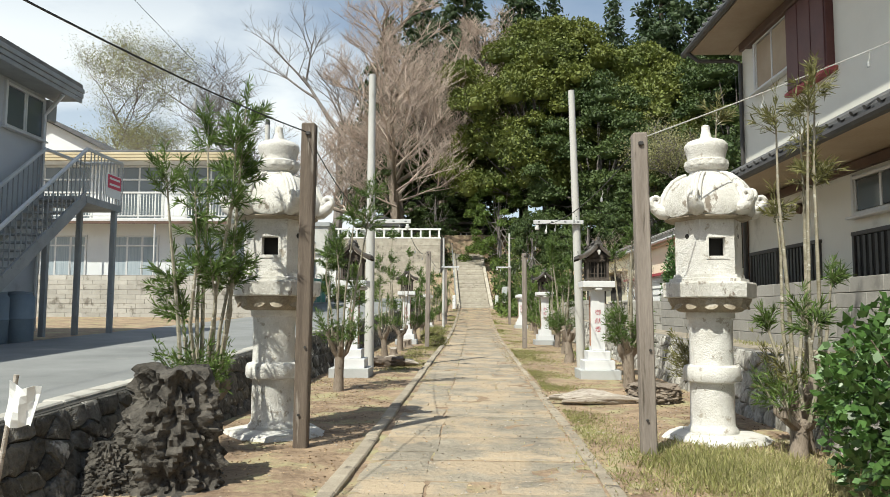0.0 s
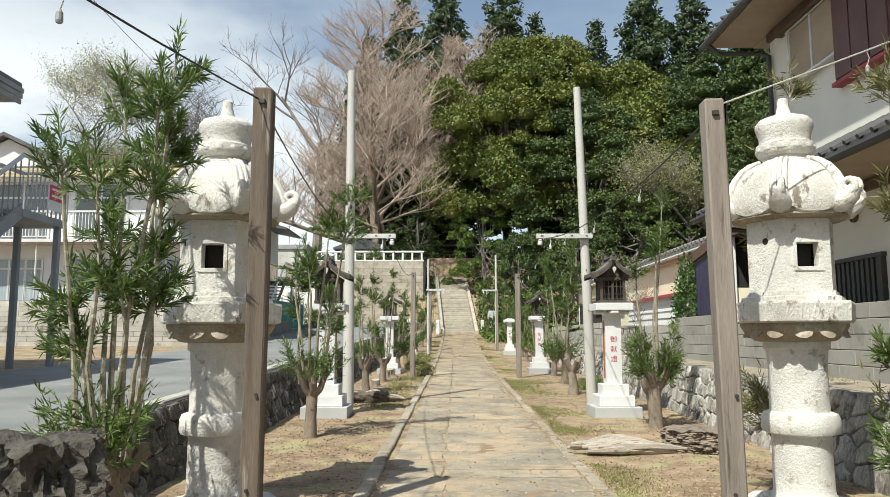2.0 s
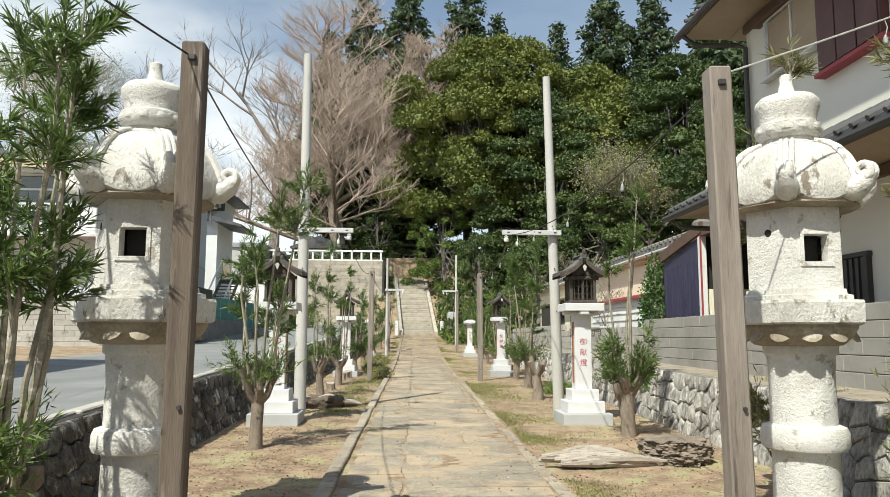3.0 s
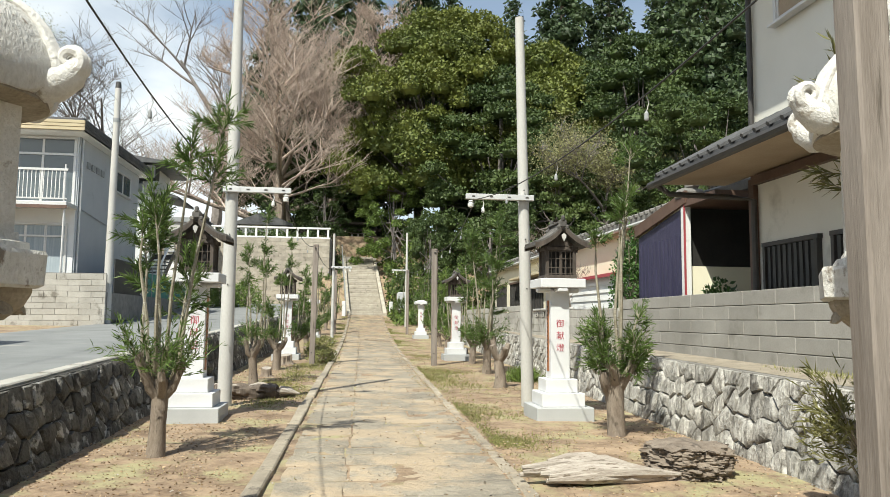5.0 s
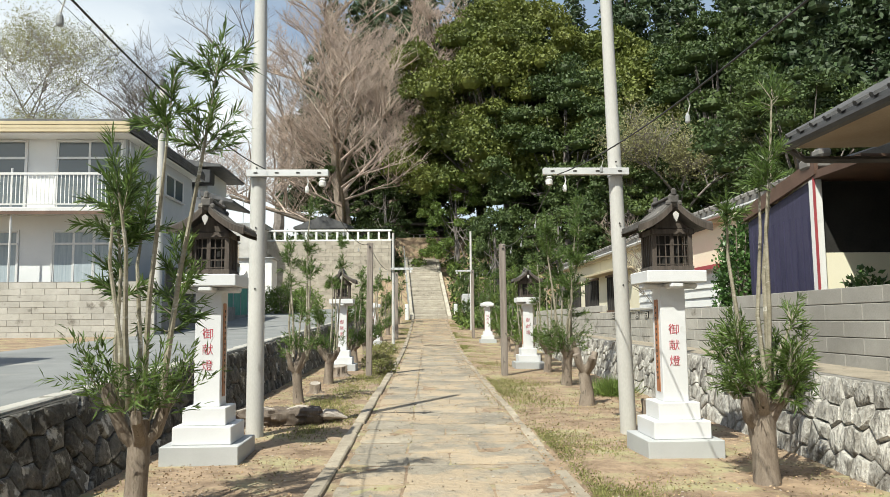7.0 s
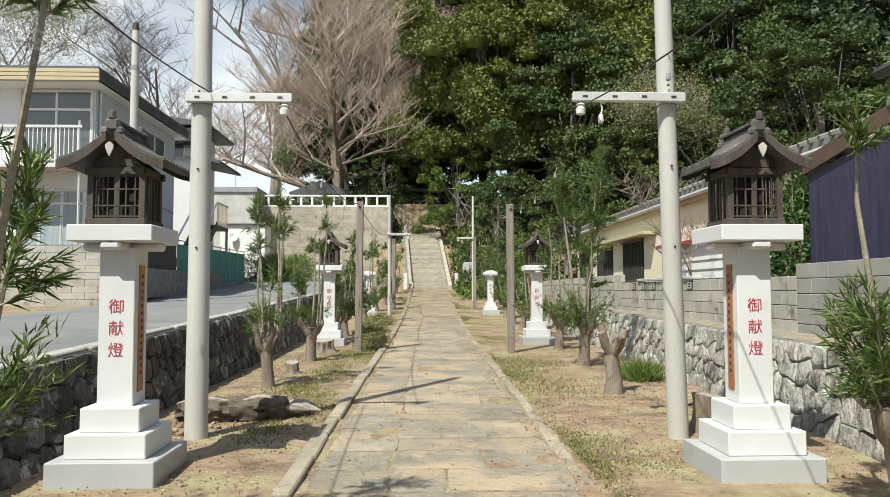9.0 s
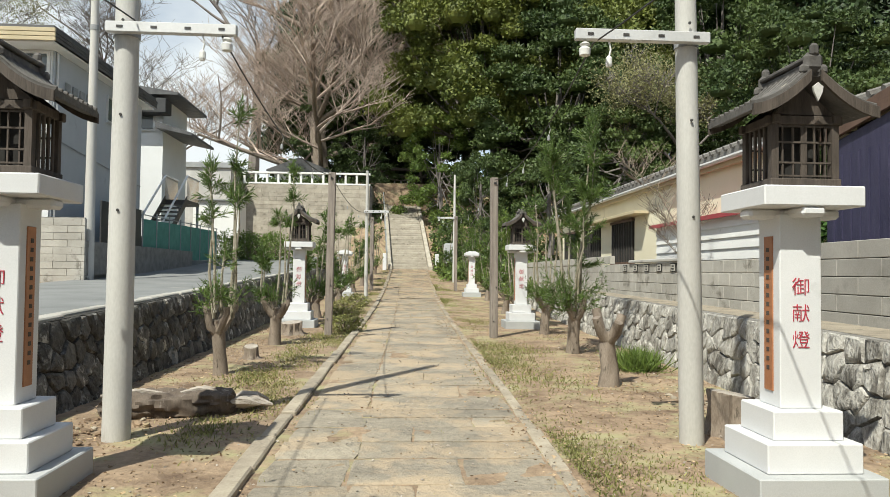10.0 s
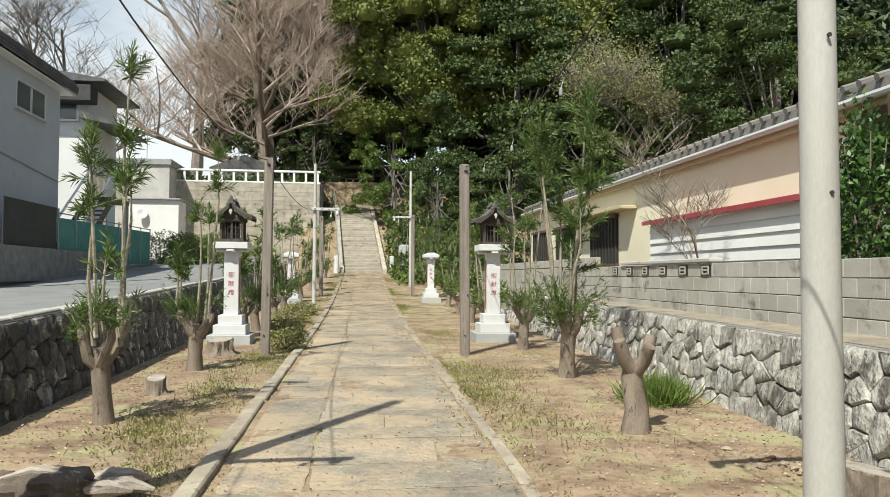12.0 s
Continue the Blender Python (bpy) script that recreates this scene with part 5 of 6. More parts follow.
broad_tree(17.5, 74.0, 6.5, 22.0, 8.5, 64, 6, LEAF_OAK, "broad evergreen tree with yellow-green crown", 0.48, 12, 0.2, 0.75)
broad_tree(25.0, 66.0, 6.5, 20.0, 8.0, 54, 7, LEAF_DARK, "broad dark evergreen tree on the hill", 0.40, 9, 0.12)
broad_tree(0.6, 84.0, 7.5, 19.0, 7.5, 50, 8, LEAF_DARK, "dark evergreen tree behind the top of the stair", 0.5, 12, 0.1)
broad_tree(-5.0, 80.0, 8.0, 12.0, 5.5, 44, 9, LEAF_DARK, "dark evergreen tree behind the terrace", 0.36, 12, 0.1)
broad_tree(33.0, 74.0, 7.0, 20.0, 8.5, 46, 10, LEAF_DARK, "dark evergreen tree at the edge of the wood", 0.52, 11, 0.1)
broad_tree(-2.6, 72.5, 7.6, 6.5, 2.7, 20, 11, LEAF_DARK, "small dark evergreen beside the stair", 0.26, 12, 0.1)
broad_tree(3.4, 68.5, 4.6, 9.5, 3.0, 26, 12, LEAF_BRIGHT, "light green evergreen beside the stair", 0.24, 12, 0.08, 0.9)
broad_tree(5.6, 59.0, 1.9, 7.6, 2.4, 26, 13, LEAF_DARK, "dense dark conifer-like shrub at the stair's foot", 0.2, 13, 0.06, 1.1)
broad_tree(9.5, 56.0, 2.2, 7.0, 3.0, 22, 14, LEAF_DARK, "dark evergreen shrub behind the saplings", 0.24, 12, 0.08)
broad_tree(15.0, 58.0, 4.0, 9.0, 4.5, 40, 15, LEAF_DARK, "dark evergreen tree behind the long house", 0.32, 11, 0.08)
broad_tree(24.0, 52.0, 4.0, 13.0, 6.0, 40, 16, LEAF_DARK, "dark evergreen tree behind the long house", 0.34, 11, 0.1)
for i, (x, y, h, r) in enumerate(((7.5, 90, 36, 6.0), (11.5, 92, 31, 5.5), (-5.0, 92, 34, 6.0), (-9.0, 88, 27, 5.0), (0.2, 87, 35, 5.5), (23.0, 84, 36, 5.0), (28.5, 84, 34, 5.0), (34.0, 80, 35, 5.2), (40.0, 78, 34, 6.0), (20.0, 96, 32, 6.0), (29.0, 62, 25, 4.6), (37.0, 64, 27, 5.0), (35.0, 54, 22, 4.2))):
    cedar_tree(x, y, 7.0 if y > 60 else 5.0, h * 1.12, r * 1.35, 40 + i, LEAF_CEDAR, "tall dark cedar rising above the wood", 0.6)
bare_tree(-6.3, 76.0, 8.0, 25.5, 21, "large bare ginkgo with dense pinkish twigs", 0.56, 5, 4, 0.85, TWIG_PINK, BARK, 0.06, upright=0.28, fine=0.019, boughs=19)
bare_tree(-2.9, 79.0, 8.0, 23.0, 22, "large bare ginkgo with dense pinkish twigs", 0.56, 5, 4, 0.75, TWIG_PINK, BARK, 0.06, upright=0.28, fine=0.019, boughs=15)
bare_tree(-17.0, 95.0, 7.0, 37.0, 23, "tall bare tree behind the terrace", 0.5, 5, 3, 0.85, fine=0.022, first=0.55)
bare_tree(-30.0, 92.0, 4.0, 30.0, 24, "bare tree with spreading crown behind the houses", 0.58, 5, 4, 0.6, fine=0.026)
bare_tree(-35.5, 84.0, 4.0, 24.5, 26, "budding yellow-green tree behind the houses", 0.6, 5, 4, 0.45, leaves=LEAF_BUD, leaf_n=24)
bare_tree(16.5, 105.0, 8.0, 34.0, 27, "thin bare tree above the wood", 0.4, 5, 4, 0.3)
bare_tree(19.0, 58.0, 5.0, 10.0, 28, "budding pale green tree behind the long house", 0.5, 5, 4, 0.25, leaves=LEAF_BUD, leaf_n=9)


# ---- beyond the lane ----
fence = thing("net_fence", (-9.2, 34.9, 0), 0, "concrete kerb with a black panel and green net fence", "fence")
part("kerb", MB().prism([(-1.2, 1.0), (15.4, 1.6), (15.4, 2.1), (-1.2, 1.75)], "x", -0.1, 0.1), ASPHALT, fence)
part("panel", MB().box((0, 1.9, 2.75), (0.05, 3.7, 2.0), None, 0.01), BLACK_PANEL_AND_SHADE, fence, "black fence panel")
part("net", MB().prism([(3.9, 1.9), (3.9, 3.45), (15.2, 3.6), (15.2, 2.1)], "x", -0.006, 0.006), MESH_GREEN, fence, "green plastic net")
for k in range(8):
    y = 3.9 + k * 1.6
    part("post", MB().tube([(0.02, y, 1.7), (0.02, y, 3.75)], 0.03, 6), STEEL_GREY, fence)
part("rail", MB().tube([(0.02, 3.9, 3.6), (0.02, 15.2, 3.72)], 0.02, 6), STEEL_GREY, fence)

back = thing("rear_house", (-14.9, 47.4, 3.4), 0, "grey house with a balcony behind the apartment house", "house")
part("wall", MB().box((0, 2.0, 2.25), (7.4, 4.0, 8.5)), STUCCO_WHITE, back)
part("roof", MB().prism([(-4.6, 6.5), (4.6, 6.5), (4.6, 6.62), (0, 7.3), (-4.6, 6.62)], "y", -0.8, 4.6), TILE, back)
part("lower_roof", MB().prism([(3.6, 4.9), (5.3, 4.55), (5.3, 4.68), (3.6, 5.2)], "y", -0.9, 3.4), TILE, back)
part("balcony", MB().box((2.9, -0.5, 5.95), (2.4, 0.9, 0.7), None, 0.03), BLACK_PANEL_AND_SHADE, back, "dark balcony front")
sash_window(back, pose(2.4, -0.02, 4.95), 1.8, 1.3, 2)
st2 = thing("steel_stair", (-9.75, 44.8, 1.7), 0, "steel stair with white balusters beside the apartment house", "stair")
for k in range(14):
    part("tread", MB().box((0, -4.2 + k * 0.3, 0.2 + k * 0.2), (0.9, 0.28, 0.05)), GUTTER, st2)
for x in (-0.48, 0.48):
    part("stringer", MB().prism([(-4.5, -0.15), (-4.5, 0.2), (0, 3.2), (0, 2.85)], "x", x - 0.02, x + 0.02), GUTTER, st2)
    part("handrail", MB().tube([(x, -4.4, 1.1), (x, 0, 4.1), (x, 2.0, 4.1)], 0.045, 6), WHITE_PAINT, st2)
    for k in range(13):
        part("baluster", MB().box((x, 0.05 + k * 0.15, 3.55), (0.02, 0.02, 1.1)), SOFFIT, st2)
part("landing", MB().box((0, 1.0, 2.95), (1.0, 2.0, 0.16)), GUTTER, st2)
for x in (-0.45, 0.45):
    part("post", MB().box((x, 1.9, 1.4), (0.1, 0.1, 3.0)), STEEL_GREY, st2)

shed = thing("white_shed", (-11.6, 60.0, 2.6), 0, "small white shed before a concrete wall", "shed")
part("body", MB().box((0, 1, 1.6), (3.0, 2.0, 3.8)), WHITE_PAINT, shed)
part("roof", MB().box((0, 1, 3.56), (3.3, 2.4, 0.1), None, 0.02), STEEL_GREY, shed)
part("dish", MB().lathe([(0.02, 0), (0.2, 0.04), (0.32, 0.12), (0.30, 0.13), (0.02, 0.03)], 16), WHITE_PAINT, shed, "round satellite dish", loc=pose(-0.6, -0.15, 2.6, 70, 0, 20))
blk = thing("concrete_building", (-16.3, 64.0, 2.0), 0, "long grey concrete building with a flat dark parapet", "building")
part("wall", MB().box((0, 3, 3.2), (9.4, 6, 7.4)), CONCRETE, blk)
part("parapet", MB().box((0, 3, 7.0), (9.7, 6.3, 0.4), None, 0.03), STEEL_GREY, blk)
part("aerial", MB().tube([(3.0, 1, 7.1), (3.0, 1, 9.1)], 0.025, 5).tube([(2.8, 1, 8.9), (3.2, 1, 8.9)], 0.015, 5), STEEL_GREY, blk)
hut = thing("terrace_hut", (-8.2, 76.0, 8.2), 0, "small hipped hut on the terrace", "hut")
part("wall", MB().box((0, 0, 0.9), (4.2, 3.0, 2.0)), STUCCO, hut)
part("roof", MB().prism([(-2.7, 1.8), (2.7, 1.8), (2.7, 1.95), (0, 3.0), (-2.7, 1.95)], "y", -2.0, 2.0), TILE, hut)

pole_u = thing("utility_pole", (-9.0, 33.6, road_z(33.6) - 0.1), 0, "tall concrete utility pole by the block wall", "pole")
part("shaft", MB().tube([(0, 0, 0), (0, 0, 8.9)], [0.16, 0.11], 16), POLE, pole_u, smooth=True)
part("band", MB().tube([(0, 0, 7.6), (0, 0, 7.75)], 0.135, 16), STEEL_GREY, pole_u)
part("cap", MB().tube([(0, 0, 8.9), (0, 0, 9.15)], [0.115, 0.09], 12), GUTTER, pole_u)


def shrub(name, x, y, z, r, h, seed, material, label, size, n, category="shrub", gloss=0.6):
    rng = np.random.default_rng(seed)
    t = thing(name, (x, y, z), 0, label, category)
    mb = MB()
    for k in range(9):
        a = k * 2.4
        mb.tube([(0, 0, -0.05), (0.4 * r * math.cos(a), 0.4 * r * math.sin(a), h * 0.5), (0.75 * r * math.cos(a), 0.75 * r * math.sin(a), h * rng.uniform(0.7, 0.95))], [0.03, 0.018, 0.006], 5, False)
    part("stem", mb, BARK, t, kind="stuff")
    d = rng.normal(size=(n, 3))
    d /= np.linalg.norm(d, axis=1, keepdims=True)
    bump_r = 1 + 0.22 * np.sin(4 * d[:, :1] + seed) * np.sin(5 * d[:, 1:2] + 2 * seed)
    p = d * np.array([r, r, h * 0.52]) * bump_r * (0.45 + 0.6 * rng.uniform(0, 1, (n, 1)) ** 0.5) + np.array([0, 0, h * 0.5])
    p = p[p[:, 2] > 0.03]
    al = rng.normal(size=p.shape) * 0.8 + (p - np.array([0, 0, h * 0.4])) * 0.8
    part("foliage", quads_mesh("foliage", leaf_quads(rng, p, al, size, size * gloss, 0.08), material), material, t, kind="stuff")
    return t


shrub("camellia_bush", 3.76, 5.75, 0.06, 0.98, 1.54, 61, LEAF_GLOSS, "dense glossy dark green bush by the wall", 0.095, 6200)
shrub("camellia_bush", 6.1, 21.15, 1.0, 0.42, 2.45, 62, LEAF_GLOSS, "dark glossy evergreen bush behind the block wall", 0.085, 4200)
shrub("garden_shrub", 6.55, 17.9, 1.0, 0.42, 1.25, 63, LEAF_GLOSS, "dark shrub inside the carport yard", 0.1, 900)
for k, (x, y) in enumerate(((-9.2, 52.2), (-7.9, 52.6), (-6.6, 53.0), (-8.6, 54.5), (-7.2, 55.0))):
    shrub("hedge_bush", x, y, road_z(y) - 0.1, 1.0, 1.6, 70 + k, LEAF_BRIGHT, "clipped bright green hedge bush by the lane", 0.12, 1500)
for k, (x, y, r, h) in enumerate(((-0.95, 27.3, 0.42, 0.36), (-1.2, 30.0, 0.45, 0.36), (-1.3, 33.5, 0.5, 0.4), (-1.2, 36.0, 0.5, 0.4))):
    shrub("weed_bush", x, y, gz(y), r, h, 80 + k, GRASS, "yellow-green weeds at the edge of the path", 0.06, 1100)


# undergrowth that clothes the hill
def undergrowth(name, x0, x1, y0, y1, n, seed, material, label, size):
    rng = np.random.default_rng(seed)
    x, y = rng.uniform(x0, x1, n), rng.uniform(y0, y1, n)
    keep = (np.abs(x - 0.85) > 1.75) & ((x > -1.0) | (y > 67.0))
    x, y = x[keep], y[keep]
    lump = 0.55 + 0.5 * np.sin(x * 1.3 + np.sin(y * 0.9)) * np.sin(y * 1.1 + 1) + 0.35 * np.sin(x * 3.1) * np.sin(y * 2.7)
    z = np.array([land(float(a), float(b)) for a, b in zip(x, y)]) + np.clip(lump, 0.05, 2) * rng.uniform(0.2, 1.0, len(x)) * 1.1
    p = np.stack([x, y, z], 1)
    return tagged(new(name, quads_mesh(name, leaf_quads(rng, p, rng.normal(size=p.shape) + np.array([0, 0, 0.5]), size, size * 0.6), material)), label, "undergrowth", kind="stuff")


undergrowth("undergrowth", 2.4, 44, 51, 82, 42000, 91, LEAF_DARK, "dark undergrowth below the trees of the hill", 0.30)
undergrowth("undergrowth", -30, -0.8, 67, 84, 26000, 92, LEAF_DARK, "low growth on the terrace", 0.30)
undergrowth("undergrowth", 2.4, 9, 50, 72, 9000, 93, LEAF_BRIGHT, "light green undergrowth beside the stair", 0.22)


# ---- saplings: pollarded trunks with whip-like canes ----
def tuft(rng, p, d, n, length, width, spread):
    """Narrow leaves along the end of a shoot and its few side sprigs."""
    out = []
    sprigs = [(p, d, 1.0)]
    for k in range(8):
        sd = d + rng.normal(size=3) * 0.85
        sd[2] = abs(sd[2]) * 0.8 + 0.1
        sd /= np.linalg.norm(sd)
        sprigs.append((p - d * spread * rng.uniform(0.0, 0.6), sd, rng.uniform(0.6, 1.0)))
    m = n // len(sprigs)
    for s, sd, f in sprigs:
        u = rng.uniform(0.1, 1.0, (m, 1))
        pos = s + sd * u * spread * f
        al = sd * 0.95 + rng.normal(size=(m, 3)) * 0.5
        al[:, 2] -= 0.10
        out.append(leaf_quads(rng, pos, al, length, width, 0.05))
    return np.concatenate(out), sprigs


def sapling(x, y, h, canes, seed, label, trunk=0.8, lush=1.0, material=None, low=True, spread=0.55, near=True, lean=0.25):
    rng = np.random.default_rng(seed)
    t = thing("sapling", (x, y, gz(y) - 0.03), 0, label, "sapling", "pollarded saplings along the approach")
    material = material or LEAF
    r = 0.075 + 0.03 * rng.uniform()
    bend = rng.uniform(-0.08, 0.08, 2)
    top = Vector((bend[0], bend[1], trunk))
    part("trunk", MB().tube([(0, 0, -0.1), (0, 0, 0.05), (bend[0] * 0.3, bend[1] * 0.3, trunk * 0.4), (bend[0] * 0.7, bend[1] * 0.7, trunk * 0.75), top], [r * 1.5, r * 1.2, r, r * 1.05, r * 0.8], 12), BARK, t, "pollarded trunk with cut knobs", smooth=True)
    for k in range(4):
        a = k * 1.6 + rng.uniform(0, 1)
        e = Vector((math.cos(a) * 0.22, math.sin(a) * 0.22, trunk + rng.uniform(0.0, 0.22)))
        part("limb", MB().tube([top * 0.75, top * 0.85 + Vector((e.x * 0.5, e.y * 0.5, 0.02)), e, e + Vector((0, 0, 0.07))], [r * 0.8, r * 0.62, r * 0.55, r * 0.42], 8), BARK, t, smooth=True)
    ln, wd = (0.12, 0.013) if near else (0.15, 0.028)
    for k in range(canes):
        a = k * 2.4 + rng.uniform(-0.4, 0.4)
        hh = h * (1.0 if k == 0 else rng.uniform(0.45, 0.97))
        s = Vector((math.cos(a) * rng.uniform(0.05, 0.22), math.sin(a) * rng.uniform(0.05, 0.22), trunk + rng.uniform(-0.05, 0.12)))
        e = Vector((s.x + math.cos(a) * lean * rng.uniform(0.3, 1.2), s.y + math.sin(a) * lean * rng.uniform(0.3, 1.2), hh))
        m1 = s.lerp(e, 0.35) + Vector(tuple(rng.normal(size=3) * 0.03))
        m2 = s.lerp(e, 0.7) + Vector(tuple(rng.normal(size=3) * 0.03))
        cane = MB().tube([s, m1, m2, e], [0.024, 0.020, 0.015, 0.006], 6)
        d = np.array((e - m2).normalized())
        spots = [np.array(e) - d * 0.1]
        if rng.uniform() < 0.42 * lush:
            spots.append(np.array(m2.lerp(e, rng.uniform(0.1, 0.5))) - d * 0.15)
        if rng.uniform() < 0.1 * lush:
            spots.append(np.array(m2))
        leaves, sprig_mb = [], MB()
        for sp in spots:
            q, sprigs = tuft(rng, sp, d, int((380 if near else 150) * min(lush, 1.8)), ln, wd, spread * 0.60 * rng.uniform(0.75, 1.1))
            leaves.append(q)
            for b, sd, f in sprigs[1:]:
                sprig_mb.tube([b, b + sd * spread * 0.6 * f], [0.006, 0.002], 3, False)
        c_ob = part("cane", cane, CANE, t, smooth=True)
        part("sprig", sprig_mb, CANE, c_ob, kind="stuff")
        for q in leaves:
            part("leaf_tuft", quads_mesh("leaf_tuft", q, material), material, c_ob, kind="stuff")
    if low:
        leaves, tw = [], MB()
        for k in range(int(9 * lush) + 3):
            a = rng.uniform(0, 6.28)
            d = np.array((math.cos(a) * 0.6, math.sin(a) * 0.6, 1.0)) / 1.17
            b = np.array((math.cos(a) * 0.18, math.sin(a) * 0.18, trunk + rng.uniform(-0.12, 0.2)))
            q, sprigs = tuft(rng, b + d * 0.25, d, 130 if near else 60, ln * 0.8, wd, spread * 0.6)
            leaves.append(q)
            tw.tube([b, b + d * 0.45], [0.008, 0.003], 4, False)
        part("shoot", tw, CANE, t, kind="stuff")
        part("foliage", quads_mesh("foliage", np.concatenate(leaves), material), material, t, kind="stuff")
    return t


TALL = "pollarded sapling with tall thin canes and narrow-leaved tufts"
sapling(-2.60, 7.55, 3.6, 10, 101, TALL, 0.62, 1.15, spread=0.60, lean=0.26)
sapling(-2.15, 13.1, 3.65, 7, 102, TALL, 0.80, 1.15, spread=0.66, lean=0.34)
sapling(-2.14, 20.9, 3.6, 6, 103, TALL, 0.75, 0.65, spread=0.45, lean=0.15)
sapling(-2.03, 24.6, 3.3, 5, 104, TALL, 0.7, 0.65, spread=0.4, lean=0.15)
sapling(3.02, 9.15, 4.0, 3, 105, "thin pale canes with yellowing tufts behind a lantern", 0.6, 0.7, LEAF_DRY, spread=0.5, lean=0.1)
sapling(3.55, 7.95, 4.0, 5, 106, "thin pale canes with yellowing tufts beside a lantern", 0.6, 0.7, LEAF_DRY, spread=0.5, lean=0.1)
sapling(3.35, 7.6, 1.9, 4, 116, "low young sapling with light green shoots", 0.4, 0.7, spread=0.4)
sapling(3.12, 14.05, 3.7, 4, 107, "pollarded sapling with tall canes over a low bush", 0.85, 0.7, spread=0.4, lean=0.14)
sapling(3.14, 14.1, 1.6, 7, 117, "bushy low shoots round a pollarded trunk", 0.7, 0.5, spread=0.4)
sapling(3.21, 23.4, 3.9, 7, 108, "pollarded sapling with dense bright green tufts", 0.8, 1.7, LEAF, spread=0.8, lean=0.4)
sapling(3.44, 27.0, 3.2, 5, 109, TALL, 0.7, 0.8, spread=0.5)
for k, (x, y, h) in enumerate(((-1.95, 31.2, 2.9), (-1.8, 34.0, 2.6), (-1.75, 36.5, 3.0), (-1.7, 43.5, 3.0), (-1.5, 47.0, 2.8), (-1.3, 51.0, 3.0), (-1.1, 55.0, 3.2), (-2.0, 29.8, 2.6))):
    sapling(x, y, h, 5, 120 + k, "slender sapling farther along the approach", 0.6, 0.8, spread=0.5, near=False)
for k, (x, y, h) in enumerate(((3.45, 30.6, 3.0), (3.5, 33.4, 2.8), (3.6, 36.2, 3.2), (3.65, 39.2, 3.0), (3.7, 44.0, 3.2), (3.8, 47.5, 3.0), (4.0, 52.0, 3.4), (3.2, 55.5, 3.0))):
    sapling(x, y, h, 6, 140 + k, "slender sapling farther along the approach", 0.6, 1.0, LEAF_BRIGHT if k % 3 == 0 else LEAF, spread=0.55, near=False)

# a pollard with no shoots
bare = thing("pollard_stump", (2.85, 20.0, gz(20.0)), 0, "bare pollarded trunk with cut knobs", "tree stump")
part("trunk", MB().tube([(0, 0, -0.1), (0.02, 0, 0.2), (-0.02, 0.02, 0.5), (0.0, 0, 0.66)], [0.15, 0.11, 0.10, 0.09], 12), BARK, bare, smooth=True)
for a, h in ((0.3, 0.88), (2.2, 0.95), (3.6, 0.85), (5.1, 0.8)):
    part("limb", MB().tube([(0, 0, 0.55), (0.12 * math.cos(a), 0.12 * math.sin(a), 0.66), (0.20 * math.cos(a), 0.20 * math.sin(a), h)], [0.08, 0.065, 0.055], 10), BARK, bare, smooth=True)

twiggy = bare_tree(5.75, 24.6, 1.05, 3.2, 29, "leafless reddish shrub before the white annex", 0.6, 4, 4, 0.03, BARK, BARK, 0.05, upright=0.5, fine=0.006)


# ---- stumps, rock, driftwood ----
def rough_lump(name, x, y, r, h, seed, material, label, category, taper=0.55, amp=0.22):
    """A craggy upright lump."""
    mb = MB()
    n, m = 84, 56
    for i in range(m + 1):
        f = i / m
        for k in range(n):
            a = 6.28318 * k / n
            q = r * (1 - (1 - taper) * f) * (1.25 if f < 0.06 else 1.0)
            p = Vector((math.cos(a) * 2.2, math.sin(a) * 2.2, f * 3.2 + seed))
            q *= 1 + amp * noise.noise(p) + 0.6 * amp * noise.noise(p * 2.7) + 0.5 * amp * noise.noise(p * 6.5) + 0.35 * amp * noise.noise(Vector((p.x * 14, p.y * 14, p.z * 5))) + 0.2 * amp * noise.noise(p * 24)
            if i == m:
                q *= 0.55
            mb.v.append((q * math.cos(a), q * math.sin(a), h * f * (1 + (0.10 * noise.noise(p * 1.5) if f > 0.8 else 0)) - 0.06))
    for i in range(m):
        mb.f += [(i * n + k, i * n + (k + 1) % n, (i + 1) * n + (k + 1) % n, (i + 1) * n + k) for k in range(n)]
    mb.f.append(tuple(m * n + k for k in range(n)))
    ob = tagged(new(name, mb.mesh(name, material, True)), label, category)
    ob.matrix_basis = pose(x, y, gz(y), 0, 0, seed * 40)
    return ob


rough_lump("rock_stump", -2.40, 6.25, 0.41, 1.02, 3.0, ROCK, "craggy dark weathered stump before the stone wall", "stump", 0.72, 0.34)
rough_lump("rock_stump", -2.82, 6.05, 0.24, 0.45, 7.0, ROCK, "low craggy root beside a dark stump", "stump", 0.5, 0.3)
rough_lump("tree_stump", 3.0, 11.85, 0.42, 0.34, 5.0, BARK, "broad low rotten tree stump", "stump", 0.85, 0.22)


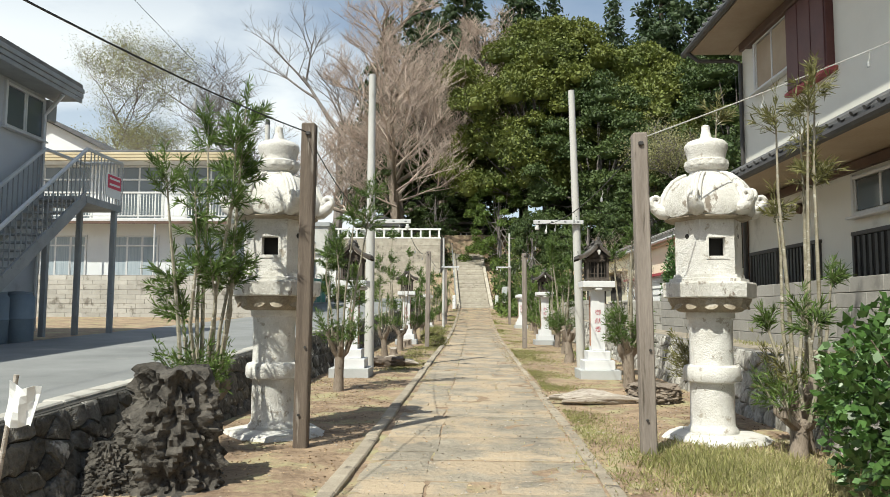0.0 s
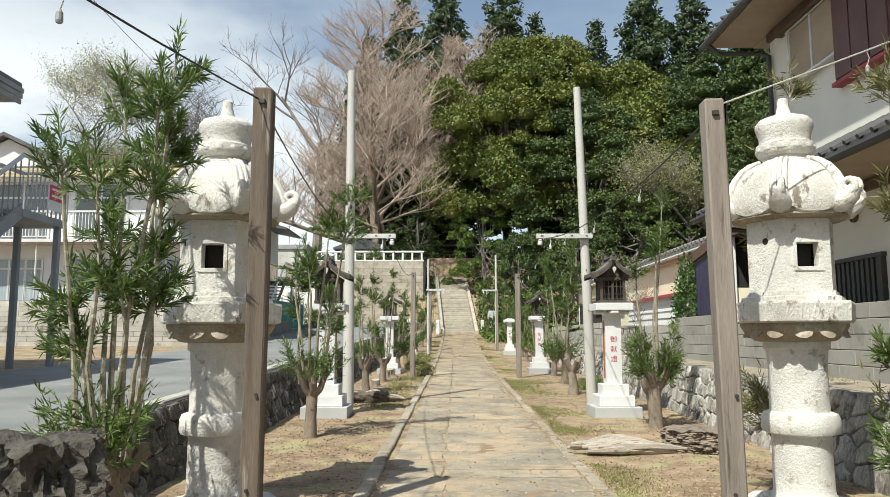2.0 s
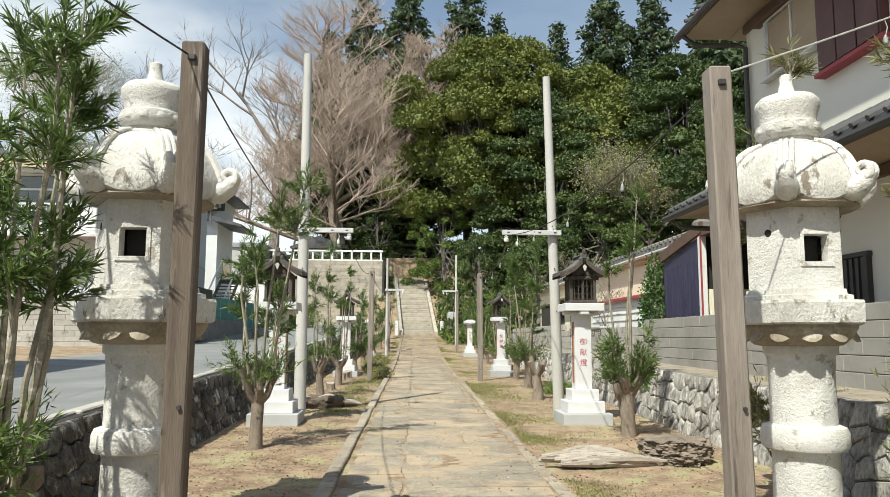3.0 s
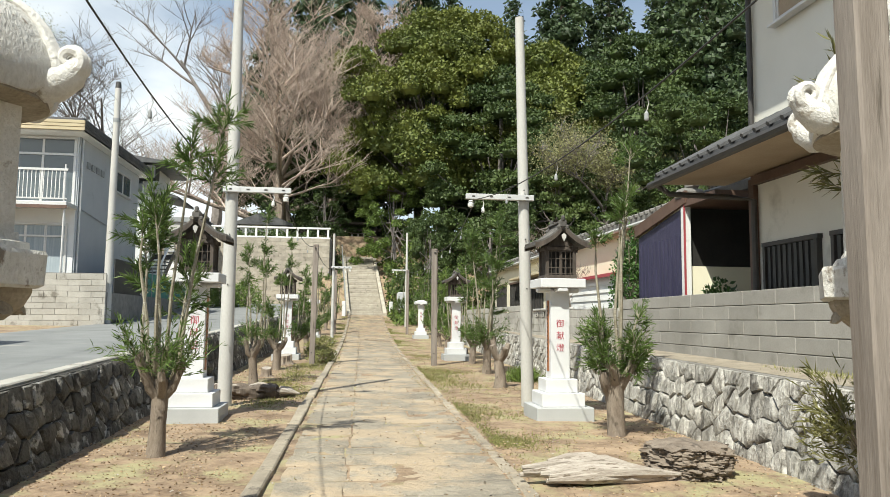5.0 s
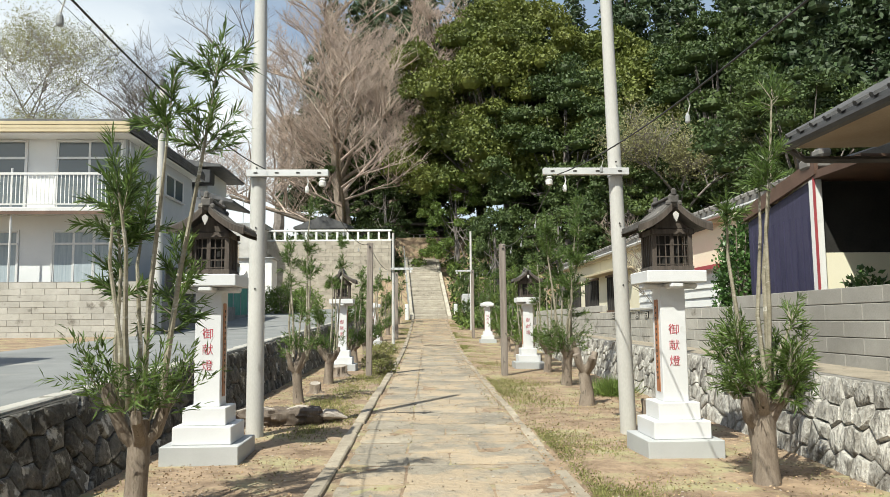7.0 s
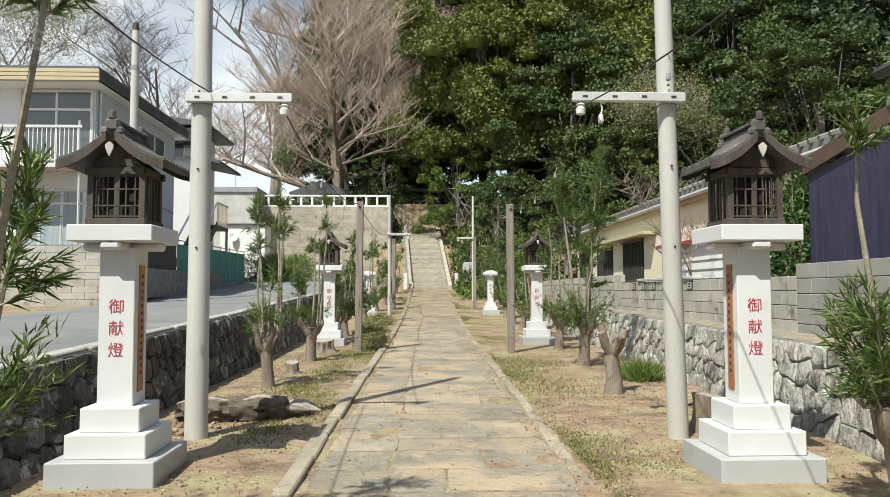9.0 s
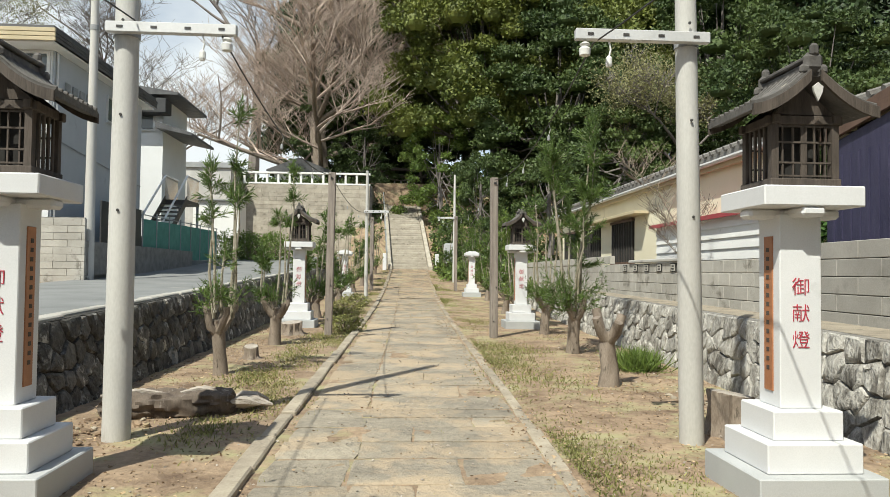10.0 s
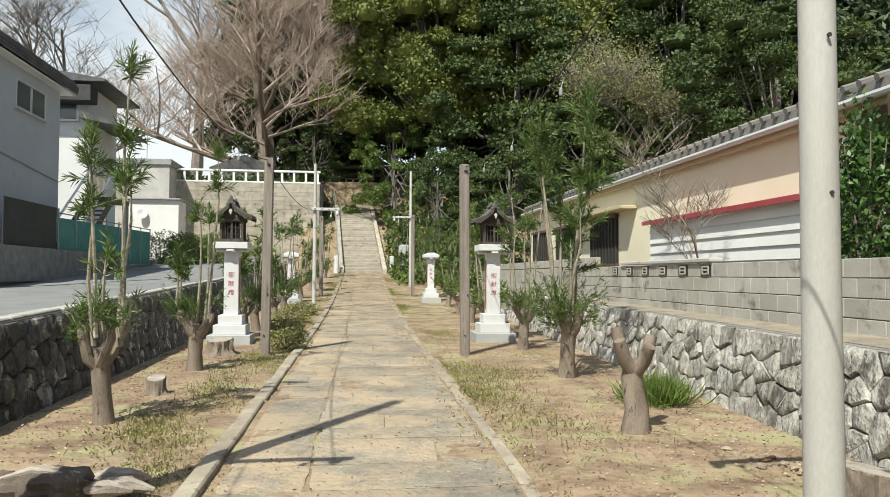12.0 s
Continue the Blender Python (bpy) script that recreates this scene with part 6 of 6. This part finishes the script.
def sawn_stump(x, y, r, h, seed, label):
    """A sawn stump: fluted bark, root flares and a pale cut top with a split."""
    t = thing("tree_stump", (x, y, gz(y)), seed * 37, label, "stump")
    n, prof = 40, [(1.5, -0.06), (1.32, 0.03), (1.12, 0.14), (1.0, 0.34), (0.97, 0.7), (0.98, 0.97), (0.94, 1.0)]
    mb = MB()
    for f, z in prof:
        for k in range(n):
            a = 6.28318 * k / n
            flare = max(0.0, f - 1.0) * (1 + 0.9 * math.sin(5 * a + seed))
            q = r * (min(f, 1.0) + flare) * (1 + 0.07 * math.sin(9 * a + seed + 2 * z) + 0.05 * math.sin(17 * a - seed) + 0.16 * noise.noise(Vector((math.cos(a) * 2.5, math.sin(a) * 2.5, z * 2 + seed))))
            mb.v.append((q * math.cos(a), q * math.sin(a), h * z + (0.03 * math.cos(a + seed) if z > 0.9 else 0)))
    for i in range(len(prof) - 1):
        mb.f += [(i * n + k, i * n + (k + 1) % n, (i + 1) * n + (k + 1) % n, (i + 1) * n + k) for k in range(n)]
    part("trunk", mb, BARK, t, "brown fluted bark", smooth=True)
    top = MB().lathe([(r * 0.93, h * 0.985), (r * 0.92, h * 1.005), (r * 0.45, h * 1.0), (r * 0.05, h * 0.99)], 32, wob=0.06)
    top.v = [(a, b, c + 0.03 * math.cos(math.atan2(b, a) + seed) * math.hypot(a, b) / r) for a, b, c in top.v]
    part("cut_face", top, DRIFT, t, "pale sawn end grain")
    return t


sawn_stump(3.18, 17.3, 0.19, 0.36, 9.0, "cut tree stump beside a concrete pole")
sawn_stump(-2.05, 22.5, 0.11, 0.2, 13.0, "small sawn tree stump on the earth")
sawn_stump(-2.0, 26.6, 0.22, 0.26, 15.0, "cut stump by a lantern")
sawn_stump(3.5, 29.6, 0.22, 0.32, 16.0, "cut stump by a lantern")


def charred_log(x, y, rz, length, r, seed, label):
    """A split, charred log lying on the ground, with a hollow side."""
    t = thing("charred_log", (x, y, gz(y) + r * 0.62), rz, label, "log")
    n, m = 30, 36
    mb = MB()
    for i in range(m + 1):
        f = i / m
        for k in range(n):
            a = 6.28318 * k / n
            p = Vector((math.cos(a) * 1.8, math.sin(a) * 1.8, f * 5 + seed))
            q = r * (0.75 + 0.35 * math.sin(math.pi * f) ** 0.5) * (1 + 0.28 * noise.noise(p) + 0.16 * noise.noise(p * 2.9) + 0.22 * noise.noise(Vector((p.x * 5, p.y * 5, p.z * 1.5))) + 0.10 * noise.noise(p * 9))
            if i in (0, m):
                q *= 0.55
            end = 0.09 * noise.noise(Vector((math.cos(a) * 3, math.sin(a) * 3, seed))) * (1 if f > 0.9 else -1 if f < 0.1 else 0)
            mb.v.append((length * (f - 0.5) + end, q * math.cos(a), 0.72 * q * math.sin(a)))
    for i in range(m):
        mb.f += [(i * n + k, i * n + (k + 1) % n, (i + 1) * n + (k + 1) % n, (i + 1) * n + k) for k in range(n)]
    mb.f += [tuple(range(n))[::-1], tuple(m * n + k for k in range(n))]
    part("log", mb, WOOD_BROWN, t, smooth=True)
    rng = random.Random(seed)
    for k in range(5):
        u = rng.uniform(-0.4, 0.4) * length
        part("splinter", MB().tube([(u - 0.2, rng.uniform(-0.5, 0.3) * r, r * 0.55), (u, rng.uniform(-0.4, 0.3) * r, r * 0.74), (u + 0.22, rng.uniform(-0.5, 0.3) * r, r * 0.6)], [0.012, 0.03, 0.01], 6), DRIFT, t, smooth=True)
    return t


charred_log(-1.98, 18.15, 14, 1.2, 0.18, 4, "dark charred hollow log lying on the earth")


def rubble(x, y, n, sx, sy, seed, label):
    """Broken stones and clods heaped loosely."""
    rng = random.Random(seed)
    t = thing("rubble", (x, y, gz(y)), 0, label, "rubble")
    for k in range(n):
        q = rng.uniform(0.012, 0.042)
        mb = MB().lathe([(q * 0.5, -q * 0.4), (q, -q * 0.1), (q * 0.85, q * 0.4), (q * 0.35, q * 0.65)], 7, ph=rng.random(), wob=0.6)
        part("stone", mb, EARTH if k % 3 else KERB, t, loc=pose(rng.gauss(0, sx), rng.gauss(0, sy), q * 0.25, rng.uniform(-30, 30), rng.uniform(-30, 30), rng.uniform(0, 360)))
    return t


rubble(-2.55, 17.6, 70, 0.22, 0.4, 3, "loose broken stones and clods by a pole")
rubble(3.55, 18.6, 50, 0.14, 0.5, 5, "fallen stones at the foot of the pale wall")


def drift_pile(x, y, rz, n, length, seed, label):
    rng = random.Random(seed)
    t = thing("driftwood", (x, y, gz(y) + 0.01), rz, label, "driftwood")
    for k in range(n):
        yy, z = rng.uniform(-0.32, 0.32), 0.03 + 0.07 * rng.random()
        ln = length * rng.uniform(0.45, 1.0)
        o = rng.uniform(-0.2, 0.2)
        mb = MB().tube([(o - ln / 2, yy, z), (o - ln / 6, yy + rng.uniform(-0.05, 0.05), z + 0.02), (o + ln / 6, yy + rng.uniform(-0.05, 0.05), z + 0.02), (o + ln / 2, yy + rng.uniform(-0.08, 0.08), z - 0.02)], [0.02, 0.06 * rng.uniform(0.6, 1.2), 0.055, 0.015], 7)
        part("splinter", mb, DRIFT, t, smooth=True)
    return t


drift_pile(2.1, 11.75, 4, 14, 1.25, 1, "bleached broken driftwood pieces on the earth")
drift_pile(-1.42, 18.3, 20, 8, 0.6, 2, "bleached split wood beside a charred log")

flag = thing("white_flag", (-2.98, 4.85, gz(4.85)), 0, "white plastic sheet tied on a thin bamboo stick", "flag")
part("stick", MB().tube([(-0.06, 0, 0), (0.06, 0.02, 1.03)], 0.016, 8), DRIFT, flag, smooth=True)
mb = MB()
for i in range(7):
    for j in range(6):
        mb.v.append((0.04 + i * 0.033 - j * 0.006, 0.03 * math.sin(i * 1.3 + j * 0.5) - 0.02, 1.0 - j * 0.05 - 0.012 * i - 0.03 * math.sin(i * 0.8)))
mb.f += [(i * 6 + j, i * 6 + j + 1, (i + 1) * 6 + j + 1, (i + 1) * 6 + j) for i in range(6) for j in range(5)]
cloth = part("sheet", mb, WHITE_PAINT, flag, "white plastic sheet")
sol = cloth.modifiers.new("thick", "SOLIDIFY")
sol.thickness = 0.004


# ---- cords with lamp sockets ----
def cord(points, sag, material, label, sockets=0, r=0.007):
    t = thing("lamp_cord", (0, 0, 0), 0, label, "cable")
    mb, drops = MB(), []
    for a, b in zip(points, points[1:]):
        a, b = Vector(a), Vector(b)
        pts = []
        for k in range(13):
            f = k / 12
            pts.append(a.lerp(b, f) - Vector((0, 0, sag * 4 * f * (1 - f))))
        mb.tube(pts, r, 5)
        drops += [pts[round(12 * (k + 1) / (sockets + 1))] for k in range(sockets)]
    c = part("cord", mb, material, t)
    for p in drops:
        s = part("lamp_socket", MB().lathe([(0.014, -0.19), (0.018, -0.18), (0.016, -0.14), (0.008, -0.125), (0.006, -0.12)], 10), STEEL_GREY, t, "small hanging lamp socket", loc=p)
        part("wire", MB().tube([(0, 0, 0), (0.02, 0, -0.06), (0, 0, -0.13)], 0.004, 5), PALE_WIRE, s)
    return t


cord([(-3.3, -9.0, 3.6), (-2.32, 3.0, 3.05), (-1.68, 7.82, 3.42)], 0.05, WIRE, "black lamp cord from post to post", 1)
cord([(-1.68, 7.86, 3.42), (-2.0, 17.0, 3.62)], 0.25, WIRE, "black lamp cord from post to pole", 2)
cord([(-1.3, 17.05, 3.52), (-1.22, 26.35, 3.6)], 0.3, WIRE, "black lamp cord from pole to post", 2)
cord([(-1.22, 26.4, 3.6), (-0.93, 38.0, 3.8), (-0.95, 44.5, 4.0)], 0.3, WIRE, "black lamp cord along the approach", 2)
cord([(1.90, 7.65, 3.32), (5.97, 8.7, 5.1)], 0.03, PALE_WIRE, "pale cord from a post to the house", 2)
cord([(1.92, 7.75, 3.32), (1.8, 16.85, 3.5)], 0.25, WIRE, "black lamp cord from post to pole", 3)
cord([(1.8, 16.85, 3.5), (2.2, 26.05, 3.52)], 0.3, WIRE, "black lamp cord from pole to post", 3)
cord([(2.2, 26.1, 3.52), (2.85, 44.5, 4.1), (2.4, 50.0, 4.5)], 0.3, WIRE, "black lamp cord along the approach", 3)
cord([(-9.0, 33.6, 9.6), (-8.0, -20.0, 11.5)], 0.5, WIRE, "thin overhead wire above the lane", 0, 0.008)

# small wayside things at the stair's foot
urn = thing("stone_monument", (3.4, 57.2, gz(57.2)), 0, "small grey stone monument beside the stair", "monument")
part("base", MB().box((0, 0, 0.2), (1.1, 0.9, 0.5), None, 0.04), GRANITE_GREY, urn)
part("slab", MB().box((0, 0, 1.1), (0.6, 0.3, 1.4), None, 0.05), GRANITE_GREY, urn)
for x, y in ((-0.6, 58.4), (2.75, 58.4)):
    ps = thing("stone_post", (x, y, gz(y)), 0, "short pale stone post at the stair's foot", "post", "posts at the stair's foot")
    part("shaft", MB().box((0, 0, 0.5), (0.24, 0.24, 1.1), None, 0.02), GRANITE, ps)
gate = thing("wooden_gate", (0.45, 73.6, 7.0), 0, "dark wooden gate with white paper streamers above the stair", "gate")
for x in (-1.7, 1.7):
    part("post", MB().tube([(x, 0, -0.3), (x * 0.96, 0, 3.2)], [0.17, 0.14], 12), WOOD_DARK, gate, smooth=True)
part("tie_beam", MB().box((0, 0, 2.7), (4.2, 0.16, 0.24), None, 0.02), WOOD_DARK, gate)
part("lintel", MB().box((0, 0, 3.3), (5.2, 0.28, 0.26), None, 0.03), WOOD_DARK, gate)
part("straw_rope", MB().tube([(-1.6, -0.2, 2.6), (-0.8, -0.2, 2.4), (0, -0.2, 2.32), (0.8, -0.2, 2.4), (1.6, -0.2, 2.6)], 0.06, 8), DRIFT, gate, smooth=True)
for k in range(5):
    part("streamer", MB().box((-1.1 + k * 0.55, -0.2, 2.1), (0.12, 0.02, 0.36)), WHITE_PAINT, gate)
hall = thing("shrine_hall", (0.6, 84.0, 7.3), 0, "dark wooden hall among the trees", "hall")
part("wall", MB().box((0, 2, 1.8), (7.0, 4.0, 4.0)), WOOD_DARK, hall)
part("roof", MB().prism([(-4.8, 3.6), (4.8, 3.6), (4.8, 3.85), (0, 6.4), (-4.8, 3.85)], "y", -1.5, 5.5), TILE, hall)


# ---- grass, weeds and litter ----
def blades(name, n, seed, place, length, width, material, label, category="grass", wild=0.95):
    rng = np.random.default_rng(seed)
    xy = place(rng, n)
    z = np.array([land(float(a), float(b)) for a, b in xy]) - 0.015
    p = np.column_stack([xy, z])
    al = rng.normal(size=p.shape) * wild + np.array([0, 0, 1.0])
    ob = new(name, quads_mesh(name, leaf_quads(rng, p, al, length, width, 0.12), material))
    return tagged(ob, label, category, kind="stuff")


def patch_xy(cx, cy, rx_, ry_):
    return lambda rng, n: np.column_stack([cx + rng.normal(size=n) * rx_, cy + rng.normal(size=n) * ry_])


def strip_xy(off, wid, y0, y1, clump=1.3):
    def f(rng, n):
        y = rng.uniform(y0, y1, n * 3)
        x = axis_x(y) + off + np.abs(rng.normal(size=n * 3)) * wid
        k = (np.sin(y * clump + x) + 0.7 * np.sin(y * clump * 2.7 + 2 * x) + rng.uniform(-1, 1, n * 3)) > 0.5
        return np.column_stack([x, y])[k][:n]
    return f


blades("tall_grass", 9000, 1, patch_xy(2.5, 7.0, 0.42, 0.55), 0.11, 0.010, GRASS, "pale tufts of grass round the lantern's foot", wild=0.9)
blades("tall_grass", 8000, 2, patch_xy(2.9, 6.7, 0.5, 0.6), 0.10, 0.010, GRASS_DRY, "dry yellow grass by the bush", wild=0.9)
blades("tall_grass", 6000, 24, patch_xy(2.0, 7.4, 0.45, 0.9), 0.05, 0.009, GRASS_DRY, "thin dry weeds beside the path", wild=0.9)
blades("short_grass", 9000, 3, strip_xy(1.22, 0.30, 5, 14), 0.05, 0.007, GRASS, "sparse short weeds beside the path")
blades("short_grass", 30000, 4, strip_xy(1.22, 0.45, 14, 58, 0.8), 0.04, 0.010, GRASS, "sparse green weeds beside the path")
blades("short_grass", 16000, 5, strip_xy(-1.85, 0.35, 17, 58, 0.8), 0.04, 0.011, GRASS_DRY, "sparse yellowing weeds beside the path")
blades("short_grass", 12000, 8, strip_xy(-1.65, 0.25, 18, 58, 0.8), 0.045, 0.012, GRASS, "sparse green weeds beside the path")
blades("short_grass", 34000, 21, lambda r, n: (lambda x, y: np.column_stack([x, y])[(np.sin(1.7 * x + y) + np.sin(2.3 * y - x) + r.uniform(-1.2, 1.2, n)) > 0.9])(r.uniform(1.4, 3.9, n), r.uniform(12, 50, n)), 0.035, 0.010, GRASS, "thin patches of low weeds on the earth")
blades("short_grass", 22000, 22, lambda r, n: (lambda x, y: np.column_stack([x, y])[(np.sin(1.9 * x + y) + np.sin(2.1 * y - x) + r.uniform(-1.2, 1.2, n)) > 0.9])(r.uniform(-2.9, -1.2, n), r.uniform(12, 50, n)), 0.035, 0.010, GRASS_DRY, "thin patches of dry weeds on the earth")
blades("joint_weeds", 5000, 23, lambda r, n: np.column_stack([axis_x(10) + r.choice([-0.43, 0.28, 1.03, -1.03, 0.1], n) + r.normal(size=n) * 0.03 + 0.0165 * 8, np.round(r.uniform(4, 32, n) / 0.37) * 0.37 + r.normal(size=n) * 0.05]), 0.035, 0.008, GRASS, "tiny weeds in the joints of the paving")
blades("weed_tuft", 1600, 6, patch_xy(3.68, 21.4, 0.13, 0.16), 0.34, 0.014, LEAF_BRIGHT, "green fern-like weed tuft by the wall")
blades("weed_tuft", 700, 7, patch_xy(4.75, 12.2, 0.08, 0.5), 0.12, 0.01, GRASS, "small weeds on the wall's ledge")


for k, (x, y, sx, sy, n) in enumerate(((-1.5, 17.4, 0.16, 0.35, 900), (-1.62, 20.6, 0.2, 0.5, 1100), (-1.45, 23.2, 0.2, 0.7, 1200), (-1.3, 26.0, 0.2, 0.6, 1200), (2.0, 20.6, 0.35, 0.8, 1200), (2.3, 23.6, 0.3, 0.9, 1200))):
    blades("weed_patch", n, 60 + k, patch_xy(x, y, sx, sy), 0.07, 0.013, GRASS, "yellow-green weeds spreading on the earth", wild=1.1)


def litter(name, n, seed, x0, x1, y0, y1, size, material, label):
    rng = np.random.default_rng(seed)
    x, y = rng.uniform(x0, x1, n), rng.uniform(y0, y1, n)
    z = np.array([land(float(a), float(b)) for a, b in zip(x, y)]) + rng.uniform(0.006, 0.016, n)
    z += np.where(np.abs(x - axis_x(y)) < 1.2, 0.012, 0.0)
    p = np.column_stack([x, y, z])
    al = rng.normal(size=p.shape)
    al[:, 2] *= 0.1
    return tagged(new(name, quads_mesh(name, leaf_quads(rng, p, al, size, size * 0.5, 0.05), material)), label, "litter", kind="stuff")


litter("leaf_litter", 10000, 11, -3.0, -1.1, 4, 32, 0.03, LITTER, "brown fallen leaves on the earth")
litter("leaf_litter", 13000, 12, 1.2, 4.2, 4, 32, 0.03, LITTER, "brown fallen leaves on the earth")
litter("leaf_litter", 700, 13, -1.0, 1.6, 4, 32, 0.03, LITTER, "scattered dry leaves on the paving")
litter("chips", 4200, 14, -3.0, 4.2, 4, 32, 0.03, DRIFT, "pale wood chips and small stones")


# ---- pieces of walls and paving ----
def left_place(u, v):
    lo, hi = gz(u) - 0.05, left_top(u)
    return (-3.03 - 0.19 * v, u, lo + (hi - lo) * v)


stone_wall(WALL_LEFT, left_place, Vector((0.98, 0, 0.2)).normalized(), 3.0, 50.0, lambda u: left_top(u) - gz(u) + 0.05, 0.26, WALL_DARK, (5.0, 31.0), 5, 0.009, 0.045)


def right_place(u, v):
    lo, hi = gz(u) - 0.05, right_top(u)
    return (right_x(u) - 0.21 * (1 - v) - 0.01, u, lo + (hi - lo) * v)


stone_wall(WALL_RIGHT, right_place, Vector((-0.98, 0, 0.2)).normalized(), 4.2, 48.0, lambda u: right_top(u) - gz(u) + 0.05, 0.25, WALL_PALE, (8.0, 31.0), 6, 0.010, 0.04)

block_run(wall_b, (block_x(4), 4, 0.98), TURN_WALL, 15.2, 5, 0.8, 0.197, 0.13, BLOCK, (0, 15.2), 2)
block_run(wall_c, (block_x(19.2), 19.2, 1.02), TURN_WALL, 22.0, 4, 0.4, 0.197, 0.12, BLOCK_OLD, (0, 12.5), 3)
part("coping", MB().box((5.6, 0, 0.83), (3.6, 0.20, 0.06), None, 0.012), CONCRETE, wall_c, loc=pose(block_x(19.2), 19.2, 1.02, 0, 0, TURN_WALL))
part("upper_course", MB().box((15.5, 0, 0.90), (13.0, 0.12, 0.19), None, 0.008), BLOCK_OLD, wall_c, loc=pose(block_x(19.2), 19.2, 1.02, 0, 0, TURN_WALL))
for k in range(6):
    mb = MB()
    for i in (-1, 1):
        mb.box((i * 0.09, 0, 0), (0.03, 0.015, 0.12)).box((0, 0, i * 0.05), (0.18, 0.015, 0.025))
    mb.box((0, 0, 0), (0.16, 0.015, 0.025))
    # near-black backing paints the shade of the block's openings
    o = part("pierced_block", MB().box((0, 0.0, 0), (0.30, 0.016, 0.15)), VOID_SHADE, wall_c, "pierced ornamental block", loc=pose(block_x(19.2) - 0.062, 19.2, 1.02, 0, 0, TURN_WALL) @ Matrix.Translation((4.0 + k * 0.75, 0.0, 0.69)))
    part("tracery", mb, BLOCK_OLD, o, loc=(0, 0.012, 0))

block_run(wall_apt, (-25.0, 33.13, 1.15), 0, 16.1, 9, 0.8, 0.21, 0.12, BLOCK_OLD, (2.0, 16.1), 4)
block_run(terrace, (-12.0, -0.02, 1.3), 0, 10.1, 22, 1.1, 0.303, 0.14, STEP, (0, 10.1), 5)


# paving of the approach
def slab_mesh(w, d, seed):
    """A worn slab: chipped outline, slightly hollow top."""
    rng = random.Random(seed)
    out = []
    for a, b in (((-1, -1), (1, -1)), ((1, -1), (1, 1)), ((1, 1), (-1, 1)), ((-1, 1), (-1, -1))):
        for k in range(4):
            f = k / 4
            x, y = a[0] + (b[0] - a[0]) * f, a[1] + (b[1] - a[1]) * f
            j = 0.015 if k else 0.03
            out.append((x * (w / 2 - 0.002) + rng.uniform(-j, 0) * (1 if x > 0 else -1), y * (d / 2 - 0.002) + rng.uniform(-j, 0) * (1 if y > 0 else -1)))
    n = len(out)
    mb = MB()
    mb.v += [(x, y, -0.06) for x, y in out]
    mb.v += [(x, y, 0.007) for x, y in out]
    mb.v += [(x * 0.965, y * 0.95, 0.010 + rng.uniform(-0.003, 0.003)) for x, y in out]
    for r in range(2):
        mb.f += [(r * n + k, r * n + (k + 1) % n, (r + 1) * n + (k + 1) % n, (r + 1) * n + k) for k in range(n)]
    mb.f.append(tuple(2 * n + k for k in range(n)))
    return mb.mesh("slab", SLAB, True)


paving = thing("pavement", (0, 0, 0), 0, "worn stone-slab approach with earthy joints", "pavement", kind="structure")
bed = MB()
bys = [-20.0, -10.0, 0.0] + [float(q) for q in np.arange(3, 34, 0.11)] + [float(q) for q in np.arange(34, 59.1, 0.4)]
NB = 22
for y in bys:
    for k in range(NB):
        x = axis_x(y) - 1.15 + 2.3 * k / (NB - 1)
        q = Vector((x * 2.1, y * 2.1, 0))
        rim = max(0.0, abs(x - axis_x(y)) - 0.8)
        bed.v.append((x, y, gz(y) + 0.002 + 0.013 * noise.noise(q) + 0.008 * noise.noise(q * 3.7) + 0.012 * rim))
bed.f += [(i * NB + k, i * NB + k + 1, (i + 1) * NB + k + 1, (i + 1) * NB + k) for i in range(len(bys) - 1) for k in range(NB - 1)]
part("bed", bed, EARTH, paving, "earth that fills the joints", smooth=True)
rng = random.Random(12)
pool = {}
y, row, count, far = -14.0, 0, 0, MB()
while y < 58.6:
    d = rng.choice((0.42, 0.55, 0.68, 0.85))
    cuts = [-1.03, -0.43 + rng.uniform(-0.03, 0.03)] + ([0.28 + rng.choice((-0.25, -0.1, 0.1, 0.3))] if rng.random() < 0.55 else []) + [1.03]
    for a, b in zip(cuts, cuts[1:]):
        w = round((b - a) * 20) / 20
        key = (w, d, rng.randrange(2))
        if key not in pool:
            pool[key] = slab_mesh(w, d, len(pool))
        yy = y + d / 2
        m = pose(axis_x(yy) + (a + b) / 2, yy, gz(yy) + rng.uniform(-0.003, 0.003), rng.uniform(-0.25, 0.25) + math.degrees(math.atan(0.009)), rng.uniform(-0.2, 0.2), rng.uniform(-0.9, 0.9) - 0.94)
        if 3.5 < yy and count < 298:
            part("slab", pool[key], SLAB, paving, loc=m)
            count += 1
        else:
            me = pool[key]
            far.add([q.co for q in me.vertices], [tuple(f.vertices) for f in me.polygons], m)
    y += d
part("far_slabs", far, SLAB, paving, kind="stuff")
kerbs = {s: thing("kerb", (0, 0, 0), 0, "low stone kerb along the paved approach", "kerb", kind="structure") for s in (-1, 1)}
for s, w, up in ((-1, 0.15, 0.038), (1, 0.12, 0.008)):
    y = -14.0
    while y < 58.5:
        ln = rng.uniform(0.9, 1.5)
        yy = y + ln / 2
        m = pose(axis_x(yy) + s * (1.045 + w / 2 + (0.05 if s < 0 else 0.0)) + rng.uniform(-0.012, 0.012), yy, gz(yy) + up - 0.06 + rng.uniform(-0.012, 0.012), 0.5 + rng.uniform(-0.4, 0.4), rng.uniform(-2, 2), -0.94 + rng.uniform(-0.7, 0.7))
        part("kerbstone", MB().box((0, 0, 0), (w + rng.uniform(-0.015, 0.015), ln - 0.02, 0.14), None, 0.014), KERB, kerbs[s], loc=m)
        y += ln
